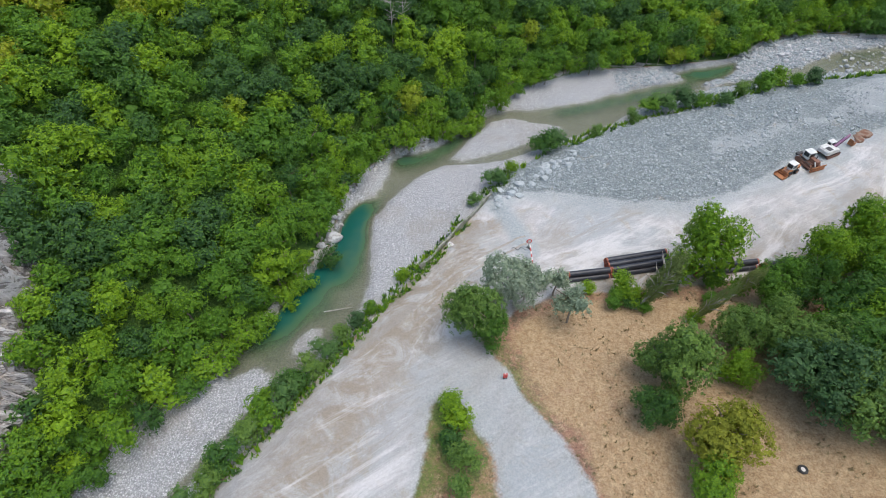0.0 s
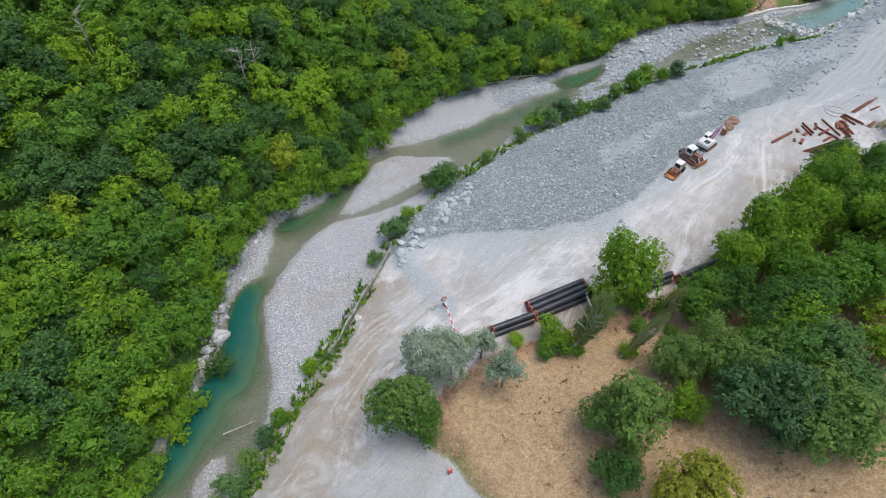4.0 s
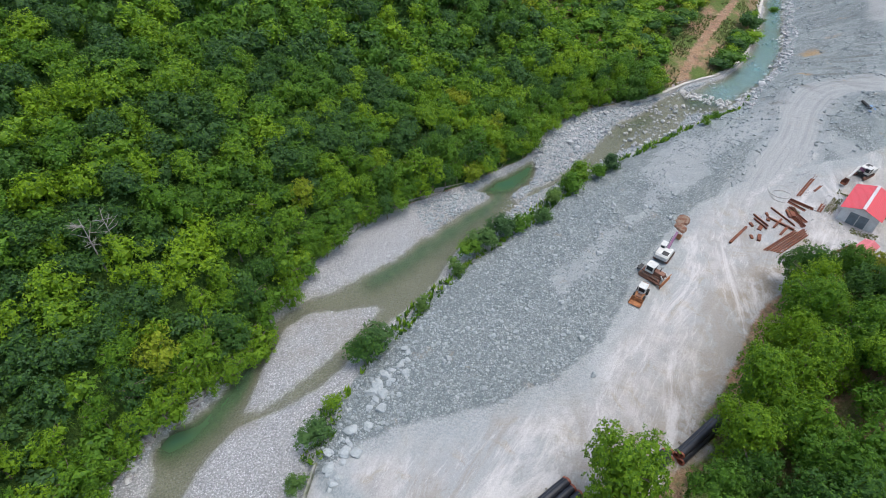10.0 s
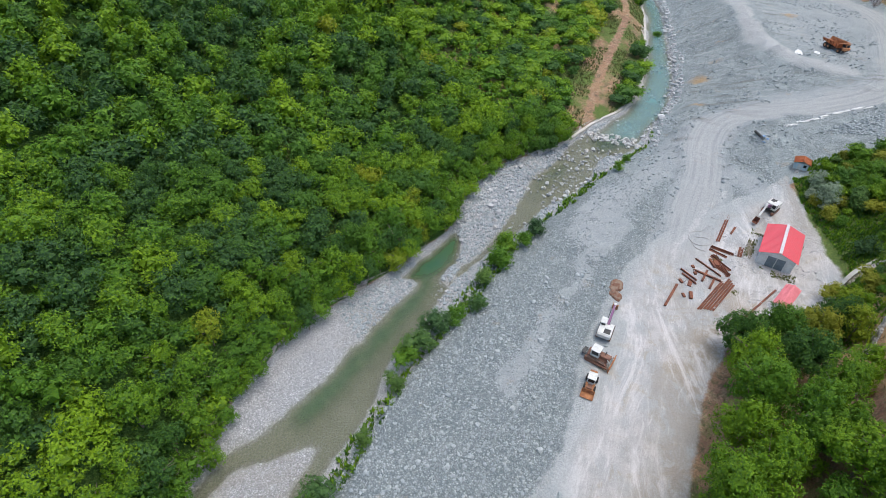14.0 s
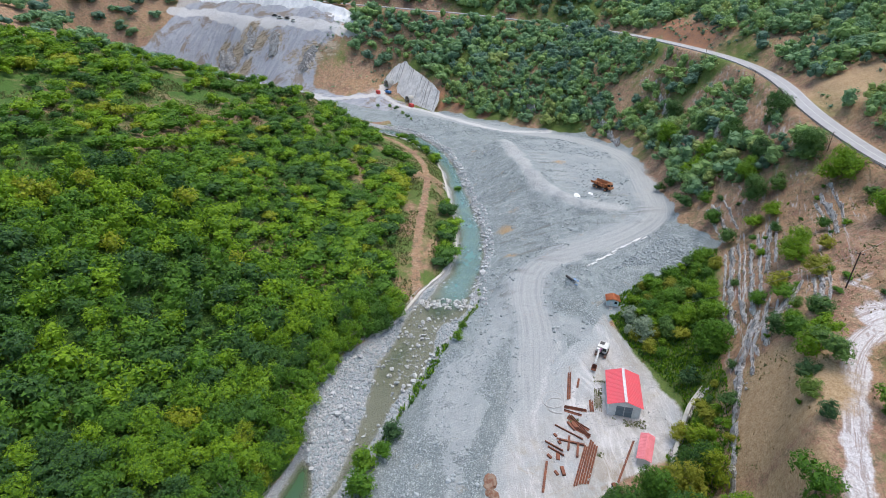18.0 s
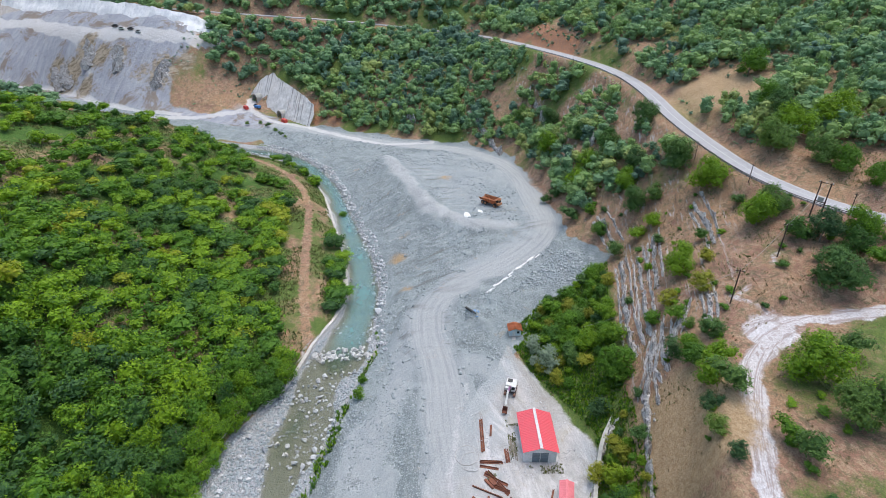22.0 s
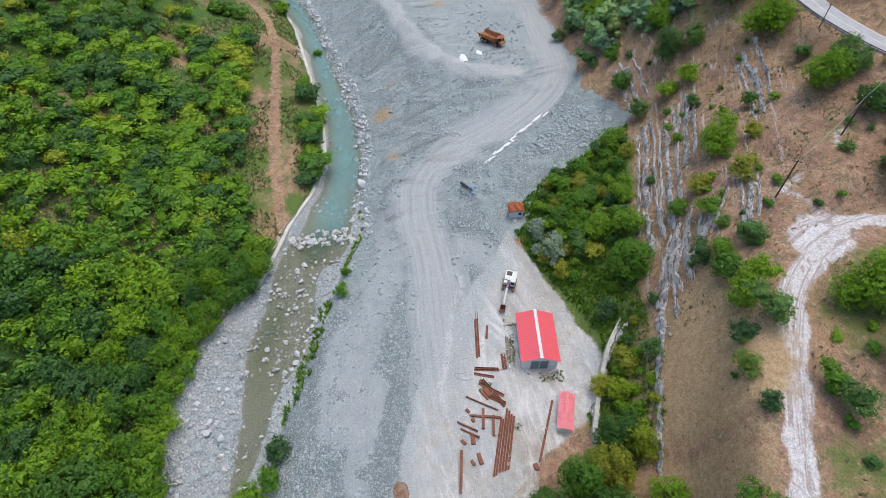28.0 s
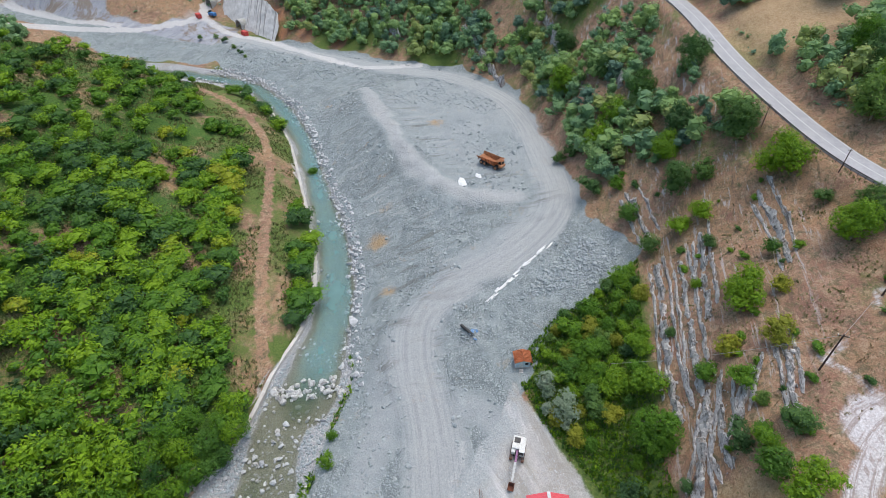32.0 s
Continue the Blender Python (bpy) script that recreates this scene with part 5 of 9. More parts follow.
under = scatter(60000, -90, 150, 0, 240, 2.7, dens, 4)
under = under[np.min(np.hypot(under[:, None, 0] - spots[None, :, 0], under[:, None, 1] - spots[None, :, 1]), axis=1) > 1.7]
near_u = (under[:, 1] < 165) & (under[:, 0] > -75) & (under[:, 0] < 112)
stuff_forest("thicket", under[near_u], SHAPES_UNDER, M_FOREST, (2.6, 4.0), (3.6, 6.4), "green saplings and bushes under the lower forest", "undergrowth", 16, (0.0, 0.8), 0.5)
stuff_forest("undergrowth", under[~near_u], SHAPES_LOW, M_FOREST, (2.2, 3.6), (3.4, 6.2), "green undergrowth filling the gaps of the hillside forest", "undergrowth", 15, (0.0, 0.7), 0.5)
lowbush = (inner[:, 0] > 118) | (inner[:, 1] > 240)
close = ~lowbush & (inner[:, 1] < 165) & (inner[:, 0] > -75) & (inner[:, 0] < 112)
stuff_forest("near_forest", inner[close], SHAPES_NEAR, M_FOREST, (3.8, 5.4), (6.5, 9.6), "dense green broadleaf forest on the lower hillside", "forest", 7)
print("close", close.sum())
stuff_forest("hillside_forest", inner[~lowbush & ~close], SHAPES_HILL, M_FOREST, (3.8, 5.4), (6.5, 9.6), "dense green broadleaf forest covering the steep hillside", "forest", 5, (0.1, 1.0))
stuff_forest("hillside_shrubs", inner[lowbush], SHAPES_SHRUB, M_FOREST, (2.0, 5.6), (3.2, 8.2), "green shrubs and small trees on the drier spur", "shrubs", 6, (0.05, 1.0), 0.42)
print("left trees", len(spots), front.sum(), lowbush.sum())


# far wooded slopes
def far_ok(x, y):
    ok = (inside(x, y, HILL_LEFT) < -30) & (inside(x, y, FILL) < -6) & (seg_dist(x, y, curve(ROAD))[0] > 8.5)
    ok &= ((x > 225) | (y > 330)) & ~((x < 300) & (y < 130) & (seg_dist(x, y, curve(LEVELS['hill above road']))[0] > 500)) & (inside(x, y, BED) < -10) & (seg_dist(x, y, curve(WHITE))[0] > 7)
    qd = inside(x, y, [(290, 320), (338, 270), (351, 274), (368, 298), (382, 322), (384, 344), (366, 356), (368, 384), (396, 392), (402, 470), (414, 575), (392, 602), (318, 602), (310, 560), (308, 450), (300, 400), (240, 380)])
    ok &= qd < -3
    bare = WAVES.fbm(x, y, 36.0, 3)
    ok &= bare < np.where((x < 330) & (y < 62), 0.20, np.where((x < 350) & (y < 175), 0.02 + 0.25 * (WAVES.fbm(x, y, 18.0, 2) > 0.05), np.where(x < 450, 0.26, 0.5)))
    ok &= (np.hypot(x - 268, y - 52) > 16 + bare * 30) & (seg_dist(x, y, [(396, 151), (387, 140), (362, 125), (350, 117)])[0] > 7)
    ok &= ~((inside(x, y, [(338, 352), (362, 342), (374, 352), (378, 385), (366, 398), (340, 390)]) > 0) & (WAVES.fbm(x, y, 9.0, 2) < 0.05))
    return ok


far_gap = lambda x, y: 3.7 if math.hypot(x - 90, y - 90) < 330 else 6.2
spots = scatter(90000, 225, 760, -100, 420, 4.4, far_ok, 8, far_gap)
far = np.hypot(spots[:, 0] - 90, spots[:, 1] - 90) > 330
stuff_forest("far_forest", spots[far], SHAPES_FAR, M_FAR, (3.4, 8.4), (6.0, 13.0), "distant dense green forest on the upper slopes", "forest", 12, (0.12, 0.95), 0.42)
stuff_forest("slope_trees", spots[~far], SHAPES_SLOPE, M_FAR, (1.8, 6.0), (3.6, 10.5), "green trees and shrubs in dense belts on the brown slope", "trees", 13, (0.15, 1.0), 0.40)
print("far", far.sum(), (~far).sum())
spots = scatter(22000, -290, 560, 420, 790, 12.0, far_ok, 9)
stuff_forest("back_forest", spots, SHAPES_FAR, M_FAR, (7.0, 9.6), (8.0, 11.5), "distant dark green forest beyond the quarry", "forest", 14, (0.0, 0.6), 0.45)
print("back", len(spots))


def scrub_ok(x, y):
    ok = (inside(x, y, HILL_LEFT) < -30) & (inside(x, y, FILL) < -3) & (seg_dist(x, y, curve(ROAD))[0] > 6) & (inside(x, y, BED) < -10)
    return ok & (WAVES.fbm(x, y, 14.0, 3) > 0.04)


spots = scatter(9000, 225, 460, -60, 400, 2.6, scrub_ok, 19)
spots = spots[height(spots[:, 0], spots[:, 1]) > 6]
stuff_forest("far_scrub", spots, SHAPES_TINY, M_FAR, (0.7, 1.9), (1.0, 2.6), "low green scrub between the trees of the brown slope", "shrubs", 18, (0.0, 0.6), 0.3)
print("scrub", len(spots))

# ---- single trees and bushes ----
RICH = [crown_shape(80 + k, 5600, 12, 0.031, 0.95, 0.13, 0.70, spray=9, core=0.58) for k in range(4)]
BUSH = [crown_shape(100 + k, 1100, 8, 0.055, 0.85, 0.13, 0.64, low=-0.35, core=0.66) for k in range(4)]
WISPY = [crown_shape(120 + k, 4600, 9, 0.045, 1.0, 0.22, 0.62, hull=False) for k in range(2)]
RICH_LEAF = [crown_mesh("crown", s, M_LEAF) for s in RICH]
RICH_OLIVE = [crown_mesh("crown", s, M_OLIVE) for s in RICH]
RICH_YELLOW = crown_mesh("crown", RICH[2], M_YELLOW)
BUSH_LEAF = [crown_mesh("crown", s, M_LEAF) for s in BUSH]
BUSH_OLIVE = [crown_mesh("crown", s, M_OLIVE) for s in BUSH]
BUSH_YELLOW = [crown_mesh("crown", s, M_YELLOW) for s in BUSH[:2]]
BUSH_SILVER = [crown_mesh("crown", s, M_SILVER) for s in BUSH[:2]]
WISPY_SILVER = [crown_mesh("crown", s, M_SILVER) for s in WISPY]
WISPY_LEAF = [crown_mesh("crown", s, M_POPLAR) for s in WISPY]
gz = lambda x, y: float(height(np.array([x]), np.array([y]))[0])
pick = lambda l: l[RS.randint(len(l))]

GROVE = "trees of the riverside grove"
for x, y, w in [(328, 300, 2.4), (322, 290, 2.0), (316, 281, 1.8), (326, 315, 2.2), (331, 308, 2.0), (319, 285, 1.5), (312, 276, 1.4)]:
    plant("bush", x, y, gz(x, y), w, w * 1.5, pick(BUSH_OLIVE), "dull green bush on gravel near the tunnel mouths", "bush", "bushes by the tunnels", trunk=False, lift=0.34)
# x, y, half width, height, kind
NEAR_TREES = [(4.5, 45.5, 5.0, 12, "dark"), (2.2, 47.5, 3.0, 9, "dark"), (7.2, 44.0, 3.0, 8, "leaf"), (42.6, 59.6, 5.6, 15, "leaf"), (32.8, 36.4, 5.6, 11.5, "dark"), (30.4, 38.6, 4.0, 10, "dark"),
              (28.0, 31.4, 3.2, 7, "leaf"), (34.5, 27.4, 5.4, 10, "yellow"), (32.0, 22.5, 3.6, 7, "leaf"), (44.0, 44.0, 4.0, 9, "dark"), (41.0, 38.0, 2.8, 6, "leaf"), (49.4, 45.5, 3.8, 9, "dark"),
              (52.0, 37.5, 4.8, 10, "dark"), (55.5, 33.0, 4.8, 10, "dark"), (58.0, 53.0, 4.0, 11, "leaf"), (62.0, 57.5, 4.6, 13, "leaf")]
FAR_TREES = [(53.0, 53.5, 3.6, 8, "leaf"), (61.0, 46.0, 4.6, 10, "leaf"), (70.0, 62.0, 4.2, 12, "leaf"), (75.0, 60.0, 4.2, 12, "leaf"), (80.0, 65.0, 3.8, 11, "leaf"), (86.7, 67.0, 4.2, 11, "leaf"),
             (93.0, 72.0, 3.8, 10, "leaf"), (98.8, 76.0, 3.6, 9, "leaf"), (86.0, 60.0, 4.4, 10, "leaf"), (49.4, 33.4, 5.0, 10, "dark"), (53.5, 28.6, 5.0, 9.5, "dark"), (56.0, 38.7, 4.4, 9, "leaf"), (59.0, 35.0, 4.4, 9, "dark"), (49.0, 39.6, 3.8, 9, "dark"), (60.5, 42.6, 4.2, 9, "leaf"), (101.0, 66.5, 4.4, 9, "leaf"), (83.0, 53.0, 4.4, 9, "leaf"), (66.5, 48.5, 4.0, 9, "leaf"),
             (73.0, 47.0, 4.4, 9, "leaf"), (92.5, 60.0, 4.0, 9, "leaf"), (106.0, 73.0, 3.4, 8, "leaf"), (68.0, 54.5, 4.0, 10, "leaf"), (109.0, 69.0, 3.6, 8, "yellow"), (115.0, 68.5, 3.0, 7, "leaf")]
for x, y, w, t, k in NEAR_TREES + [(x, y, w * 1.25, t * 1.22, k) for x, y, w, t, k in FAR_TREES]:
    crown, lab = {"leaf": (pick(RICH_LEAF), "tall leafy broadleaf tree beside the gravel yard"), "dark": (pick(RICH_OLIVE), "broad dark green tree on dry grass"),
                  "yellow": (RICH_YELLOW, "broad tree with yellow-green leaves on dry grass")}[k]
    plant("tree", x, y, gz(x, y), w * 1.12, t, crown, lab, "tree", GROVE)
for x, y, w, t in [(9.2, 53.0, 4.8, 10.0), (12.8, 52.4, 3.6, 9.0)]:
    plant("silver_tree", x, y, gz(x, y), w, t, pick(WISPY_SILVER), "thin silver-grey tree with sparse leaves and visible branches", "tree", GROVE, bark=TRUNKS_PALE)
for x, y, w, t in [(19.4, 48.4, 3.3, 9.0), (18.0, 54.0, 2.9, 7.5)]:
    plant("silver_tree", x, y, gz(x, y), w, t, pick(BUSH_SILVER), "bushy grey-green tree beside the pipes", "tree", GROVE)
for x, y, w, t, ln in [(31.2, 51.4, 2.0, 14.0, 0.3), (32.4, 52.4, 1.6, 11.5, 0.22), (38.4, 48.6, 1.1, 11, 0.45), (47.0, 53.5, 1.2, 9, 0.3), (36.0, 55.5, 1.3, 9, 0.1)]:
    plant("poplar", x, y, gz(x, y), w, t, pick(WISPY_LEAF), "slim half-bare poplar with pale branches", "tree", GROVE, lift=0.42, turn=0.0, lean=(0.05, ln), bark=TRUNKS_PALE)
rest = scatter(3000, 40, 128, 5, 82, 5.2, lambda x, y: (inside(x, y, [(44, 46), (50, 30), (62, 20), (80, 5), (100, 20), (96, 45), (112, 62), (122, 66), (110, 74), (97, 73), (80, 66), (66, 58)]) > 0.5), 21)
taken = np.array([(a[0], a[1]) for a in NEAR_TREES + FAR_TREES])
for x, y in rest:
    if np.hypot(taken[:, 0] - x, taken[:, 1] - y).min() > 3.6 and not (44 < x < 60 and y < 30):
        plant("tree", x, y, gz(x, y), RS.uniform(2.6, 4.0), RS.uniform(5.5, 9.0), pick(HILL_CROWNS) if RS.rand() < 0.92 else pick(RICH_OLIVE), "green tree in the dense grove beside the yard", "tree", GROVE)
for x, y, w, t in [(29.6, 54.6, 2.9, 5.6), (31.4, 52.4, 2.3, 4.2), (28.0, 52.8, 2.0, 3.6), (45.0, 56.5, 2.8, 6.0), (48.5, 54.0, 2.6, 5.0)]:
    plant("bush", x, y, gz(x, y), w, t, pick(BUSH_LEAF), "large green bush at the foot of the poplars", "bush", "bushes by the grove", trunk=False, lift=0.36)
for x, y in [(30.5, 52.0), (32.0, 51.0), (27.0, 51.5), (44.0, 53.0), (48.0, 50.5), (38.0, 55.0), (55.0, 56.0), (24.0, 55.5), (16.5, 56.5), (39.5, 49.0)]:
    plant("bush", x, y, gz(x, y), RS.uniform(1.4, 2.2), RS.uniform(2.2, 3.6), pick(BUSH_LEAF), "low green bush at the edge of the dry grass", "bush", "bushes by the grove", trunk=False, lift=0.36)

RIVER_BUSH = [(-7.9, 60.6, 1.6), (10.4, 85.6, 2.5), (14.5, 89.5, 1.6), (6.1, 80.0, 1.5), (21.8, 96.2, 2.9), (25.2, 98.0, 2.7), (34.9, 102.5, 1.5), (44.7, 108.6, 1.9), (49.2, 111.6, 2.7), (52.9, 112.6, 3.1),
              (58.4, 115.1, 3.0), (62.7, 113.9, 2.2), (68.0, 113.9, 2.1), (74.0, 118.5, 2.3), (80.9, 121.4, 3.1), (86.0, 124.3, 3.2), (89.4, 122.8, 2.1), (95.1, 124.2, 2.6), (136.5, 131.8, 1.4), (130.8, 129.6, 1.6), (229, 190, 2.0)]
NEAR_BUSH = [(-31.8, 24.4, 2.2), (-30.6, 27.9, 2.5), (-28.1, 31.0, 2.5), (-26.1, 34.6, 2.7), (-24.2, 37.2, 2.8), (-22.4, 39.5, 2.3), (-20.6, 41.9, 2.1), (-18.8, 44.8, 2.1), (-17.0, 48.1, 1.9), (-15.0, 50.7, 1.7), (-12.8, 53.1, 1.5),
             (0.5, 33.3, 2.0), (2.0, 31.3, 2.3), (0.8, 28.6, 2.0), (2.3, 25.7, 2.2), (1.5, 22.4, 1.9), (-33.5, 21.0, 2.4), (-35.0, 16.0, 2.4)]
for x, y, w in RIVER_BUSH + NEAR_BUSH:
    plant("bush", x, y, gz(x, y), w * 1.3, w * 2.1, pick(BUSH_LEAF if RS.rand() < 0.5 else BUSH_OLIVE), "rounded green willow bush on the river bank", "bush", "bushes along the river bank", trunk=False, lift=0.32)

YELLOW_BUSH = [(184.3, 76.6, 3.1), (165.2, 62.3, 3.5), (166.2, 55.7, 3.7), (177.7, 54.0, 2.7), (130.0, 68.4, 3.6), (125.3, 71.5, 3.0)]
SLOPE_BUSH = [(176.6, 60.2, 5.1), (210.4, 82.2, 4.0), (222.9, 93.3, 3.9), (239.0, 94.8, 5.5), (215.4, 72.7, 5.6), (205.3, 67.0, 3.4), (200.8, 75.6, 3.8), (203.8, 70.4, 3.4), (211.2, 54.0, 6.1), (223.8, 62.0, 6.5), (189.0, 42.9, 6.0), (193.5, 40.0, 5.0),
              (200.3, 46.6, 2.6), (195.2, 64.7, 2.1), (188.1, 54.8, 2.4), (173.1, 75.2, 2.6), (184.0, 66.8, 1.7), (172.9, 70.3, 1.6), (160.9, 65.0, 3.0), (157.8, 60.4, 2.9), (153.3, 58.1, 1.7), (148.4, 55.0, 3.4), (131.0, 53.2, 3.9), (135.0, 55.6, 3.8), (138.5, 54.0, 3.4), (128.0, 55.4, 2.4), (141.1, 57.4, 3.5), (145.0, 58.0, 2.8)]
SLOPE_BUSH_B = [(147.3, 60.9, 3.0), (147.2, 58.5, 2.2), (151.8, 71.8, 5.6), (160.5, 72.0, 3.7), (141.2, 73.3, 2.9), (141.8, 66.4, 1.7), (189.3, 81.4, 2.9), (215.3, 67.2, 4.0), (225.7, 76.8, 5.0), (231.0, 73.9, 5.1), (252.1, 85.4, 6.0), (252.8, 74.1, 6.0),
                (246.6, 91.6, 5.6), (273.9, 109.7, 6.0), (271.0, 99.1, 5.2), (242.2, 101.5, 3.3), (241.3, 104.7, 2.4), (318.0, 131.7, 5.3), (300.2, 114.9, 6.0), (249.5, 65.3, 4.6), (222.4, 37.1, 5.8), (238.3, 34.9, 6.5), (235.6, 51.3, 4.3), (221.0, 86.1, 2.9)]
SLOPE_BUSH_C = [(139.1, 38.6, 5.9), (168.6, 28.5, 6.4), (128.9, 33.0, 6.4), (121.6, 45.1, 2.7), (118.6, 42.9, 3.3), (121.7, 55.3, 2.5), (146.4, 30.8, 3.3), (115.4, 52.9, 2.1), (131.1, 65.0, 2.5), (230.2, 33.1, 6.5), (216.9, 26.4, 5.0), (274.2, 40.7, 6.5),
                (245.9, 36.1, 6.0), (182.7, 30.2, 5.0), (186.0, 21.4, 5.0), (181.0, 24.0, 4.2), (214.0, 21.5, 4.8), (206.6, 13.8, 5.0), (236.6, 20.9, 7.0), (176.0, 20.0, 4.0), (180.0, 12.0, 5.0), (171.0, 12.0, 3.6), (183.0, 35.5, 4.0)]
for x, y, w in YELLOW_BUSH:
    plant("bush", x, y, gz(x, y), w, w * 1.5, pick(BUSH_YELLOW), "round yellow-green bush on the rocky slope", "bush", "bushes on the rocky slope", trunk=False, lift=0.34)
for x, y, w in SLOPE_BUSH + SLOPE_BUSH_B + SLOPE_BUSH_C:
    if seg_dist(np.array([x]), np.array([y]), curve(ROAD))[0][0] < 4.5 + 0.7 * w:
        continue
    if w > 4:
        plant("tree", x, y, gz(x, y), w * 1.0, w * 1.7, pick(RICH_OLIVE if RS.rand() < 0.5 else RICH_LEAF), "small round-headed green tree on the dry slope", "tree", "trees on the rocky slope", lift=0.36)
    else:
        plant("bush", x, y, gz(x, y), w * 1.05, w * 1.8, pick(BUSH_OLIVE if RS.rand() < 0.5 else BUSH_LEAF), "green bush between rock ledges on the dry slope", "bush", "bushes on the rocky slope", trunk=False, lift=0.34)
RETAIN = [(112, 70.6), (115.4, 71.4), (120.2, 71.7), (125.2, 71.9), (129.4, 72), (134, 71.8), (139, 70.7), (144, 69.4)]
SHELF = [(104, 66), (120, 72.5), (128, 70), (138, 73.5), (146, 82), (152, 90), (160, 97), (168, 98), (178, 94), (190, 84), (199, 78), (184, 77), (166, 74), (150, 70), (135, 66), (120, 62)]
spots = scatter(2600, 100, 202, 60, 100, 2.1, lambda x, y: (inside(x, y, SHELF) > 0.6) & ~((np.abs(x - 146) < 9) & (np.abs(y - 77) < 4)) & (np.hypot(x - 163, y - 98) > 5.5) & (seg_dist(x, y, RETAIN)[0] > 2.4), 31)
for x, y in spots:
    k = RS.rand()
    m = pick(BUSH_YELLOW) if 0.80 < k < 0.88 else pick(BUSH_SILVER) if (k < 0.6 and x < 168 and inside(np.array([x]), np.array([y]), SHELF)[0] < 5 and x > 146 and y > 83) else pick(BUSH_LEAF if k < 0.88 else BUSH_OLIVE)
    w = RS.uniform(1.2, 2.6) + 1.4 * (RS.rand() < 0.2)
    plant("bush", x, y, gz(x, y), w, w * 1.6, m, "dense green bush in the thicket below the rock ledges", "bush", "bushes of the thicket", trunk=False, lift=0.34)
SLOPE_AREA = [(95, 20), (112, 56), (134, 60), (150, 62), (176, 66), (200, 72), (226, 86), (240, 84), (225, 60), (200, 40), (188, 20), (175, -20), (110, -20)]
spots = scatter(1500, 95, 240, -20, 90, 3.6, lambda x, y: (inside(x, y, SLOPE_AREA) > 0) & (seg_dist(x, y, curve(WHITE))[0] > 5) & (seg_dist(x, y, curve(ROAD))[0] > 5) & (WAVES.fbm(x, y, 12.0, 3) > 0.0), 41)
stuff_forest("slope_scrub", spots, SHAPES_SHRUB, M_FOREST, (0.6, 2.0), (1.0, 2.8), "small dull green scrub dotted over the dry slope", "shrubs", 17, (0.0, 0.6), 0.34)


def dead_tree(x, y, z, h, seed):
    rr = random.Random(seed)
    ob = thing("dead_tree", Matrix.Translation((x, y, z)), "bare grey dead tree among the forest crowns", "tree", "dead trees")
    bm = bmesh.new()
    tube(bm, (0, 0, -0.5), (0.2, 0.1, h), 0.16, 0.05, 6)
    part("trunk", bm, M_DEAD, ob)
    for _ in range(16):
        b = Vector((0.15, 0.1, h * rr.uniform(0.45, 0.98)))
        th = rr.uniform(0, 6.28)
        e = b + Vector((math.cos(th), math.sin(th), rr.uniform(0.1, 0.7))) * rr.uniform(1.2, 2.8)
        bm = bmesh.new()
        tube(bm, b, e, 0.06, 0.02, 5)
        for _ in range(3):
            s = b.lerp(e, rr.uniform(0.4, 0.95))
            tube(bm, s, s + Vector((rr.uniform(-1, 1), rr.uniform(-1, 1), rr.uniform(0, 0.8))) * 0.7, 0.03, 0.01, 4)
        part("branch", bm, M_DEAD, ob)


for x, y, h, k in [(-12.0, 119.0, 10.5, 1), (-9.5, 120.5, 9.0, 2), (-23.0, 128.0, 10.0, 3), (-36.0, 118.0, 9.5, 4)]:
    dead_tree(x, y, gz(x, y), h, k)


# ---- stones ----
def stones_at(name, P, size, mat, label, category, seed, flat=0.7, sink=0.25, few=4.0):
    """Loose stones joined into one mesh, each a jagged block of its own size and turn."""
    r = np.random.RandomState(seed)
    n = len(P)
    z = height(P[:, 0], P[:, 1])
    s = size[0] + (size[1] - size[0]) * r.rand(n) ** few
    d = 1 + r.uniform(-0.42, 0.36, (n, len(ICO_V), 1))
    V = ICO_V[None] * d * np.stack([s, s * r.uniform(0.42, 1.0, n), s * flat * r.uniform(0.5, 1.1, n)], 1)[:, None]
    a = r.uniform(0, 6.28, n)
    c, q = np.cos(a)[:, None], np.sin(a)[:, None]
    W = np.stack([V[..., 0] * c - V[..., 1] * q, V[..., 0] * q + V[..., 1] * c, V[..., 2]], -1)
    W += np.column_stack([P, z + s * (flat - sink) * 0.5])[:, None]
    F = ICO_F[None] + (np.arange(n) * len(ICO_V))[:, None, None]
    return tagged(new(name, mesh_from(name, W.reshape(-1, 3), F.reshape(-1, 3), mat)), label, category, kind="stuff")


def cloud(n, box4, ok, seed):
    r = np.random.RandomState(seed)
    p = np.column_stack([r.uniform(box4[0], box4[1], n), r.uniform(box4[2], box4[3], n)])
    return p[ok(p[:, 0], p[:, 1])]


near_fill = lambda x, y: (inside(x, y, FILL) > 0.5) & (x < 132) & (seg_dist(x, y, curve(HAUL))[0] > 4)
stones_at("blasted_stones", cloud(30000, (6, 132, 76, 134), lambda x, y: near_fill(x, y) & (WAVES.fbm(x, y, 8.0, 3) > -0.22) & ~((x > 96) & (WAVES.fbm(x, y, 12.0, 3) < 0.03)), 51), (0.10, 0.42), M_FILLSTONE, "field of blue-grey blasted stones", "stones", 52)
up_fill = lambda x, y: (inside(x, y, FILL) > 1) & (x > 130) & (seg_dist(x, y, curve(HAUL))[0] > 4.5) & (seg_dist(x, y, curve(CREST))[0] > 3) & (WAVES.fbm(x, y, 14.0, 3) > -0.06)
stones_at("fill_stones", cloud(62000, (130, 335, 78, 292), up_fill, 53), (0.09, 0.62), M_FILLSTONE, "grey broken stones strewn over the fill slopes", "stones", 54, few=5.0)
tip = lambda x, y: inside(x, y, [(180, 104), (192, 100), (208, 93), (203, 81), (190, 88), (186, 97)]) > 0
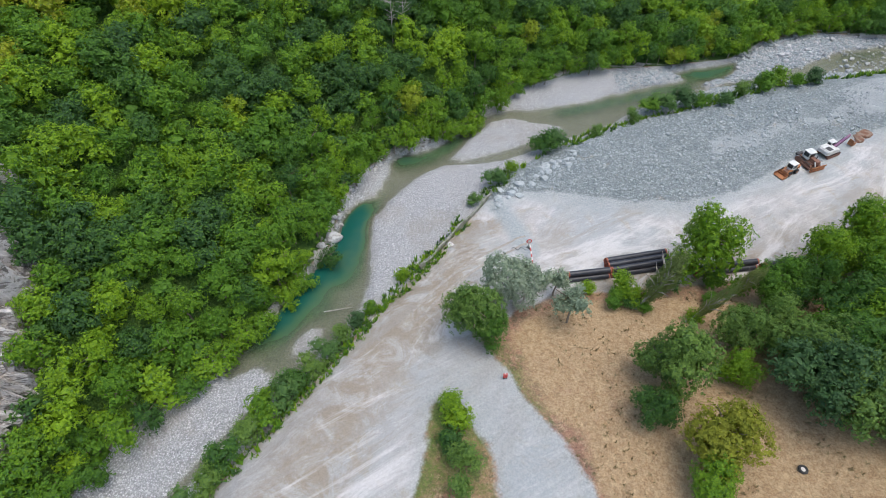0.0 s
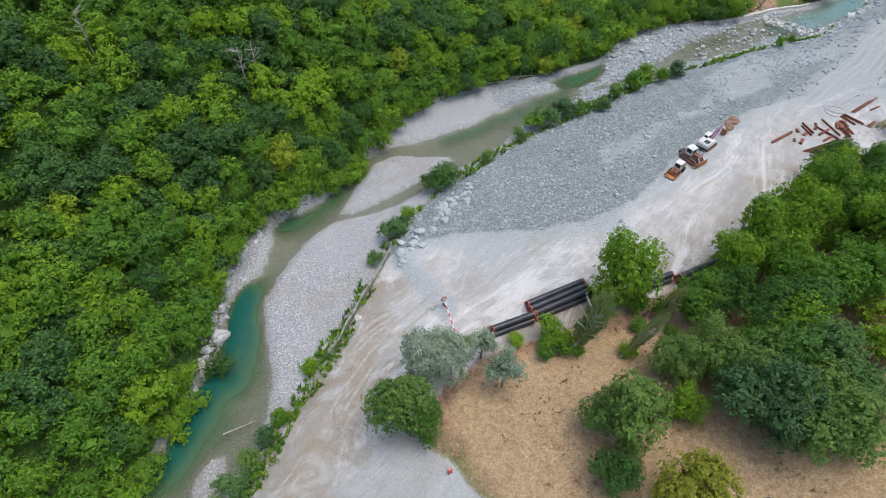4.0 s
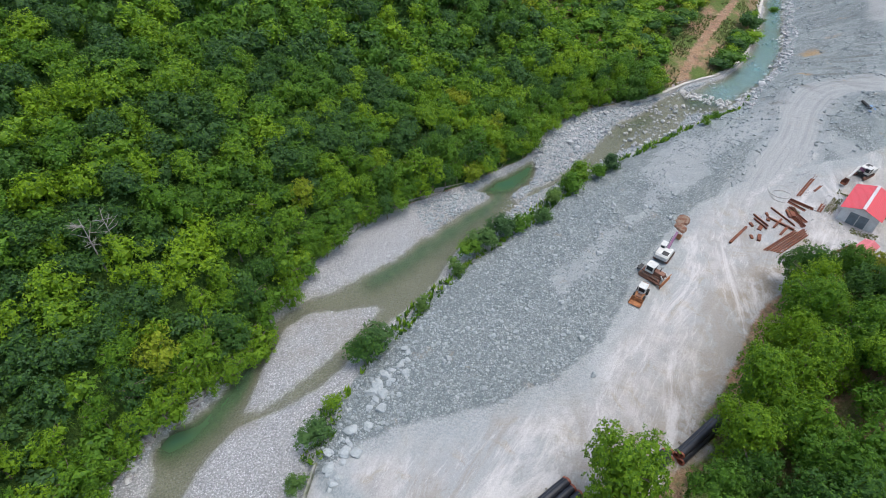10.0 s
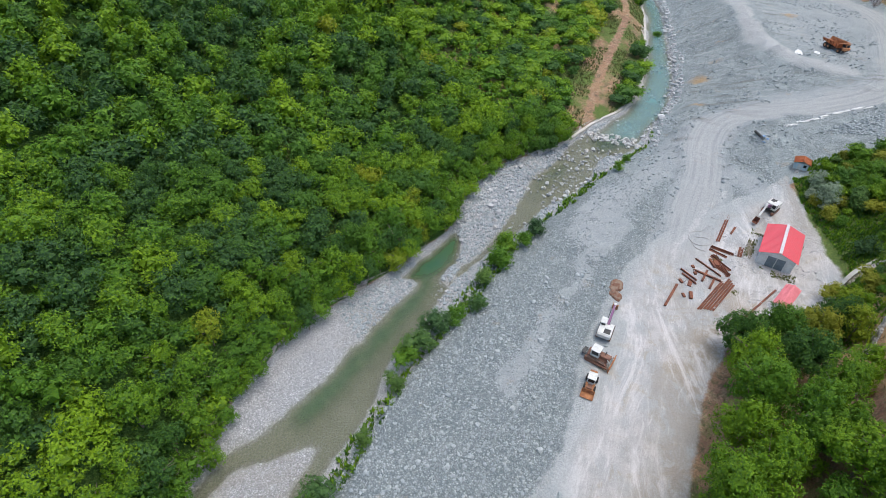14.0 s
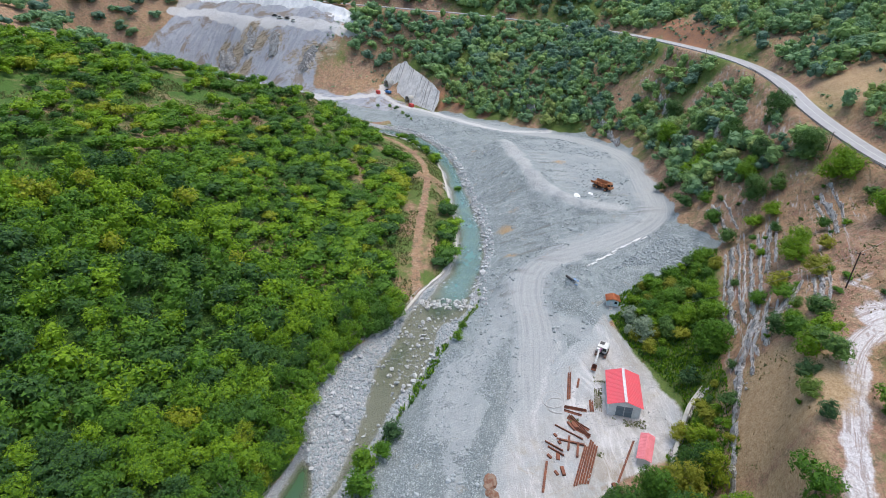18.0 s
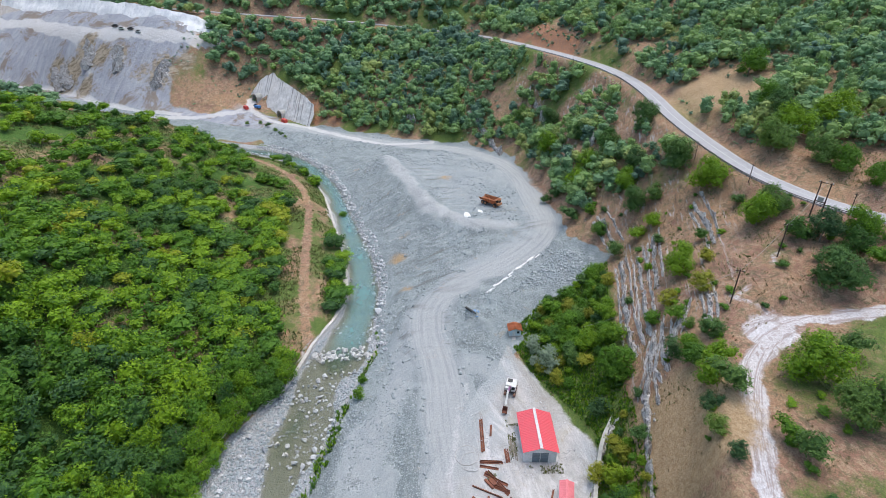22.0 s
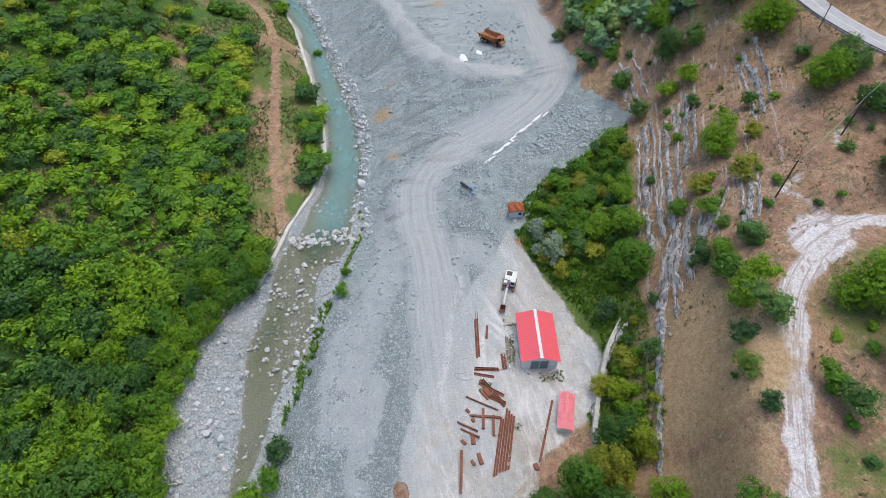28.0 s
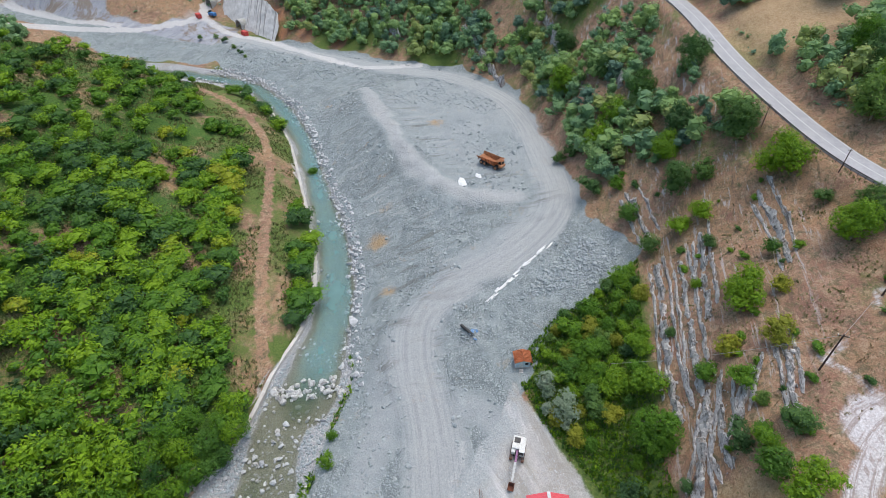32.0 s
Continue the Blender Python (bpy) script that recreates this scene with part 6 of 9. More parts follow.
stones_at("tipped_stones", cloud(7000, (176, 212, 78, 108), tip, 55), (0.12, 0.6), M_FILLSTONE, "fan of tipped grey broken rock", "stones", 56, few=2.5)
bar_ok = lambda x, y: (inside(x, y, BED) > 1.0) & (height(x, y) > WATER_Z + 0.12)
stones_at("river_pebbles", cloud(75000, (-56, 165, 10, 156), bar_ok, 57), (0.09, 0.26), M_PEBBLE, "pale rounded stones on the gravel bars", "pebbles", 58, 0.6)
stones_at("river_edge_stones", cloud(30000, (150, 300, 130, 285), lambda x, y: seg_dist(x, y, np.array(RIGHT_BANK))[0] < 2.6, 59), (0.18, 0.9), M_PEBBLE, "pale stones along the water's edge", "stones", 60, few=2.6)
stones_at("stream_stones", cloud(6000, (60, 165, 120, 156), lambda x, y: (inside(x, y, BED) > 1.0) & (height(x, y) < WATER_Z + 0.2) & (WAVES.fbm(x, y, 6.0, 3) > 0.08), 61), (0.12, 0.65), M_PEBBLE, "pale stones standing in the shallow stream", "stones", 62, 0.6, 0.1, 5.0)


stones_at("river_rocks", cloud(9000, (165, 300, 140, 290), lambda x, y: (inside(x, y, BED) > 1.0) & (WAVES.fbm(x, y, 7.0, 3) > 0.10), 65), (0.2, 1.0), M_PEBBLE, "pale rocks standing in the turquoise stream", "stones", 66, 0.9, -0.9)


stones_at("river_cobbles", cloud(42000, (45, 165, 105, 156), bar_ok, 67), (0.14, 0.55), M_FILLSTONE, "coarse grey cobbles along the upper gravel bars", "pebbles", 68, 0.7)


rubble = lambda x, y: (inside(x, y, [(100, 88), (108, 96), (124, 101), (140, 103), (150, 98), (148, 90), (138, 79), (128, 74), (118, 76), (110, 82), (100, 82)]) > 0) & (WAVES.fbm(x, y, 5.0, 3) > 0.06) & ~((np.abs((x - 130.6) * 0.94 + (y - 86.0) * 0.342) < 6.0) & (np.abs(-(x - 130.6) * 0.342 + (y - 86.0) * 0.94) < 4.0))
stones_at("yard_rubble", cloud(16000, (98, 152, 72, 104), rubble, 69), (0.05, 0.24), M_PEBBLE, "pale crushed rubble strewn round the sheds and steel", "stones", 70)


def boulder_mesh(seed, detail=2):
    r = random.Random(seed)
    bm = bmesh.new()
    bmesh.ops.create_icosphere(bm, subdivisions=detail, radius=1.0)
    off = Vector((r.uniform(0, 50), r.uniform(0, 50), r.uniform(0, 50)))
    cuts = [Vector((r.uniform(-1, 1), r.uniform(-1, 1), r.uniform(-0.4, 1))).normalized() for _ in range(11)]
    for v in bm.verts:
        for c in cuts:
            over = v.co.dot(c) - 0.56
            if over > 0:
                v.co -= c * over * 0.9
        v.co *= 1 + 0.16 * noise.noise(v.co * 1.7 + off)
    me = bpy.data.meshes.new("boulder")
    bm.to_mesh(me)
    bm.free()
    return me


M_BOULDER = stone_material("weathered pale rock", (0.36, 0.35, 0.34), (0.56, 0.55, 0.535), (0.27, 0.25, 0.225))
BOULDERS_PALE = [boulder_mesh(k) for k in range(5)]
BOULDERS_GREY = [boulder_mesh(k + 9) for k in range(4)]
for me_ in BOULDERS_PALE:
    me_.materials.append(M_BOULDER)
for me_ in BOULDERS_GREY:
    me_.materials.append(M_FILLSTONE)


def boulder(x, y, r, pale, label, group, z=None, flat=0.7):
    ob = new("boulder", pick(BOULDERS_PALE if pale else BOULDERS_GREY))
    zz = gz(x, y) if z is None else z
    ob.location, ob.rotation_euler, ob.scale = (x, y, zz + r * flat * 0.35), (0, 0, RS.uniform(0, 6.28)), (r, r * RS.uniform(0.65, 0.95), r * flat)
    return tagged(ob, label, "boulder", group)


for x, y, r in [(-21.8, 70.2, 2.3), (-21.4, 75.9, 1.5), (-20.6, 81.2, 1.7), (-24.0, 65.6, 1.5), (-19.8, 83.6, 1.1), (-21.8, 78.3, 1.2), (-23.4, 68.0, 1.3), (-19.0, 86.5, 1.0), (-22.5, 73.3, 1.0)]:
    boulder(x, y, r, True, "large pale angular boulder at the pool's edge", "boulders at the pool", max(gz(x, y), -2.4))
for k in range(70):
    t = RS.rand()
    x, y = np.interp(t, [0, 0.25, 0.5, 0.75, 1], [-26.6, -22.4, -21.2, -18.4, -12.0]) + RS.normal(0, 0.7), np.interp(t, [0, 0.25, 0.5, 0.75, 1], [60, 68, 78, 88, 96]) + RS.normal(0, 0.8)
    boulder(x, y, RS.uniform(0.3, 0.95), True, "pale grey rock in the strip under the bank trees", "rocks under the bank trees", max(gz(x, y), -2.4))
for k in range(84):
    t = k / 83.0
    x, y = 143.0 + 8.0 * t + RS.normal(0, 1.5), 150.5 - 16.0 * t + RS.normal(0, 1.1)
    boulder(x, y, RS.uniform(0.35, 1.0) + 0.5 * (RS.rand() < 0.2), True, "pale boulder in the stone weir across the river", "boulders of the weir", -2.45)
for k in range(34):
    x, y = RS.uniform(116, 146), 141 + RS.normal(0, 3.6)
    boulder(x, y, RS.uniform(0.2, 0.6), True, "pale boulder standing in shallow water", "boulders in the stream", -2.5)
for k in range(40):
    t = RS.rand()
    x, y = 8 + 20 * t + RS.normal(0, 1.2), 79 + 17.0 * t + RS.normal(0, 1.0) - 2.0
    boulder(x, y, RS.uniform(0.4, 1.35), False, "blue-grey blasted boulder along the bank", "boulders along the bank", flat=0.48)
for k in range(40):
    x, y = 30 + 70 * RS.rand(), 0
    y = np.interp(x, [30, 60, 84, 100], [86, 92, 103, 108]) + RS.normal(0, 5)
    boulder(x, y, RS.uniform(0.45, 0.85), False, "blue-grey boulder in the stone field", "boulders in the stone field")
spread = thing("stone_spread", Matrix.Translation((30, 90, gz(30, 90))), "loose blue-grey blasted stones spread over the bank", "stones")
for k in range(260):
    x, y = RS.uniform(10, 75), RS.uniform(80, 112)
    if inside(np.array([x]), np.array([y]), FILL)[0] > 1.5:
        ob = new("stone", pick(BOULDERS_GREY))
        r_ = RS.uniform(0.24, 0.5)
        ob.parent, ob.location, ob.rotation_euler, ob.scale = spread, (x - 30, y - 90, gz(x, y) - gz(30, 90) + 0.2 * r_), (0, 0, RS.uniform(0, 6.28)), (r_, r_ * RS.uniform(0.6, 0.95), r_ * 0.65)
boulder(0.8, 67.6, 0.9, True, "white squared boulder beside the old wall", "boulders along the bank")


# ---- rock ledges ----
def ledge(name, pts, tall, thick, seed, label, group, mat=None, rough=1.0):
    """A long broken rib of bedded rock standing out of the slope."""
    r = random.Random(seed)
    c = curve(pts, 2)[:, :2]
    d = np.concatenate([[0], np.cumsum(np.hypot(*np.diff(c, axis=0).T))])
    n = max(6, int(d[-1] / 0.4))
    u = np.linspace(0, d[-1], n)
    x, y = np.interp(u, d, c[:, 0]), np.interp(u, d, c[:, 1])
    z = height(x, y)
    tx, ty = np.gradient(x), np.gradient(y)
    l = np.hypot(tx, ty)
    nx, ny = -ty / l, tx / l
    prof = [(-1.0, -0.6), (-0.75, 0.35), (-0.35, 0.9), (0.1, 1.0), (0.45, 0.55), (0.6, 0.5), (0.95, 0.1), (1.2, -0.6)]
    V, F = [], []
    for i in range(n):
        e = min(1.0, i / 3.0, (n - 1 - i) / 3.0)
        k = (0.25 + 0.75 * e) * (0.75 + 1.5 * noise.noise(Vector((u[i] * 0.42, seed * 7.3, 0))) + r.uniform(-0.2, 0.2))
        for j, (a, b) in enumerate(prof):
            w = noise.noise(Vector((u[i] * 0.8, j * 1.9, seed * 3.1)))
            g = noise.noise(Vector((u[i] * 0.22, j * 0.9, seed * 5.1)))
            o = thick * (a * (0.75 + 0.5 * abs(g) * 2) + 0.5 * w + rough * 1.1 * noise.noise(Vector((u[i] * 0.2, 0.0, seed * 2.7))) + rough * r.uniform(-0.34, 0.34)) * (0.6 + 0.4 * e)
            V.append((x[i] + nx[i] * o, y[i] + ny[i] * o, z[i] + tall * (k * b if b > 0 else b) * (1 + 0.5 * w) + rough * r.uniform(-0.26, 0.26) * tall))
    m = len(prof)
    for i in range(n - 1):
        for j in range(m - 1):
            F.append((i * m + j, (i + 1) * m + j, (i + 1) * m + j + 1, i * m + j + 1))
    return tagged(new(name, mesh_from(name, V, F, mat or M_CLIFF)), label, "rock", group)


RIBS = [[(195.2, 73.9), (180.9, 72.0), (171.5, 70.8), (160.5, 69.1), (153.5, 67.1)], [(201, 66), (186.7, 65.3), (174.8, 64.2)], [(175.8, 66.9), (164.4, 66.0), (157.9, 64.4)], [(158.7, 63.7), (150.2, 64.0), (141.8, 64.9), (133, 63.6)],
        [(160.2, 58.7), (155.2, 59.6), (149.2, 60.5)], [(207, 56.5), (197.1, 53.1), (184.9, 51.9)], [(166, 54.5), (158.8, 53.8), (152.0, 53.8)], [(219, 83.6), (210.2, 78.7), (204, 75.0)], [(193.4, 69.2), (183.9, 68.3), (176, 67.2)], [(156.7, 62.3), (149.2, 62.2), (143, 61.0)]]
for k, p in enumerate(RIBS):
    ledge("rock_ledge", p, 1.7 if k in (1, 3) else 1.3, 0.75 if k in (0, 3) else 0.55, k + 1, "pale grey blade of tilted bedded rock standing out of brown soil", "rock ribs on the slope", rough=0.45)
    for j, (dx, dy, tall) in enumerate([(3.0, -1.3, 0.9), (-2.0, 1.1, 0.7)]):
        cut_off = p[:-1] if len(p) > 3 and j else p
        ledge("rock_ledge", [(x + dx, y + dy) for x, y in cut_off], tall, 0.36, k * 2 + j + 31, "thin low blade of bedded rock beside the larger rib", "rock ribs on the slope", rough=0.45)
ledge("rock_ledge", [(136, 64.2), (132, 63.8), (126, 63.2), (118, 62.0), (110, 60.6)], 1.5, 0.6, 29, "pale grey blade of tilted bedded rock standing out of brown soil", "rock ribs on the slope", rough=0.45)
for k, p in enumerate([[(334, 133), (320, 124.5), (304, 117.5), (288, 111.5)], [(282, 98.5), (272, 94.5), (261, 90.5)], [(340, 169), (328, 157), (315, 147), (300, 138)], [(352, 217), (345, 209), (338, 201)]]):
    ledge("rock_ledge", p, 2.8, 1.0, k + 61, "tilted pale rock slab on the far slope", "rock slabs on the far slope")
rib_pts = np.concatenate([curve(p, 2)[:, :2] for p in RIBS])
stones_at("rib_rubble", cloud(1800, (130, 222, 50, 86), lambda x, y: np.min(np.hypot(x[:, None] - rib_pts[:, 0], y[:, None] - rib_pts[:, 1]), axis=1) < 1.0, 63), (0.15, 0.8), M_CLIFF, "broken grey rock along the ribs of the slope", "stones", 64, 1.0, 0.1)
ledge("rock_ledge", [(140, 68), (136.8, 70.2), (131.2, 71.2), (123.8, 72.0), (118.2, 71.6), (109, 68.5)], 1.1, 0.7, 71, "pale curved rock rim above the sheds", "rock ribs on the slope")
for k, p in enumerate(CLIFFS):
    ledge("cliff", p, 4.2, 3.4, k + 81, "pale bedded cliff between the trees", "cliffs on the wooded slope")


for k, p in enumerate([[(-9, 97.6), (-6.6, 99.0), (-3.6, 101.2)], [(-2.6, 101.8), (0.2, 103.6), (3.6, 106.4)]]):
    ledge("eroded_bank", p, 1.5, 0.8, k + 91, "pale and reddish eroded bank under the trees", "eroded banks of the river")


# ---- tufts along the bank and over the dry ground ----
def tufts(name, P, size, mat, label, category, seed):
    """Grass and weed tufts: fans of upright blades joined into one mesh."""
    r = np.random.RandomState(seed)
    n, k = len(P), 5
    z = height(P[:, 0], P[:, 1])
    s = r.uniform(*size, n)
    a = r.uniform(0, 6.28, (n, k))
    out = r.uniform(0.2, 0.9, (n, k)) * s[:, None]
    up = r.uniform(0.5, 1.1, (n, k)) * s[:, None]
    ca, sa = np.cos(a), np.sin(a)
    w = 0.22 * s[:, None]
    base = np.stack([P[:, :1] + ca * 0.1, P[:, 1:] + sa * 0.1, np.repeat(z[:, None], k, 1)], -1)
    side = np.stack([-sa * w, ca * w, 0 * w * ca], -1)
    tip = np.stack([P[:, :1] + ca * out, P[:, 1:] + sa * out, z[:, None] + up], -1)
    V = np.stack([base - side, base + side, tip], 2).reshape(-1, 3)
    me_ = mesh_from(name, V, np.arange(len(V)).reshape(-1, 3), mat)
    at_ = me_.attributes.new("tint", "FLOAT", "POINT")
    at_.data.foreach_set("value", np.repeat(r.rand(n) * 0.9, k * 3).astype(np.float32))
    return tagged(new(name, me_), label, category, kind="stuff")


bank_line = np.array(RIGHT_BANK[3:24])
tufts("bank_grass", cloud(60000, (-36, 160, 10, 142), lambda x, y: (seg_dist(x, y, bank_line)[0] < 1.7 + WAVES.fbm(x, y, 9.0, 2) * 3.0 - 0.012 * np.maximum(x - 40, 0)) & (WAVES.fbm(x, y, 7.0, 2) > -0.16), 91), (0.4, 1.2), M_FOREST, "strip of green grass and weeds along the bank", "grass", 92)
M_STRAW = foliage("straw", (0.20, 0.15, 0.08), (0.30, 0.24, 0.13), (0.40, 0.33, 0.19), (0.45, 0.38, 0.24), True)
dry_ok = lambda x, y: (inside(x, y, PALE) < -0.5) & (inside(x, y, BED) < -4) & (inside(x, y, FILL) < -1) & (seg_dist(x, y, curve(ROAD))[0] > 4) & (seg_dist(x, y, curve(WHITE))[0] > 3) & (WAVES.fbm(x, y, 6.0, 3) > -0.02)
tufts("dry_grass", cloud(13000, (-4, 225, 10, 92), dry_ok, 93), (0.18, 0.5), M_STRAW, "dry straw-coloured grass tufts on brown soil", "grass", 94)
tufts("slope_weeds", cloud(20000, (60, 225, 0, 100), lambda x, y: dry_ok(x, y) & ((WAVES.fbm(x, y, 16.0, 3) > 0.06) | (inside(x, y, SHELF) > 0)), 95), (0.2, 0.55), M_WEED, "low green weeds on the dry slope", "weeds", 96)
yard_grass = lambda x, y: (((np.abs((x - 130.6) * 0.94 + (y - 86.0) * 0.342) < 7.4) & (np.abs(-(x - 130.6) * 0.342 + (y - 86.0) * 0.94) < 5.4)) & ~((np.abs((x - 130.6) * 0.94 + (y - 86.0) * 0.342) < 5.5) & (np.abs(-(x - 130.6) * 0.342 + (y - 86.0) * 0.94) < 3.6)) & (WAVES.fbm(x, y, 4.0, 2) > -0.05)) | (np.hypot(x - 119.5, y - 92.5) < 1.2) | (np.hypot(x - 113.5, y - 84.5) < 0.8)
tufts("shelf_weeds", cloud(30000, (100, 204, 60, 102), lambda x, y: (inside(x, y, SHELF) > -0.5) & (np.hypot(x - 163, y - 98) > 2.5), 101), (0.3, 0.9), M_FOREST, "rank green weeds and brambles covering the shelf", "weeds", 102)
tufts("yard_weeds", cloud(9000, (110, 142, 76, 96), yard_grass, 99), (0.16, 0.45), M_WEED, "green weeds along the workshop walls", "weeds", 100)
tufts("spur_weeds", cloud(80000, (50, 285, 140, 330), lambda x, y: (inside(x, y, HILL_LEFT) > 0.5) & (WAVES.fbm(x, y, 8.0, 3) > 0.0) & (seg_dist(x, y, curve(TRACK))[0] > 1.5), 97), (0.3, 0.9), M_WEED, "green and dry weeds over the spur", "weeds", 98)


# ---- yard, machines and buildings ----
M_PIPE = plain("black coated steel", (0.020, 0.022, 0.032), 0.42, second=(0.035, 0.038, 0.05), scale=0.8)
M_PIPE_END = plain("red oxide pipe end", (0.42, 0.12, 0.07), 0.7, second=(0.25, 0.09, 0.06), scale=2.0)
M_RUST = plain("rusted steel", (0.24, 0.085, 0.045), 0.85, second=(0.13, 0.05, 0.035), scale=1.2, bump=0.01)
M_RUST2 = plain("orange rusted steel", (0.46, 0.20, 0.085), 0.85, second=(0.27, 0.11, 0.05), scale=1.0, bump=0.01)
M_WHITE = plain("weathered white paint", (0.72, 0.72, 0.70), 0.55, second=(0.58, 0.57, 0.54), scale=1.5)
M_WALLW = plain("white plaster", (0.78, 0.80, 0.80), 0.85, second=(0.66, 0.67, 0.66), scale=0.7)
M_DARK = plain("dark steel", (0.035, 0.034, 0.036), 0.6, second=(0.07, 0.065, 0.06), scale=2.0)
M_GLASS = plain("dark cab glass", (0.02, 0.025, 0.03), 0.12)
M_PURPLE = plain("faded purple paint", (0.26, 0.11, 0.24), 0.6, second=(0.32, 0.17, 0.26), scale=1.5)
M_REDROOF = plain("red painted sheet roof", (0.70, 0.085, 0.110), 0.5, second=(0.62, 0.10, 0.12), scale=0.6, amount=0.6)
M_PINKROOF = plain("faded pink-red sheet roof", (0.70, 0.20, 0.23), 0.55, second=(0.62, 0.16, 0.18), scale=0.6)
M_RIDGE = plain("pale ridge sheet", (0.66, 0.64, 0.66), 0.5)
M_DOOR = plain("blue-grey sheet door", (0.20, 0.25, 0.29), 0.5, second=(0.16, 0.2, 0.23), scale=0.8)
M_TILE = plain("orange clay tile", (0.74, 0.27, 0.12), 0.8, second=(0.60, 0.20, 0.09), scale=2.0)
M_BLUEWALL = plain("pale blue plaster", (0.55, 0.68, 0.74), 0.85, second=(0.55, 0.6, 0.6), scale=1.0)
M_CONC = plain("old grey concrete", (0.46, 0.45, 0.42), 0.9, second=(0.34, 0.33, 0.30), scale=0.5, bump=0.02, local=False)
M_CONCPALE = plain("pale stained concrete", (0.60, 0.57, 0.53), 0.9, second=(0.46, 0.43, 0.39), scale=0.35, bump=0.02, local=False)
M_LIME = plain("white lime", (0.80, 0.80, 0.79), 0.95, second=(0.65, 0.66, 0.66), scale=0.8, local=False)
M_POLE = plain("dark creosoted wood", (0.055, 0.035, 0.028), 0.85, second=(0.09, 0.06, 0.045), scale=2.0)
M_WOOD = plain("grey weathered planks", (0.30, 0.26, 0.21), 0.9, second=(0.2, 0.17, 0.14), scale=1.0)
M_RED = plain("red paint", (0.62, 0.06, 0.05), 0.5, second=(0.5, 0.06, 0.05), scale=2.0)
M_BLUE = plain("blue paint", (0.05, 0.22, 0.50), 0.5, second=(0.05, 0.17, 0.4), scale=2.0)
M_TYRE = plain("black rubber", (0.022, 0.022, 0.023), 0.8, second=(0.05, 0.048, 0.045), scale=3.0)
M_WIRE = plain("grey wire", (0.50, 0.48, 0.46), 0.6)
M_BROWNPAINT = plain("rust-brown machine paint", (0.26, 0.13, 0.085), 0.7, second=(0.17, 0.08, 0.055), scale=1.0)


def facing(x0, y0, x1, y1):
    return math.degrees(math.atan2(y1 - y0, x1 - x0))


def simple(name, mat, parent, build, label=""):
    bm = bmesh.new()
    build(bm)
    return part(name, bm, mat, parent, label)


def boxes(name, mat, parent, items, label="", bevel=0.02):
    """One part out of one or several touching blocks: centre, size."""
    bm = bmesh.new()
    for c, s in items:
        box(bm, c, s, bevel=bevel)
    return part(name, bm, mat, parent, label)


# steel pipes in stacks
def pipe_mesh(length, r):
    bm = bmesh.new()
    n = 24
    for r0, flip in ((r, 1), (r - 0.03, -1)):
        ring = [[bm.verts.new((x, math.cos(a) * r0, math.sin(a) * r0)) for a in (2 * math.pi * k / n for k in range(n))] for x in (-length / 2, length / 2)]
        for k in range(n):
            q = [ring[0][k], ring[1][k], ring[1][(k + 1) % n], ring[0][(k + 1) % n]]
            bm.faces.new(q if flip < 0 else q[::-1])
    return bm


def cuff_mesh(length, r, side):
    bm = bmesh.new()
    n = 24
    x = side * length / 2
    rows = [(x - side * 0.30, r + 0.006), (x, r + 0.006), (x + side * 0.004, r - 0.045), (x - side * 0.5, r - 0.046)]
    rings = [[bm.verts.new((xx, math.cos(2 * math.pi * k / n) * rr, math.sin(2 * math.pi * k / n) * rr)) for k in range(n)] for xx, rr in rows]
    for a, b in zip(rings[:-1], rings[1:]):
        for k in range(n):
            bm.faces.new((a[k], b[k], b[(k + 1) % n], a[(k + 1) % n]))
    return bm


def steel_pipe(x, y, z, rz, length=11.4, r=0.52):
    ob = thing("steel_pipe", pose(x, y, z, 0, 0, rz), "long black coated steel pipe with red-brown ends, lying in a stack", "pipe", "pipes stacked by the yard")
    part("shell", pipe_mesh(length, r), M_PIPE, ob, smoothed=True)
    for side in (-1, 1):
        part("end_rim", cuff_mesh(length, r, side), M_PIPE_END, ob, "red-brown bare pipe end", smoothed=True)
    return ob


PIPE = steel_pipe(0, 0, -300, 0)
pipes = []
for cx, cy, rz, rows in ((34.2, 61.6, 11.0, (4, 3)), (24.6, 58.6, 8.0, (2, 1)), (49.0, 60.3, 8.0, (2, 1)), (60.8, 61.0, 11.0, (2, 1))):
    rr = radians(rz)
    nx, ny = math.sin(rr), -math.cos(rr)
    base = gz(cx, cy) + 0.62
    for lvl, n in enumerate(rows):
        for k in range(n):
            o = (k - (n - 1) / 2) * 1.06
            pipes.append((cx + nx * o + RS.uniform(-0.25, 0.25) * math.cos(rr), cy + ny * o, base + lvl * 0.92, rz))
for p in pipes[1:]:
    short = 0.66 if p[0] < 28 else 1.0
    copy_thing(PIPE, pose(p[0], p[1], p[2], 0, 0, p[3]) @ Matrix.Diagonal((short, 1, 1, 1)))
PIPE.matrix_world = pose(pipes[0][0], pipes[0][1], pipes[0][2], 0, 0, pipes[0][3])
for cx, cy, rz, w in ((34.2, 61.6, 11.0, 5.0), (24.6, 58.6, 8.0, 3.2), (49.0, 60.3, 8.0, 3.2), (60.8, 61.0, 11.0, 3.2)):
    for s in (-3.0, 0.0, 3.0):
        a = radians(rz)
        ob = thing("timber_bearer", pose(cx + s * math.cos(a), cy + s * math.sin(a), gz(cx, cy), 0, 0, rz), "thick timber bearer under the stacked pipes", "timber", "bearers under the pipes")
        boxes("bearer", M_WOOD, ob, [((0, 0, 0.02), (0.25, w, 0.2))])


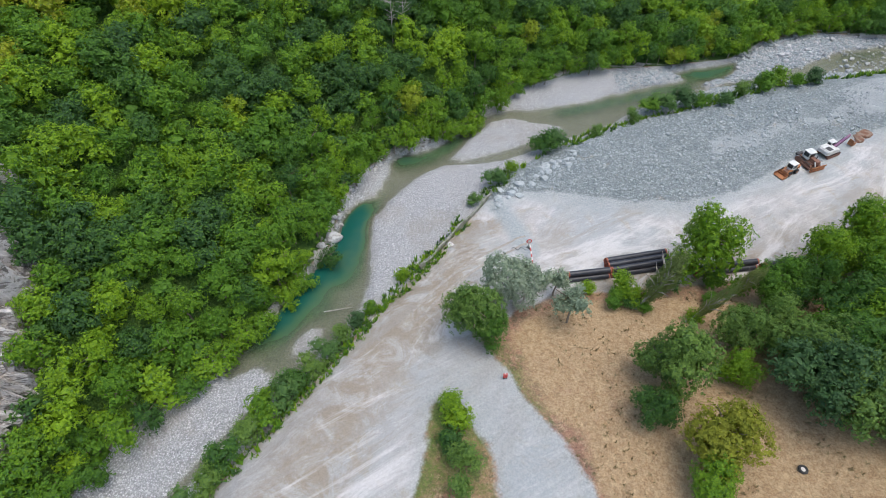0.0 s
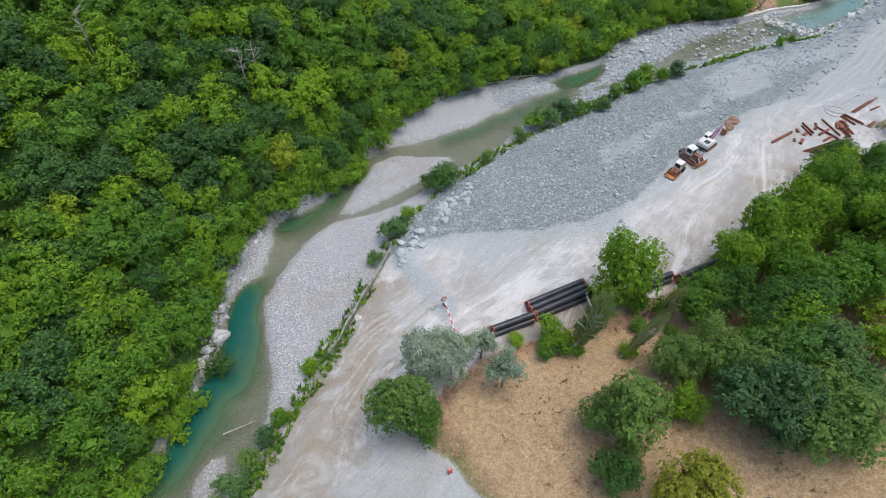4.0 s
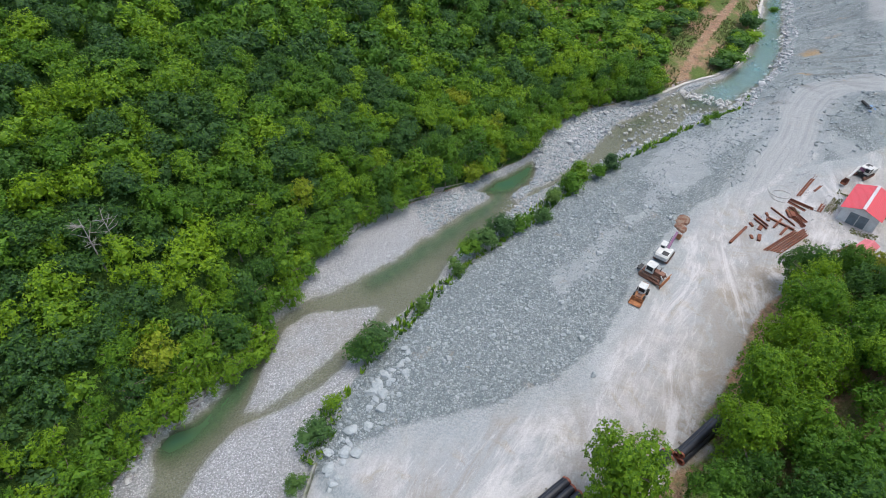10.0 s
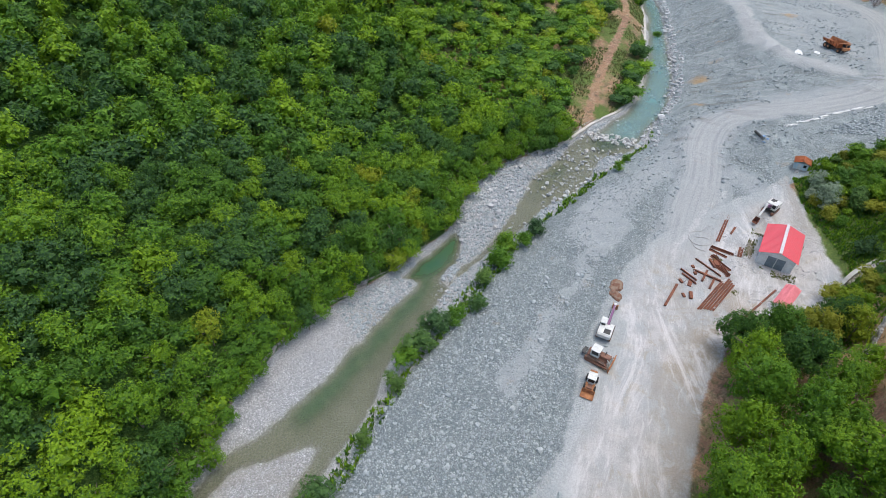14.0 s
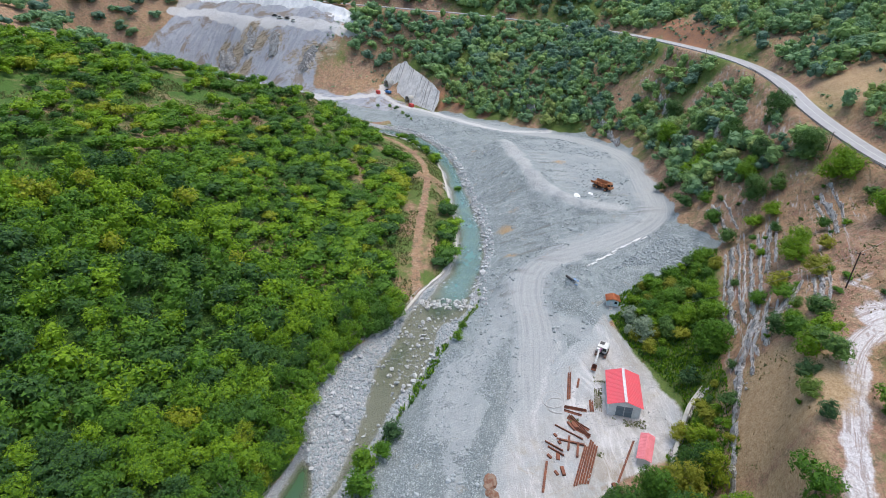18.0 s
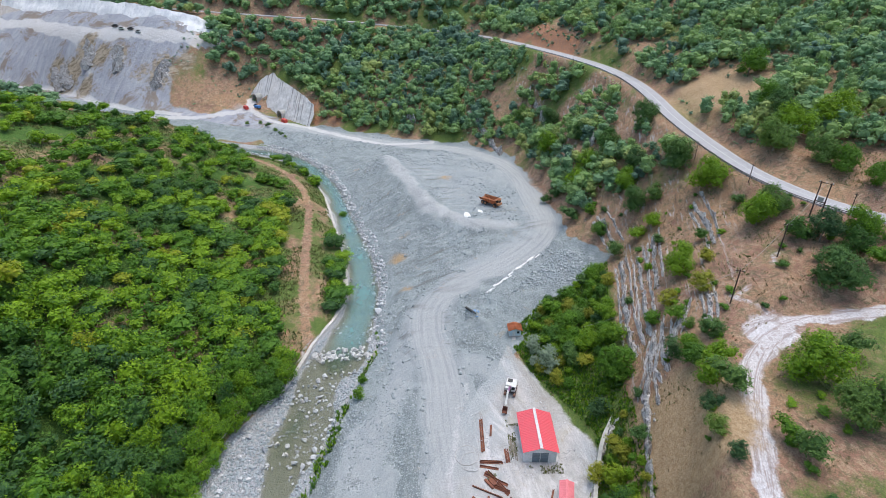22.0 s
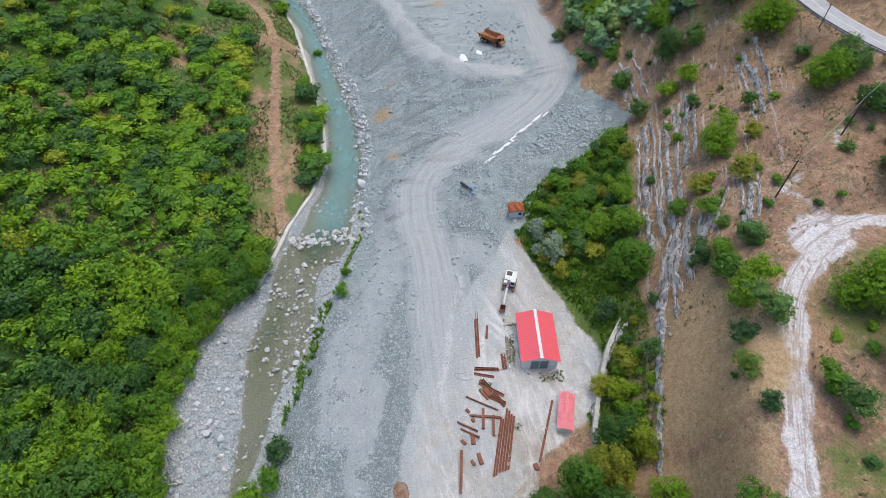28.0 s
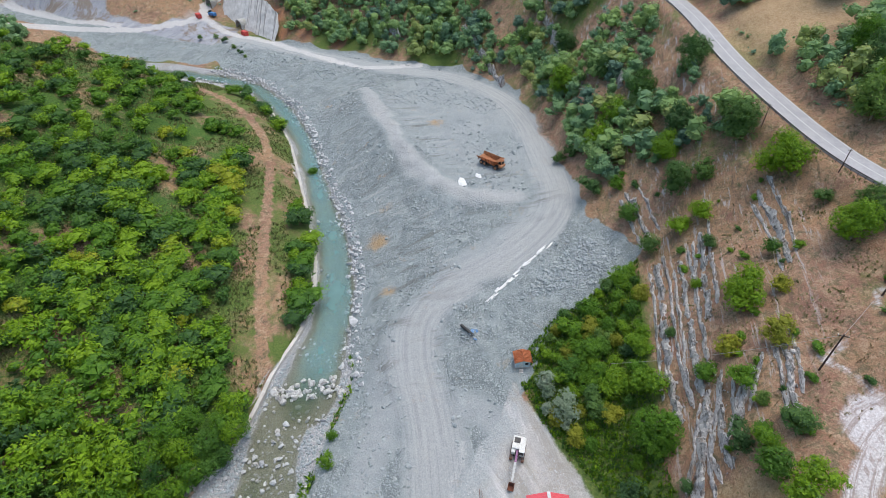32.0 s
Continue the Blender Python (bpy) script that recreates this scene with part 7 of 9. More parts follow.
# rusty steel lying in the yard
def steel_piece(x0, y0, x1, y1, w, h=0.35, kind="channel", lift=0.0, orange=False):
    l = math.hypot(x1 - x0, y1 - y0)
    x, y = (x0 + x1) / 2, (y0 + y1) / 2
    ob = thing("steel_" + kind, pose(x, y, gz(x, y) + lift, 0, 0, facing(x0, y0, x1, y1)), {"channel": "rusty red-brown steel sheet pile lying on pale gravel", "beam": "rusty steel beam lying on pale gravel", "plate": "rusty steel plate lying on pale gravel"}[kind], "steel " + kind, "rusty steel in the yard")
    m = M_RUST2 if orange else M_RUST
    if kind == "channel":
        n = max(1, round(w / 0.5))
        for k in range(n):
            o = (k - (n - 1) / 2) * w / n
            boxes("web", m, ob, [((0, o, 0.10), (l * (1 - 0.05 * (k % 3)), w / n * 0.72, 0.05))], bevel=0)
            boxes("flange", m, ob, [((0, o + w / n * 0.4, 0.22), (l * (1 - 0.05 * (k % 3)), 0.06, h))], bevel=0)
    elif kind == "beam":
        boxes("web", m, ob, [((0, 0, h / 2), (l, 0.05, h))], bevel=0)
        boxes("flange", m, ob, [((0, 0, 0.04), (l, w, 0.05))], bevel=0)
        boxes("flange", m, ob, [((0, 0, h), (l, w, 0.05))], bevel=0)
    else:
        boxes("plate", m, ob, [((0, 0, h / 2), (l, w, h))], bevel=0.03)
    return ob


for p in [(135.6, 99.8, 124.8, 95.9, 0.9), (133.0, 96.4, 129.7, 95.6, 0.6), (127.5, 91.5, 124.1, 90.1, 1.0), (122.2, 95.9, 123.7, 91.1, 0.8), (121.2, 95.6, 121.8, 91.6, 0.6), (120.6, 94.0, 116.6, 88.0, 0.9), (119.6, 94.2, 118.6, 88.8, 0.7),
          (117.5, 91.4, 117.2, 88.0, 0.8), (120.7, 79.8, 108.5, 79.5, 0.5)]:
    steel_piece(*p)
for p in [(116.4, 87.3, 104.4, 85.5, 0.95), (115.6, 86.2, 105.0, 84.6, 0.95), (114.4, 87.9, 103.4, 86.3, 0.8)]:
    steel_piece(*p)
for p in [(112.6, 93.8, 114.2, 88.2, 0.4), (114.8, 91.8, 111.0, 90.6, 0.45), (114.2, 89.6, 110.4, 88.4, 0.45), (110.6, 95.6, 110.2, 91.4, 0.25), (109.6, 94.6, 109.2, 90.8, 0.25), (105.9, 93.2, 98.8, 91.0, 0.5), (118.4, 93.6, 116.9, 91.4, 0.5), (116.0, 95.6, 115.4, 89.0, 0.2)]:
    steel_piece(*p, kind="beam", lift=0.05)
for p in [(109.4, 92.2, 107.0, 91.2, 1.1, 0.3), (107.6, 93.8, 107.0, 92.4, 0.7, 0.6), (106.4, 90.2, 104.2, 88.6, 0.9, 0.7), (118.8, 92.6, 117.4, 90.8, 1.3, 0.7), (113.6, 94.8, 113.0, 93.8, 0.7, 0.5), (112.2, 93.2, 111.6, 92.4, 0.8, 0.5), (107.8, 80.2, 106.6, 79.2, 1.0, 0.8), (104.8, 91.0, 104.0, 89.8, 0.7, 0.5)]:
    steel_piece(p[0], p[1], p[0] + (p[2] - p[0]) * 0.75, p[1] + (p[3] - p[1]) * 0.75, p[4] * 0.75, p[5] * 0.7, kind="plate")


# hose ring lying on the gravel
def ring_curve(name, pts, r, mat, parent, closed=False):
    cu = bpy.data.curves.new(name, "CURVE")
    cu.dimensions, cu.bevel_depth, cu.bevel_resolution = "3D", r, 1
    sp = cu.splines.new("POLY")
    sp.points.add(len(pts) - 1)
    for q, p in zip(sp.points, pts):
        q.co = (*p, 1)
    sp.use_cyclic_u = closed
    cu.materials.append(mat)
    ob = new(name, cu)
    ob.parent = parent
    return ob


hose = thing("hose_coil", pose(122.6, 98.4, gz(122.6, 98.4) + 0.08), "thin grey hose lying in loose rings on pale gravel", "hose")
for k, (ox, oy, r) in enumerate([(0.4, 0.6, 2.7), (-0.9, -0.9, 2.5)]):
    ring_curve("loop", [(ox + r * math.cos(a * 0.2618), oy + r * math.sin(a * 0.2618) * 0.95, 0.02 * k) for a in range(24 if k == 0 else 17)], 0.07, M_WIRE, hose, k == 0)


# main shed: front left (124.1, 84.7), 6.8 wide, 10.6 long
def ribbed_sheet(length, wide, ribs, mid, mat):
    """One folded roofing sheet with raised ribs across its length."""
    prof = []
    for k in range(ribs):
        x = mid - length / 2 + length * k / ribs
        q = length / ribs
        prof += [(x, 0.0), (x + q * 0.38, 0.0), (x + q * 0.46, 0.028), (x + q * 0.54, 0.028), (x + q * 0.62, 0.0)]
    prof.append((mid + length / 2, 0.0))
    n = len(prof)
    V = [(x, y, z + o) for o in (0.0, -0.03) for y in (-wide / 2, wide / 2) for x, z in prof]
    F = [(i, i + 1, n + i + 1, n + i) for i in range(n - 1)] + [(2 * n + i + 1, 2 * n + i, 3 * n + i, 3 * n + i + 1) for i in range(n - 1)]
    F += [(2 * n + i, 2 * n + i + 1, i + 1, i) for i in range(n - 1)] + [(n + i, n + i + 1, 3 * n + i + 1, 3 * n + i) for i in range(n - 1)]
    return mesh_from("roof_side", V, F, mat)


def shed():
    rz = facing(124.1, 84.7, 134.0, 88.3)
    ob = thing("workshop_shed", pose(125.5, 87.0, gz(129, 86) - 0.1, 0, 0, rz), "white-walled workshop with red sheet roof and blue-grey double door", "shed")
    L, W, H, R = 10.8, 6.9, 3.4, 4.6
    t = 0.2
    boxes("wall", M_WALLW, ob, [((L / 2, -t / 2, H / 2), (L, t, H))], "white plastered side wall", 0)
    boxes("wall", M_WALLW, ob, [((L / 2, -W + t / 2, H / 2), (L, t, H))], "white plastered side wall", 0)
    for x in (t / 2, L - t / 2):
        bm = bmesh.new()
        prof = [(-t, 0), (-t, H), (-W / 2, R - 0.05), (-W + t, H), (-W + t, 0)]
        if x < 1:
            prof = [(-t, 0), (-t, H), (-W / 2, R - 0.05), (-W + t, H), (-W + t, 0), (-W / 2 - 1.75, 0), (-W / 2 - 1.75, 2.9), (-W / 2 + 1.75, 2.9), (-W / 2 + 1.75, 0)]
        f = bm.faces.new([bm.verts.new((x - t / 2, y, z)) for y, z in prof])
        g = bmesh.ops.extrude_face_region(bm, geom=[f])
        bmesh.ops.translate(bm, vec=(t, 0, 0), verts=[v for v in g["geom"] if isinstance(v, bmesh.types.BMVert)])
        bmesh.ops.recalc_face_normals(bm, faces=bm.faces)
        part("gable_wall", bm, M_WALLW, ob, "white plastered gable wall")
    for s in (-1, 1):
        d = boxes("door", M_DOOR, ob, [((0.1, -W / 2 + s * 0.87, 1.44), (0.08, 1.72, 2.86))], "blue-grey sheet door leaf", 0)
        for zz in (0.5, 1.44, 2.4):
            boxes("batten", M_DOOR, d, [((0.045, -W / 2 + s * 0.87, zz), (0.03, 1.66, 0.12))], "", 0)
        boxes("batten", M_WHITE, d, [((0.045, -W / 2 + s * 0.06, 1.44), (0.035, 0.06, 2.8))], "pale edge strip", 0)
    sl = math.hypot(W / 2 + 0.45, R - H + 0.14)
    ang = math.atan2(R - H + 0.14, W / 2 + 0.45)
    for s in (-1, 1):
        roof = new("roof_side", ribbed_sheet(L + 0.8, sl, 26, L / 2, M_REDROOF))
        roof.parent = ob
        roof.location = (0, -W / 2 + s * (W / 4 + 0.22), (R + H) / 2 + 0.03)
        roof.rotation_euler = (-s * ang, 0, 0)
        tagged(roof, "red ribbed sheet roof side")
    boxes("ridge_strip", M_RIDGE, ob, [((L / 2, -W / 2, R + 0.17), (L + 0.84, 0.62, 0.06))], "pale lavender ridge strip", 0)
    for x in (3, 6, 9):
        w = boxes("window", M_GLASS, ob, [((x, 0.012, 2.2), (1.0, 0.03, 0.7))], "small dark window", 0)
        boxes("window_frame", M_WHITE, w, [((x, 0.03, 1.83), (1.1, 0.05, 0.05)), ((x, 0.03, 2.57), (1.1, 0.05, 0.05))], "", 0)
    return ob


shed()
for k in range(6):
    ob = thing("timber_plank", pose(128.6 + 0.2 * k, 89.6 + 0.32 * k, gz(129, 90) + 0.06, 0, 0, 20 + RS.uniform(-3, 3)), "weathered timber plank lying beside the workshop wall", "plank", "planks by the workshop")
    boxes("plank", M_WOOD, ob, [((0, 0, 0), (6.5 + RS.uniform(-1, 1), 0.2, 0.1))])


def low_shed():
    rz = facing(115.0, 77.9, 122.0, 78.6)
    ob = thing("low_shed", pose(118.6, 77.0, gz(118.6, 77.0) - 0.1, 0, 0, rz + 2), "low lean-to shed with faded pink-red sheet roof", "shed")
    boxes("wall", M_WALLW, ob, [((-3.4, 0, 1.0), (0.15, 2.5, 2.0))], "whitewashed end wall", 0)
    boxes("wall", M_WALLW, ob, [((3.4, 0, 1.0), (0.15, 2.5, 2.0))], "whitewashed end wall", 0)
    boxes("wall", M_WALLW, ob, [((0, 1.2, 0.95), (6.8, 0.15, 1.9))], "whitewashed side wall", 0)
    boxes("wall", M_WALLW, ob, [((0, -1.2, 0.95), (6.8, 0.15, 1.9))], "whitewashed side wall", 0)
    for s in (-1, 1):
        r = tagged(new("roof_side", ribbed_sheet(7.4, 1.6, 18, 0.0, M_PINKROOF)), "faded pink-red ribbed sheet")
        r.parent = ob
        r.location, r.rotation_euler = (0, s * 0.72, 2.15), (-s * 0.32, 0, 0)
    boxes("ridge_strip", M_PINKROOF, ob, [((0, 0, 2.44), (7.5, 0.3, 0.05))], "", 0)


low_shed()


def tile_mesh():
    bm = bmesh.new()
    rows = []
    for k in range(6):
        a = math.pi * (k / 5.0)
        rows.append([bm.verts.new((-0.18 * math.cos(a), y, 0.10 * math.sin(a))) for y in (-0.19, 0.19)])
    for a, b in zip(rows[:-1], rows[1:]):
        bm.faces.new((a[0], b[0], b[1], a[1]))
    bmesh.ops.solidify(bm, geom=bm.faces[:], thickness=0.02)
    me_ = bpy.data.meshes.new("tile")
    bm.to_mesh(me_)
    bm.free()
    me_.materials.append(M_TILE)
    return me_


TILE_MESH = tile_mesh()


def hut():
    x, y = 165.2, 98.7
    ob = thing("small_hut", pose(x, y, 2.9, 0, 0, 22), "small pale blue hut with orange tile roof and outside stair", "hut")
    boxes("base", M_CONC, ob, [((0, 0, 0.0), (2.9, 3.4, 1.8))], "grey concrete base", 0)
    boxes("wall", M_BLUEWALL, ob, [((0, 0, 1.75), (2.7, 3.2, 1.9))], "pale blue plaster walls", 0)
    boxes("door", M_WHITE, ob, [((-1.37, 0.4, 1.6), (0.05, 0.8, 1.6))], "white door", 0)
    boxes("window", M_GLASS, ob, [((-1.37, -0.8, 2.0), (0.05, 0.7, 0.7))], "dark window", 0)
    for s in (-1, 1):
        bm = bmesh.new()
        box(bm, (0, 0, -0.03), (3.4, 2.05, 0.05))
        r = part("roof_side", bm, M_WOOD, ob, "boarded roof side under clay tiles")
        r.location, r.rotation_euler = (0, s * 0.98, 3.05), (-s * 0.36, 0, 0)
        for i in range(9):
            for j in range(6):
                tile = new("tile", TILE_MESH)
                tile.parent = r
                tile.location = (-1.75 + 3.5 * (i + 0.5) / 9, -1.05 + 2.1 * (j + 0.5) / 6, 0.03)
                tile.rotation_euler = (s * 0.08, 0, 0)
    for k in range(9):
        boxes("step", M_CONCPALE, ob, [((-1.8 - 0.28 * k, 0.4, 0.62 - 0.19 * k), (0.3, 0.9, 0.19))], "pale concrete step", 0)


hut()


# tracked and wheeled machines, each built facing +x
def track_unit(ob, y, l, w, h, mat):
    bm = bmesh.new()
    r = h / 2
    pts = [(-l / 2 + r, 0), (l / 2 - r, 0)]
    prof = []
    for k in range(9):
        a = -math.pi / 2 + math.pi * k / 8
        prof.append((l / 2 - r + r * math.cos(a), r + r * math.sin(a)))
    for k in range(9):
        a = math.pi / 2 + math.pi * k / 8
        prof.append((-l / 2 + r + r * math.cos(a), r + r * math.sin(a)))
    f = bm.faces.new([bm.verts.new((a, y - w / 2, b)) for a, b in prof])
    g = bmesh.ops.extrude_face_region(bm, geom=[f])
    bmesh.ops.translate(bm, vec=(0, w, 0), verts=[v for v in g["geom"] if isinstance(v, bmesh.types.BMVert)])
    bmesh.ops.recalc_face_normals(bm, faces=bm.faces)
    tr = part("track", bm, mat, ob, "worn steel crawler track")
    n = int(l / 0.28)
    for k in range(n):
        boxes("shoe", M_DARK, tr, [((-l / 2 + r + (l - 2 * r) * k / (n - 1), y, h + 0.02), (0.12, w + 0.06, 0.05))], "", 0)
    return tr


def cab(ob, c, s, mat=None, label="white cab"):
    cb = boxes("cab", mat or M_WHITE, ob, [(c, s), ((c[0], c[1], c[2] + s[2] / 2), (s[0] + 0.12, s[1] + 0.12, 0.08))], label, 0.03)
    for dx, dy, sx, sy in ((s[0] / 2, 0, 0.02, s[1] * 0.8), (-s[0] / 2, 0, 0.02, s[1] * 0.7), (0, s[1] / 2, s[0] * 0.75, 0.02), (0, -s[1] / 2, s[0] * 0.75, 0.02)):
        boxes("window", M_GLASS, cb, [((c[0] + dx, c[1] + dy, c[2] + s[2] * 0.12), (sx + 0.012, sy + 0.012, s[2] * 0.55))], "dark cab window", 0)
    return cb


def arm(name, ob, a, b, w0, w1, mat, label=""):
    bm = bmesh.new()
    a, b = Vector(a), Vector(b)
    q = (b - a).to_track_quat("X", "Z").to_matrix()
    l = (b - a).length
    v = []
    for x, w in ((0, w0), (l * 0.45, (w0 + w1) * 0.58), (l, w1)):
        v.append([bm.verts.new(a + q @ Vector((x, sy * 0.2, sz * w / 2))) for sy, sz in ((-1, -1), (1, -1), (1, 1), (-1, 1))])
    for r0, r1 in zip(v[:-1], v[1:]):
        for k in range(4):
            bm.faces.new((r0[k], r0[(k + 1) % 4], r1[(k + 1) % 4], r1[k]))
    bm.faces.new(v[0][::-1]), bm.faces.new(v[-1])
    return part(name, bm, mat, ob, label)


def scoop(name, ob, c, l, w, h, mat, label=""):
    """An open bucket: floor, back and two cheeks."""
    x, y, z = c
    return boxes(name, mat, ob, [((x, y, z + 0.05), (l, w, 0.08)), ((x - l / 2, y, z + h / 2), (0.08, w, h)), ((x, y - w / 2, z + h * 0.35), (l, 0.06, h * 0.7)), ((x, y + w / 2, z + h * 0.35), (l, 0.06, h * 0.7))], label, 0.0)


def excavator(x, y, rz, body, boom_mat, tip, label, bucket_mat):
    ob = thing("excavator", pose(x, y, gz(x, y) + 0.02, 0, 0, rz), label, "excavator", "construction machines")
    for s in (-1, 1):
        track_unit(ob, s * 1.15, 4.0, 0.55, 0.85, M_BROWNPAINT)
    boxes("undercarriage", M_DARK, ob, [((0, 0, 0.6), (2.2, 1.8, 0.4))], "", 0.03)
    boxes("engine_house", body, ob, [((-1.0, 0, 1.55), (2.7, 2.6, 1.1)), ((0.6, -0.9, 1.4), (1.0, 0.8, 0.8))], "white engine house", 0.06)
    boxes("counterweight", body, ob, [((-2.45, 0, 1.5), (0.35, 2.5, 0.95))], "white rounded counterweight", 0.12)
    boxes("engine_cover", M_DARK, ob, [((-1.5, -0.4, 2.13), (1.2, 1.2, 0.06))], "dark engine grille", 0)
    cab(ob, (0.55, 0.75, 1.95), (1.5, 1.0, 1.6))
    mid = (tip * 0.58, -0.1, 3.7)
    end = (tip * 0.92, -0.1, 1.9)
    bm_ = arm("boom", ob, (0.7, -0.1, 1.6), mid, 0.75, 0.55, boom_mat, "faded purple boom")
    arm("stick", ob, (mid[0] - 0.2, -0.1, mid[2] + 0.15), end, 0.5, 0.3, M_WHITE, "white stick")
    for s in (-0.28, 0.28):
        simple("ram", M_DARK, bm_, lambda bm: tube(bm, (0.9, s, 1.7), (mid[0] * 0.75, s, 3.2), 0.07, sides=8))
    scoop("bucket", ob, (tip, -0.1, 0.25), 1.0, 1.1, 1.3, bucket_mat, "rusty digging bucket")
    return ob


excavator(83.6, 93.6, facing(83.6, 93.6, 93.5, 98.4), M_WHITE, M_PURPLE, 7.2, "white tracked excavator with faded purple boom and rusty bucket on gravel", M_RUST2)
excavator(145.0, 94.7, facing(145.0, 94.7, 134.8, 94.0), M_WHITE, M_PURPLE, 7.6, "small purple excavator with white cab parked beside the workshop", M_RUST)


def bulldozer():
    x, y = 77.4, 90.2
    ob = thing("bulldozer", pose(x, y, gz(x, y) + 0.02, 0, 0, facing(76.4, 93.5, 78.6, 87.0)), "rust-brown tracked bulldozer with white cab and wide blade", "bulldozer", "construction machines")
    for s in (-1, 1):
        track_unit(ob, s * 1.05, 4.2, 0.6, 1.1, M_BROWNPAINT)
    boxes("hull", M_BROWNPAINT, ob, [((0, 0, 0.9), (3.8, 1.5, 0.7))], "", 0.04)
    boxes("engine_hood", M_BROWNPAINT, ob, [((1.3, 0, 1.65), (1.9, 1.1, 0.9))], "rust-brown engine hood", 0.05)
    simple("exhaust", M_DARK, ob, lambda bm: tube(bm, (1.2, 0.2, 2.1), (1.2, 0.2, 2.9), 0.08))
    cab(ob, (-0.5, 0, 2.2), (1.6, 1.7, 1.6))
    bm = bmesh.new()
    for k in range(7):
        a = -0.9 + 1.8 * k / 6
        box(bm, (3.0 - 0.35 * math.cos(a), 0, 0.75 + 0.62 * math.sin(a)), (0.1, 3.9, 0.26))
    part("blade", bm, M_RUST2, ob, "wide rusty dozer blade")
    for s in (-1, 1):
        boxes("push_arm", M_BROWNPAINT, ob, [((1.3, s * 1.5, 0.55), (3.0, 0.22, 0.3))], "", 0.02)
        simple("ram", M_WHITE, ob, lambda bm: tube(bm, (1.9, s * 0.7, 2.0), (2.7, s * 0.8, 1.0), 0.11), "white lift ram")
    boxes("ripper", M_DARK, ob, [((-2.5, 0, 1.0), (0.7, 1.6, 0.3)), ((-2.9, 0, 0.6), (0.2, 0.25, 1.0))], "dark ripper", 0.02)


bulldozer()


def wheel(ob, x, y, r, w, rim=None):
    bm = bmesh.new()
    tube(bm, (x, y - w / 2, r), (x, y + w / 2, r), r, sides=20)
    es = [e for e in bm.edges if len(e.link_faces) == 2 and e.calc_face_angle() > 1.0]
    bmesh.ops.bevel(bm, geom=es, offset=r * 0.14, segments=2, affect="EDGES")
    t = part("wheel", bm, M_TYRE, ob, "black ribbed tyre")
    sgn = 1 if y > 0 else -1
    simple("rim", rim or M_BROWNPAINT, t, lambda b: tube(b, (x, y + sgn * w / 2, r), (x, y + sgn * (w / 2 + 0.03), r), r * 0.5, sides=14))
    return t


def wheel_loader():
    x, y = 72.2, 87.2
    ob = thing("wheel_loader", pose(x, y, gz(x, y) + 0.02, 0, 0, facing(75.1, 88.8, 69.7, 85.9)), "small wheel loader with white cab and orange rusty bucket", "loader", "construction machines")
    for sx, r in ((1.0, 0.62), (-1.1, 0.62)):
        for s in (-1, 1):
            wheel(ob, sx, s * 0.85, r, 0.42)
    boxes("chassis", M_BROWNPAINT, ob, [((-0.2, 0, 0.85), (3.4, 1.1, 0.5))], "", 0.04)
    boxes("engine_hood", M_RUST2, ob, [((-1.5, 0, 1.35), (1.3, 1.3, 0.7))], "rust-red engine hood", 0.06)
    cab(ob, (-0.1, 0, 1.9), (1.5, 1.4, 1.5))
    for s in (-1, 1):
        arm("lift_arm", ob, (0.4, s * 0.6, 1.4), (2.0, s * 0.6, 0.5), 0.3, 0.22, M_RUST2)
    scoop("bucket", ob, (2.5, 0, 0.12), 1.3, 2.2, 1.0, M_RUST2, "open orange rusty bucket")


wheel_loader()


M_TRUCK = plain("sun-bleached orange paint", (0.62, 0.29, 0.14), 0.75, second=(0.40, 0.17, 0.08), scale=1.1, bump=0.01)


def dump_truck():
    x, y = 234.2, 125.0
    z = gz(x, y)
    ob = thing("dump_truck", pose(x, y, z + 0.02, 0, 0, facing(237.5, 131.0, 232.5, 119.5)), "orange rusty dump truck with empty open bed on grey fill", "dump truck", "construction machines")
    for sx, n in ((2.6, 1), (-1.8, 1), (-3.2, 1)):
        for s in (-1, 1):
            wheel(ob, sx, s * 1.25, 0.78, 0.6, M_TRUCK)
    boxes("chassis", M_DARK, ob, [((0, 0, 1.0), (8.0, 1.1, 0.45))], "", 0.03)
    cab(ob, (3.2, 0.4, 2.3), (1.7, 1.5, 1.6), M_TRUCK, "orange rusty cab")
    boxes("engine_hood", M_TRUCK, ob, [((4.0, 0, 1.65), (1.1, 2.3, 0.8))], "", 0.05)
    bm = bmesh.new()
    fl = [(-4.6, 1.9), (1.6, 1.35)]
    out = [((-4.8, -1.5, 2.0), (2.0, -1.5, 1.4), (2.3, -2.0, 3.2), (-4.9, -2.0, 2.9)), ((-4.8, 1.5, 2.0), (2.0, 1.5, 1.4), (2.3, 2.0, 3.2), (-4.9, 2.0, 2.9)),
           ((-4.8, -1.5, 2.0), (-4.8, 1.5, 2.0), (2.0, 1.5, 1.4), (2.0, -1.5, 1.4)), ((2.0, -1.5, 1.4), (2.0, 1.5, 1.4), (2.3, 2.0, 3.2), (2.3, -2.0, 3.2)), ((2.3, -2.0, 3.2), (2.3, 2.0, 3.2), (3.9, 1.8, 3.5), (3.9, -1.8, 3.5))]
    for q in out:
        bm.faces.new([bm.verts.new(p) for p in q])
    bmesh.ops.solidify(bm, geom=bm.faces[:], thickness=0.1)
    bed_ = part("bed", bm, M_TRUCK, ob, "open orange rusty tipping bed")
    for s in (-1, 1):
        for k in range(5):
            boxes("rib", M_RUST, bed_, [((-4.0 + 1.35 * k, s * 1.86, 2.3), (0.14, 0.14, 1.2))], "", 0)


dump_truck()

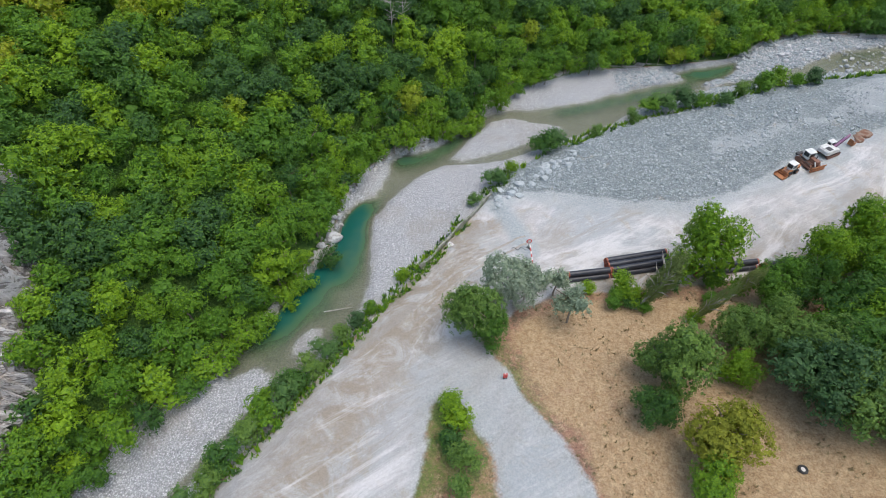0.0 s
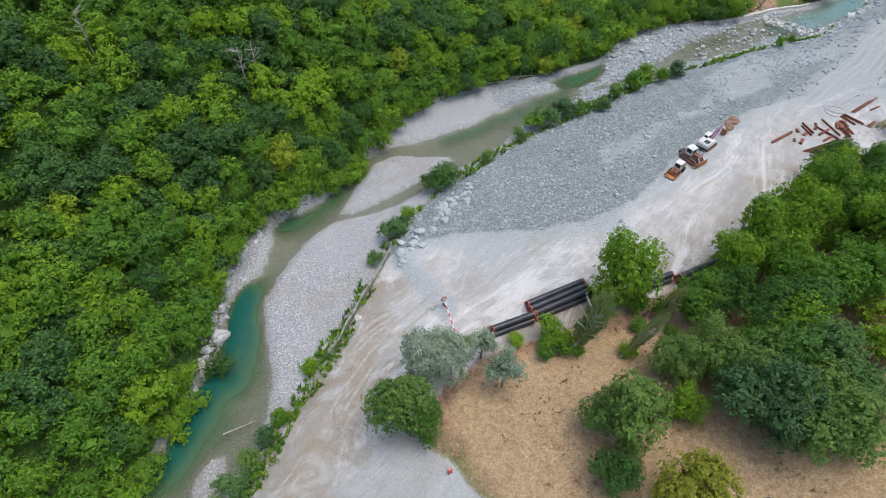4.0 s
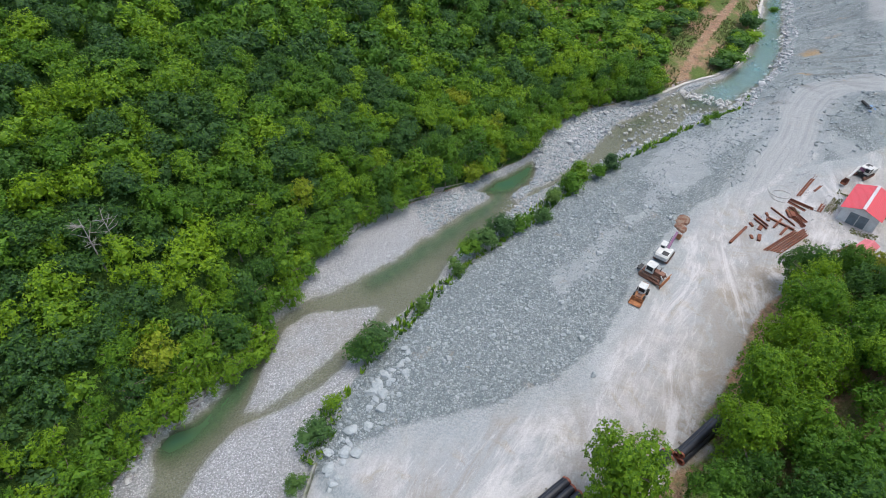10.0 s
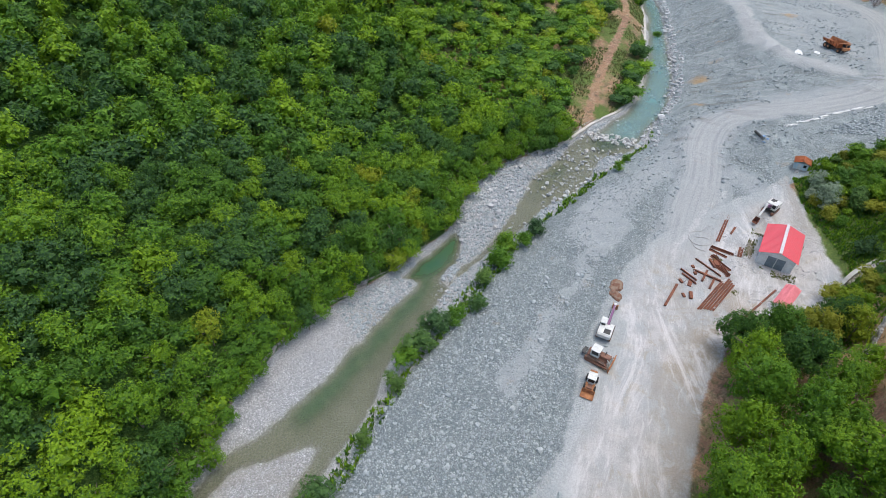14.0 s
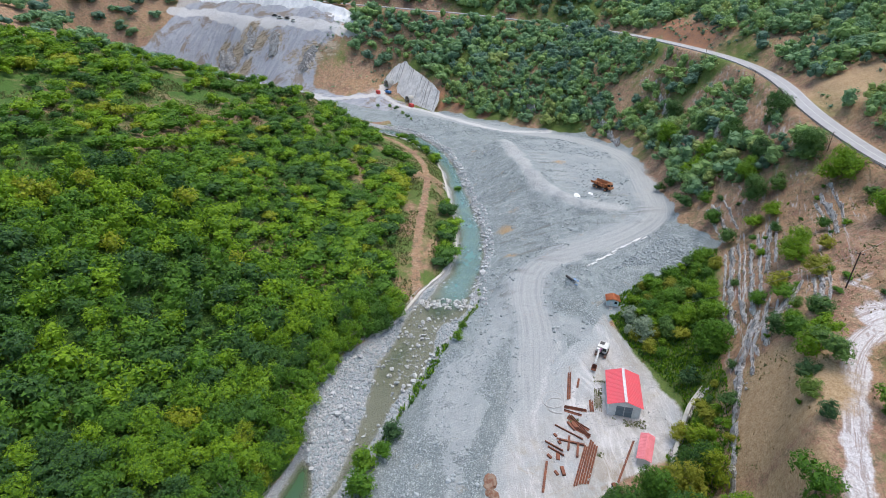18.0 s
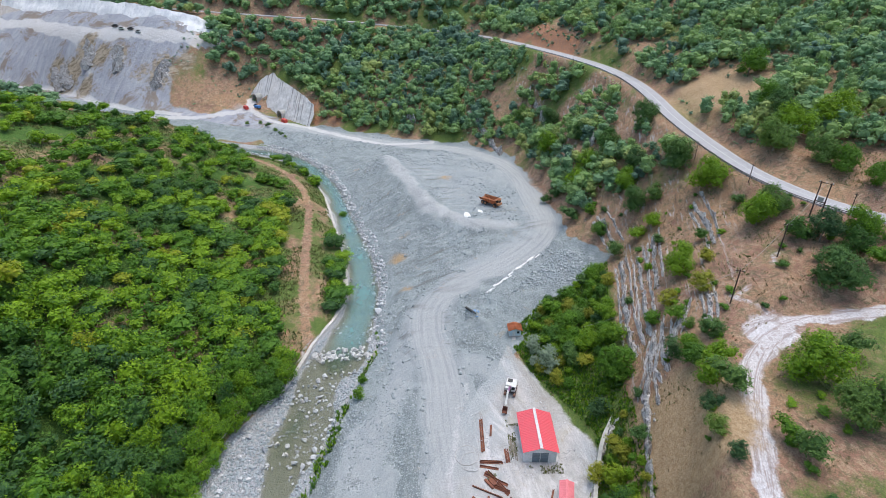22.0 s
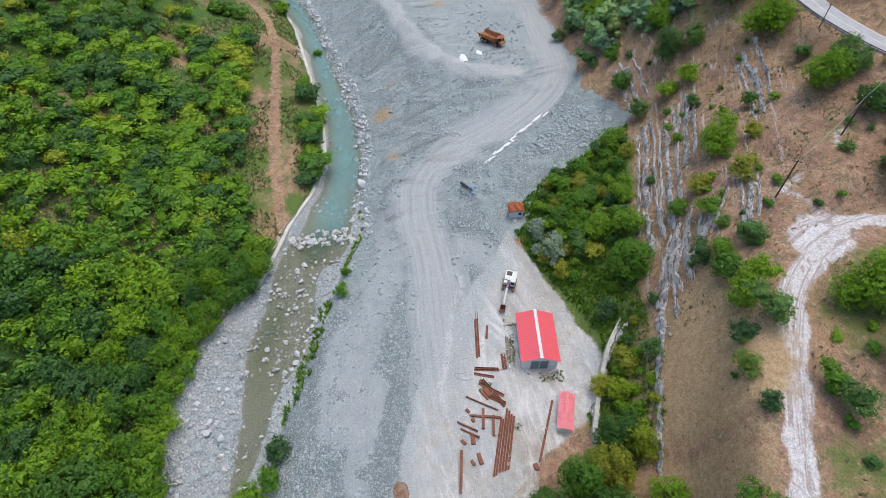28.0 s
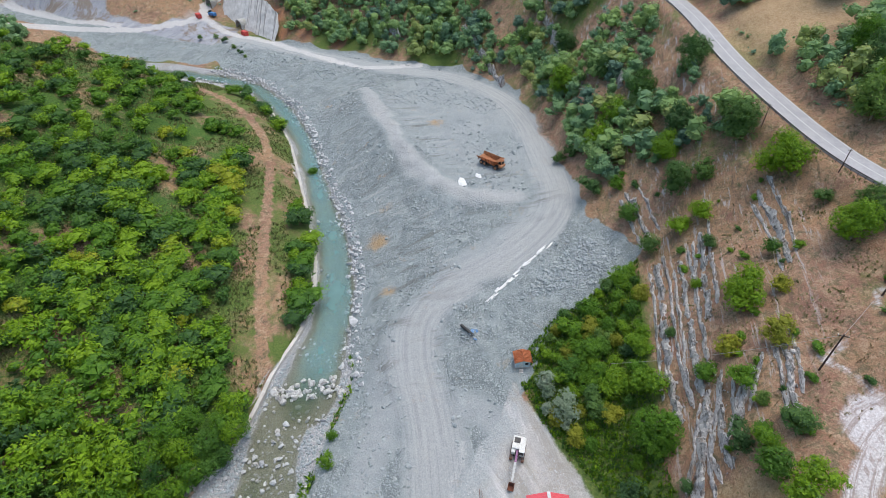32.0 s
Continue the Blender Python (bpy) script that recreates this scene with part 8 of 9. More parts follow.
# ---- lime heaps, spill line and soil heap ----
def heap(name, x, y, rx, ry, h, rz, mat, label, category, seed):
    bm = bmesh.new()
    bmesh.ops.create_icosphere(bm, subdivisions=3, radius=1.0)
    for v in bm.verts:
        k = 1 + 0.35 * noise.noise(v.co * 1.6 + Vector((seed, 0, 0))) + 0.2 * noise.noise(v.co * 4.0 + Vector((seed, 3, 0)))
        v.co = Vector((v.co.x * rx * k, v.co.y * ry * k, v.co.z * h * k))
    ob = part(name, bm, mat)
    ob.location, ob.rotation_euler = (x, y, gz(x, y)), (0, 0, radians(rz))
    return tagged(ob, label, category)


M_SCRAP = plain("rusty earth", (0.20, 0.095, 0.06), 0.95, second=(0.27, 0.20, 0.15), scale=1.4, bump=0.1, local=False)
heap("lime_heap", 220.3, 130.5, 3.4, 1.2, 0.3, 20, M_LIME, "low white lime heap on grey fill", "heap", 1)
heap("lime_heap", 226.7, 127.1, 1.9, 1.0, 0.3, 40, M_LIME, "small white lime heap near the dump truck", "heap", 2)
heap("scrap_heap", 95.4, 100.6, 2.1, 1.4, 0.5, 30, M_SCRAP, "heap of rusty brown earth and scrap by the excavator bucket", "heap", 3)
heap("scrap_heap", 93.0, 98.9, 1.6, 1.1, 0.6, 70, M_SCRAP, "heap of rusty brown earth and scrap by the excavator bucket", "heap", 7)
for k in range(30):
    t = k / 29.0
    heap("lime_spill", 179.2 + 22.9 * t + RS.normal(0, 0.2), 110.7 - 10.3 * t + RS.normal(0, 0.3), 1.1 + 0.35 * (k * 7 % 5), 0.09 + 0.09 * (k * 5 % 4), 0.10, -24 + RS.uniform(-8, 8), M_LIME, "white lime spilled in a line down the fill", "spill", 11 + k)["group"] = "lime spilled on the fill"
culvert = thing("culvert_pipe", pose(168.6, 112.7, gz(168.6, 112.7) + 0.25, 0, 0, 60), "short dark culvert pipe in broken grey rock", "pipe")
part("shell", pipe_mesh(4.0, 0.35), M_DARK, culvert, smoothed=True)

# ---- barrier, signs and small roadside things ----
def road_barrier():
    ob = thing("road_barrier", pose(15.3, 57.3, gz(15.3, 57.3)), "red and white barrier pole across the gravel road", "barrier")
    boxes("counterweight", M_WHITE, ob, [((0, -0.1, 0.55), (0.95, 0.9, 1.1))], "white concrete block", 0.05)
    for k in range(10):
        simple("band", M_WHITE if k % 2 else M_RED, ob, lambda bm: tube(bm, (0, 0.3 + 0.74 * k, 1.15), (0, 0.3 + 0.74 * (k + 1), 1.15), 0.11, sides=10), "white band" if k % 2 else "red band")
    boxes("rest_post", M_DARK, ob, [((0, 7.7, 0.55), (0.12, 0.12, 1.2))], "", 0)


road_barrier()


def disc_sign(x, y, rz, tilt, label):
    ob = thing("road_sign", pose(x, y, gz(x, y), 0, 0, rz), label, "sign", "signs by the gravel road")
    simple("post", M_DARK, ob, lambda bm: tube(bm, (0, 0, -0.2), (0, 0, 1.7), 0.04))
    d = simple("disc", M_RED, ob, lambda bm: tube(bm, (-0.03, 0, 1.75), (0.03, 0, 1.75), 0.52, sides=24), "round red plate")
    simple("disc_face", M_WHITE, d, lambda bm: tube(bm, (-0.04, 0, 1.75), (0.04, 0, 1.75), 0.34, sides=24), "white centre")
    boxes("foot", M_DARK, ob, [((0, 0, 0.06), (0.8, 0.12, 0.12)), ((0, 0, 0.06), (0.12, 0.8, 0.12))], "", 0)


disc_sign(15.2, 65.6, -80, 0, "round red and white traffic sign beside the barrier")
red = thing("road_marker", pose(8.7, 38.3, gz(8.7, 38.3), 0, 0, 10), "small red plastic road marker with pale slot on dark feet", "marker")
boxes("body", M_RED, red, [((0, 0, 0.75), (0.62, 0.34, 0.95))], "", 0.08)
boxes("slot", M_WHITE, red, [((0, 0, 1.23), (0.2, 0.14, 0.03))], "pale top slot", 0)
for s in (-1, 1):
    boxes("foot", M_DARK, red, [((s * 0.2, 0, 0.14), (0.18, 0.36, 0.3))], "", 0.03)
hose2 = thing("cable_loop", pose(13.6, 65.4, gz(13.6, 65.4) + 0.05), "dark cable lying in a curve by the sign", "cable")
ring_curve("loop", [(-1.4 + 0.2 * k, 0.35 * math.sin(k * 0.9), 0) for k in range(14)], 0.05, M_DARK, hose2)

tyre = thing("old_tyre", pose(44.6, 24.2, gz(44.6, 24.2) + 0.02), "old dark tyre with earth-filled centre on dry grass", "tyre")
bm = bmesh.new()
R0, R1 = 0.44, 0.17
ringv = [[bm.verts.new(((R0 + R1 * math.cos(b)) * math.cos(a), (R0 + R1 * math.cos(b)) * math.sin(a), R1 + R1 * 0.9 * math.sin(b))) for b in (2 * math.pi * j / 10 for j in range(10))] for a in (2 * math.pi * i / 24 for i in range(24))]
for i in range(24):
    for j in range(10):
        bm.faces.new((ringv[i][j], ringv[(i + 1) % 24][j], ringv[(i + 1) % 24][(j + 1) % 10], ringv[i][(j + 1) % 10]))
part("casing", bm, M_TYRE, tyre, smoothed=True)
simple("earth_fill", M_CONCPALE, tyre, lambda b: tube(b, (0, 0, 0.02), (0, 0, 0.2), 0.4, sides=16), "pale earth in the centre")

# driftwood in the shallow water
drift = thing("driftwood_log", pose(-18.6, 54.0, -2.2, 0, 0, 10), "long pale driftwood log in the shallows", "log")
simple("log", M_DEAD, drift, lambda b: tube(b, (-2.4, 0, 0.1), (2.4, 0, 0.25), 0.12, 0.08, 7))
simple("branch", M_DEAD, drift, lambda b: tube(b, (1.2, 0, 0.2), (2.6, 0.9, 0.5), 0.05, 0.02, 5))


M_CONCDARK = plain("weathered mossy concrete", (0.30, 0.29, 0.26), 0.95, second=(0.14, 0.16, 0.09), scale=0.9, bump=0.03, local=False)


# ---- old bank walls ----
def bank_wall(name, line, off, top, thick, deep, mat, label):
    c = curve(line, 2)
    t = np.gradient(c[:, :2], axis=0)
    nrm = np.stack([-t[:, 1], t[:, 0]], 1) / np.linalg.norm(t, axis=1)[:, None]
    mid = c[:, :2] + nrm * off
    V, F = [], []
    for i, (p, q) in enumerate(zip(mid, nrm)):
        w = noise.noise(Vector((p[0] * 0.25, p[1] * 0.25, 3.0)))
        g = noise.noise(Vector((p[0] * 0.9, p[1] * 0.9, 8.0)))
        zt = top(i / (len(mid) - 1)) + 0.35 * w + 0.15 * g
        for s, z in ((-thick, zt - deep), (-thick * 0.8, zt), (thick * 0.8, zt + 0.05 * g), (thick * 1.3, zt - deep)):
            V.append((p[0] + q[0] * s, p[1] + q[1] * s, z))
    for i in range(len(mid) - 1):
        for j in range(3):
            F.append((i * 4 + j, i * 4 + j + 1, (i + 1) * 4 + j + 1, (i + 1) * 4 + j))
    return tagged(new(name, mesh_from(name, V, F, mat)), label, "wall", kind="structure")


bank_wall("wall_bank_near", [(-5, 62), (-2, 66), (0.5, 70), (4, 75), (9, 82)], -0.6, lambda u: 0.40 - 0.6 * u + 0.3 * math.sin(u * 23), 0.20, 3.0, M_CONCDARK, "old grey concrete bank wall with grass along it")
bank_wall("wall_retaining", RETAIN, 0.0, lambda u: 3.0 + 5.2 * max(0.0, u - 0.35), 0.5, 4.0, M_CONC, "curved grey stone retaining wall above the sheds")
bank_wall("wall_bank_far", [(121, 151), (128, 150), (140, 151.5), (147, 153.2), (160, 153.6), (171, 156), (190, 166.4), (216, 186.4), (244, 208.2), (263, 228.2), (270, 238)], -0.3, lambda u: -0.9 + 0.25 * math.sin(u * 9), 0.55, 2.4, M_CONCPALE, "pale concrete bank wall at the foot of the wooded spur")


# ---- power line and road posts ----
def wood_pole(x, y, h, lean=0.0, label="dark wooden power pole on the dry slope"):
    ob = thing("power_pole", pose(x, y, gz(x, y) - 0.3, lean, 0, 0), label, "pole", "poles of the power line")
    simple("post", M_POLE, ob, lambda bm: tube(bm, (0, 0, 0), (0, 0, h), 0.16, 0.11, 9))
    boxes("crossarm", M_POLE, ob, [((0, 0, h - 0.35), (0.12, 1.7, 0.12))], "", 0)
    for s in (-0.75, 0, 0.75):
        simple("insulator", M_WHITE, ob, lambda bm: tube(bm, (0, s, h - 0.3), (0, s, h - 0.05), 0.06, sides=8))
    return Vector((x, y, gz(x, y) - 0.3 + h - 0.05))


tops = [wood_pole(159.8, 50.0, 9.0), wood_pole(176.2, 39.6, 9.0)]
hx, hy = 190.6, 30.6
hz = gz(hx, hy)
frame_ = thing("transformer_pole", pose(hx, hy, hz - 0.3, 0, 0, facing(176, 39.6, hx, hy)), "pair of dark wooden poles carrying a grey transformer beside the road", "pole", "poles of the power line")
for s in (-1.1, 1.1):
    simple("post", M_POLE, frame_, lambda bm: tube(bm, (0, s, 0), (0, s, 10.0), 0.18, 0.13, 9))
boxes("platform", M_POLE, frame_, [((0, 0, 4.9), (0.7, 2.6, 0.15))], "", 0)
boxes("transformer", M_CONC, frame_, [((0, 0, 5.6), (0.8, 1.2, 1.2))], "grey transformer box", 0.05)
boxes("crossarm", M_POLE, frame_, [((0, 0, 9.7), (0.14, 3.4, 0.14))], "", 0)
for s in (-1.4, 0, 1.4):
    simple("insulator", M_WHITE, frame_, lambda bm: tube(bm, (0, s, 9.75), (0, s, 10.1), 0.07, sides=8))
tops.append(Vector((hx, hy, hz + 9.8)))
tops = [Vector((166.0, 80.5, 10.0))] + tops
wires = thing("power_line", pose(0, 0, 0), "thin sagging wires between the wooden poles", "wires")
for a, b in zip(tops[:-1], tops[1:]):
    side = Vector((-(b - a).y, (b - a).x, 0)).normalized()
    for s in (0.0,):
        pts = []
        for k in range(13):
            t = k / 12
            p = a.lerp(b, t) + side * s
            pts.append((p.x, p.y, p.z - 4 * 1.1 * t * (1 - t)))
        ring_curve("wire", pts, 0.028, M_WIRE, wires)
low_pole = thing("power_pole", pose(166.0, 80.5, gz(166, 80.5) - 0.2), "dark wooden pole in the green thicket", "pole", "poles of the power line")
simple("post", M_POLE, low_pole, lambda bm: tube(bm, (0, 0, 0), (0, 0, 10.3 - gz(166, 80.5)), 0.14, 0.1, 8))
rc = curve(ROAD, 3)
rt = np.gradient(rc[:, :2], axis=0)
rn = np.stack([-rt[:, 1], rt[:, 0]], 1) / np.linalg.norm(rt, axis=1)[:, None]
for x, y, h in [(194.0, 22.5, 5.5), (204.6, 44.4, 5.5), (222.0, 57.4, 6.0), (283.0, 85.2, 6.5), (252.0, 72.0, 6.0), (322.0, 110.0, 6.5)]:
    ob = thing("road_post", pose(x, y, gz(x, y) - 0.2), "slim dark post at the valley edge of the road", "pole", "posts along the road")
    simple("post", M_POLE, ob, lambda bm: tube(bm, (0, 0, 0), (0, 0, h), 0.11, 0.08, 8))
    boxes("crossarm", M_POLE, ob, [((0, 0, h - 0.25), (0.1, 0.9, 0.1))], "", 0)
rail = bmesh.new()
for i in range(len(rc) - 1):
    if 150 < rc[i][0] < 300 and rc[i][1] > 0:
        a, b = [Vector((rc[k][0] + rn[k][0] * 3.9, rc[k][1] + rn[k][1] * 3.9, rc[k][2] + 0.95)) for k in (i, i + 1)]
        tube(rail, a, b, 0.11, sides=6)
guard = thing("guard_rail", pose(0, 0, 0), "low dark guard rail along the valley side of the road", "guard rail")
part("rail", rail, M_DARK, guard)
for i in range(0, len(rc) - 1):
    if 150 < rc[i][0] < 300 and rc[i][1] > 0:
        p = Vector((rc[i][0] + rn[i][0] * 3.9, rc[i][1] + rn[i][1] * 3.9, rc[i][2] + 0.4))
        simple("post", M_DARK, guard, lambda bm: tube(bm, p - Vector((0, 0, 0.9)), p + Vector((0, 0, 0.65)), 0.07, sides=6))


# ---- tunnel portals in a sprayed concrete face ----
def portal_face():
    a, b = np.array([367.0, 347.0]), np.array([338.6, 275.0])
    n = 90
    V, F = [], []
    hgt = lambda u: np.interp(u, [0, 0.08, 0.2, 0.38, 0.6, 0.82, 0.95, 1.0], [9, 20, 25, 22.5, 19.5, 16.0, 13.0, 8.0])
    m = 34
    back = np.array([0.922, -0.387])
    holes = [(0.13, 5.6, 3.0), (0.58, 0.5, 2.7)]
    length = np.hypot(*(b - a))
    keepc = np.ones((n, m), bool)
    for i in range(n + 1):
        u = i / n
        p = a + (b - a) * u
        top = hgt(u)
        fold = 2.2 * math.exp(-((u - 0.22) / 0.06) ** 2)
        for j in range(m + 1):
            w = j / m
            z = -0.8 + (top + 0.8) * w
            lean = -1.2 + max(z, 0) * 0.60 + fold
            g = noise.noise(Vector((u * 22, w * 4, 1.0))) * 0.55 + noise.noise(Vector((u * 60, w * 12, 4.0))) * 0.25 * (1 + 2 * (w > 0.97))
            q = p + back * (lean + g)
            V.append((q[0], q[1], z + (noise.noise(Vector((u * 40, 9.0, 0))) * 1.2 if w > 0.99 else 0)))
            if i < n and j < m:
                for hu, hz0, hr in holes:
                    du, dz = (u + 0.5 / n - hu) * length, z + 0.3 - hz0
                    if (abs(du) < hr and 0 < dz < hr * 0.9) or math.hypot(du, dz - hr * 0.9) < hr and dz > 0:
                        keepc[i, j] = False
    for i in range(n):
        for j in range(m):
            if keepc[i, j]:
                k = i * (m + 1) + j
                F.append((k, k + 1, k + m + 2, k + m + 1))
    ob = thing("tunnel_portal", pose(0, 0, 0), "pale sprayed concrete face with dark drip stains and two tunnel mouths", "tunnel")
    f = new("concrete_face", mesh_from("concrete_face", V, F, M_SHOT, True))
    f.parent = ob
    for hu, hz0, hr in holes:
        p = a + (b - a) * hu
        lean = hz0 * 0.60 - 2.2
        q = p + back * lean
        ang = math.atan2(back[1], back[0])
        bm = bmesh.new()
        prof = [(-hr, 0), (-hr, hr * 0.9)] + [(-hr * math.cos(t), hr * 0.9 + hr * math.sin(t)) for t in (math.pi * k / 14 for k in range(1, 14))] + [(hr, hr * 0.9), (hr, 0)]
        rows = []
        for x, s in ((0, 1.0), (0, 1.16), (6.0, 1.16)):
            rows.append([bm.verts.new((x, y * s, z * (1 + (s - 1) * 0.8) - 0.3)) for y, z in prof])
        inner = [bm.verts.new((26, y, z - 0.3)) for y, z in prof]
        for r0, r1 in zip(rows[:-1], rows[1:]):
            for k in range(len(prof) - 1):
                bm.faces.new((r0[k], r0[k + 1], r1[k + 1], r1[k]))
        for k in range(len(prof) - 1):
            bm.faces.new((rows[0][k], inner[k], inner[k + 1], rows[0][k + 1]))
        bm.faces.new(inner)
        r = part("tunnel_mouth", bm, M_CONC, ob, "arched concrete collar and dark bore")
        r.matrix_world = Matrix.Translation((q[0], q[1], hz0)) @ Matrix.Rotation(ang, 4, "Z")


def shot_material():
    m, nt, b = material("sprayed concrete")
    p = n_pos(nt)
    c = n_mix(nt, n_step(nt, n_noise(nt, p, 0.5, 5.0, 0.7), 0.35, 0.7), (0.70, 0.67, 0.645), (0.56, 0.53, 0.50))
    drip = n_noise(nt, n_stretch(nt, p, (0.0, 1.0, 0.05)), 0.55, 4.0, 0.6)
    c = n_mix(nt, n_step(nt, drip, 0.55, 0.66, 0.0, 0.8), c, (0.20, 0.185, 0.17))
    put(nt, b.inputs["Base Color"], c)
    b.inputs["Roughness"].default_value = 0.95
    n_bump(nt, b, n_noise(nt, p, 1.5, 5.0, 0.7), 0.7, 0.3)
    return m


M_SHOT = shot_material()
portal_face()
for x, y, rz in ((341.5, 297.0, 68), (349.0, 333.0, 60)):
    ob = thing("site_container", pose(x, y, gz(x, y), 0, 0, rz), "small red container beside the tunnel mouth", "container", "things at the tunnels")
    boxes("box", M_RED, ob, [((0, 0, 1.1), (4.0, 2.2, 2.2))], "", 0.05)
    for k in range(8):
        boxes("rib", M_RED, ob, [((-1.75 + 0.5 * k, 1.12, 1.1), (0.2, 0.06, 1.9))], "", 0)
van = thing("blue_machine", pose(355.0, 328.0, gz(355, 328), 0, 0, 75), "blue drilling machine with dark arms by the upper tunnel", "machine", "things at the tunnels")
boxes("body", M_BLUE, van, [((0, 0, 1.5), (5.0, 2.2, 1.6))], "", 0.1)
boxes("cab", M_GLASS, van, [((1.8, 0, 2.6), (1.2, 1.8, 0.9))], "dark cab glass", 0.05)
for sx in (-1.5, 1.5):
    for s in (-1, 1):
        wheel(van, sx, s * 1.05, 0.6, 0.4)
boxes("arm", M_DARK, van, [((3.4, 0.3, 1.8), (2.4, 0.3, 0.3))], "", 0)
for k, (x, y) in enumerate([(368, 436), (369, 444), (368, 452), (370, 460)]):
    ob = thing("parked_vehicle", pose(x, y, gz(x, y), 0, 0, 80 + 10 * k), "dusty dark site vehicle parked on the quarry bench", "vehicle", "vehicles on the quarry bench")
    boxes("body", M_DARK if k % 2 else M_WHITE, ob, [((0, 0, 1.0), (4.6, 1.9, 0.8))], "", 0.1)
    boxes("cab", M_GLASS, ob, [((-0.2, 0, 1.7), (2.2, 1.7, 0.7))], "dark windows", 0.08)
    for sx in (-1.4, 1.4):
        for s in (-1, 1):
            wheel(ob, sx, s * 0.85, 0.4, 0.25)
for x, y in ((437, 222), (434, 268)):
    ob = thing("warning_sign", pose(x - 5.5, y, gz(x - 5.5, y), 0, 0, 180), "yellow warning plate on a post beside the far road", "sign", "signs along the far road")
    simple("post", M_DARK, ob, lambda bm: tube(bm, (0, 0, 0), (0, 0, 2.4), 0.06))
    boxes("plate", M_TILE, ob, [((0.05, 0, 2.8), (0.06, 1.2, 1.2))], "yellow-orange plate", 0)


# ---- quarry face above the bench ----
def quarry_cliff():
    line = curve([(392, 384), (380, 396), (376, 420), (374, 450), (380, 510), (386, 560), (378, 605)], 3)
    top = [8, 12, 16, 20, 22, 22, 20]
    V, F, m = [], [], 10
    n = len(line)
    t = np.gradient(line, axis=0)
    nrm = np.stack([t[:, 1], -t[:, 0]], 1) / np.linalg.norm(t, axis=1)[:, None]
    for i, p in enumerate(line):
        u = i / (n - 1)
        h = np.interp(u, np.linspace(0, 1, 7), top)
        for j in range(m + 1):
            w = j / m
            g = noise.noise(Vector((p[0] * 0.12, p[1] * 0.12, w * 3.0))) * 2.2 + noise.noise(Vector((p[0] * 0.5, p[1] * 0.5, w * 7.0))) * 0.8
            q = p + nrm[i] * (-1.0 + 15.0 * w + g)
            V.append((q[0], q[1], 45.6 + h * w + (noise.noise(Vector((p[1] * 0.15, 2.0, 0))) * 2.5 if j == m else 0)))
    for i in range(n - 1):
        for j in range(m):
            k = i * (m + 1) + j
            F.append((k, k + 1, k + m + 2, k + m + 1))
    return tagged(new("quarry_cliff", mesh_from("quarry_cliff", V, F, M_QUARRY, True)), "white cut rock face above the quarry bench", "rock face", kind="structure")


def quarry_material():
    m, nt, b = material("white cut rock")
    p = n_pos(nt)
    c = n_mix(nt, n_step(nt, n_noise(nt, n_stretch(nt, p, (1.0, 1.0, 0.25)), 0.22, 6.0, 0.7), 0.36, 0.66), (0.82, 0.81, 0.81), (0.62, 0.62, 0.64))
    c = n_mix(nt, n_step(nt, n_noise(nt, p, 0.5, 5.0, 0.7), 0.58, 0.7, 0.0, 0.6), c, (0.28, 0.26, 0.24))
    put(nt, b.inputs["Base Color"], c)
    b.inputs["Roughness"].default_value = 0.95
    n_bump(nt, b, n_noise(nt, p, 0.8, 6.0, 0.7), 0.8, 0.5)
    return m


M_QUARRY = quarry_material()
quarry_cliff()
for k, p in enumerate([[(349, 498), (341, 488), (335, 478)], [(345, 504), (338, 495), (331, 486)], [(358, 480), (352, 471), (345, 464)], [(356, 446), (350, 440), (342, 436)], [(356, 404), (347, 402), (338, 404)]]):
    ledge("rock_outcrop", p, 3.6, 4.2, 140 + k, "pale cracked rock outcrop in the grey quarry slope", "outcrops in the quarry", M_CLIFF)


# ---- tyre tracks pressed into the gravel ----
M_RUT = plain("damp pressed gravel", (0.32, 0.29, 0.255), 0.95, second=(0.42, 0.39, 0.35), scale=1.6, local=False)


def tyre_track(cx, cy, r, a0, a1, wide=0.24):
    n = 36
    V = []
    for k in range(n + 1):
        a = radians(a0 + (a1 - a0) * k / n)
        for s in (-wide, wide):
            x, y = cx + (r + s) * math.cos(a), cy + (r + s) * math.sin(a)
            V.append((x, y))
    V = np.array(V)
    Z = height(V[:, 0], V[:, 1]) + 0.035
    F = [(2 * k, 2 * k + 1, 2 * k + 3, 2 * k + 2) for k in range(n)]
    return tagged(new("tyre_track", mesh_from("tyre_track", np.column_stack([V, Z]), F, M_RUT, True)), "curved tyre track pressed into pale gravel", "tyre track", "tyre tracks in the yard", "structure")


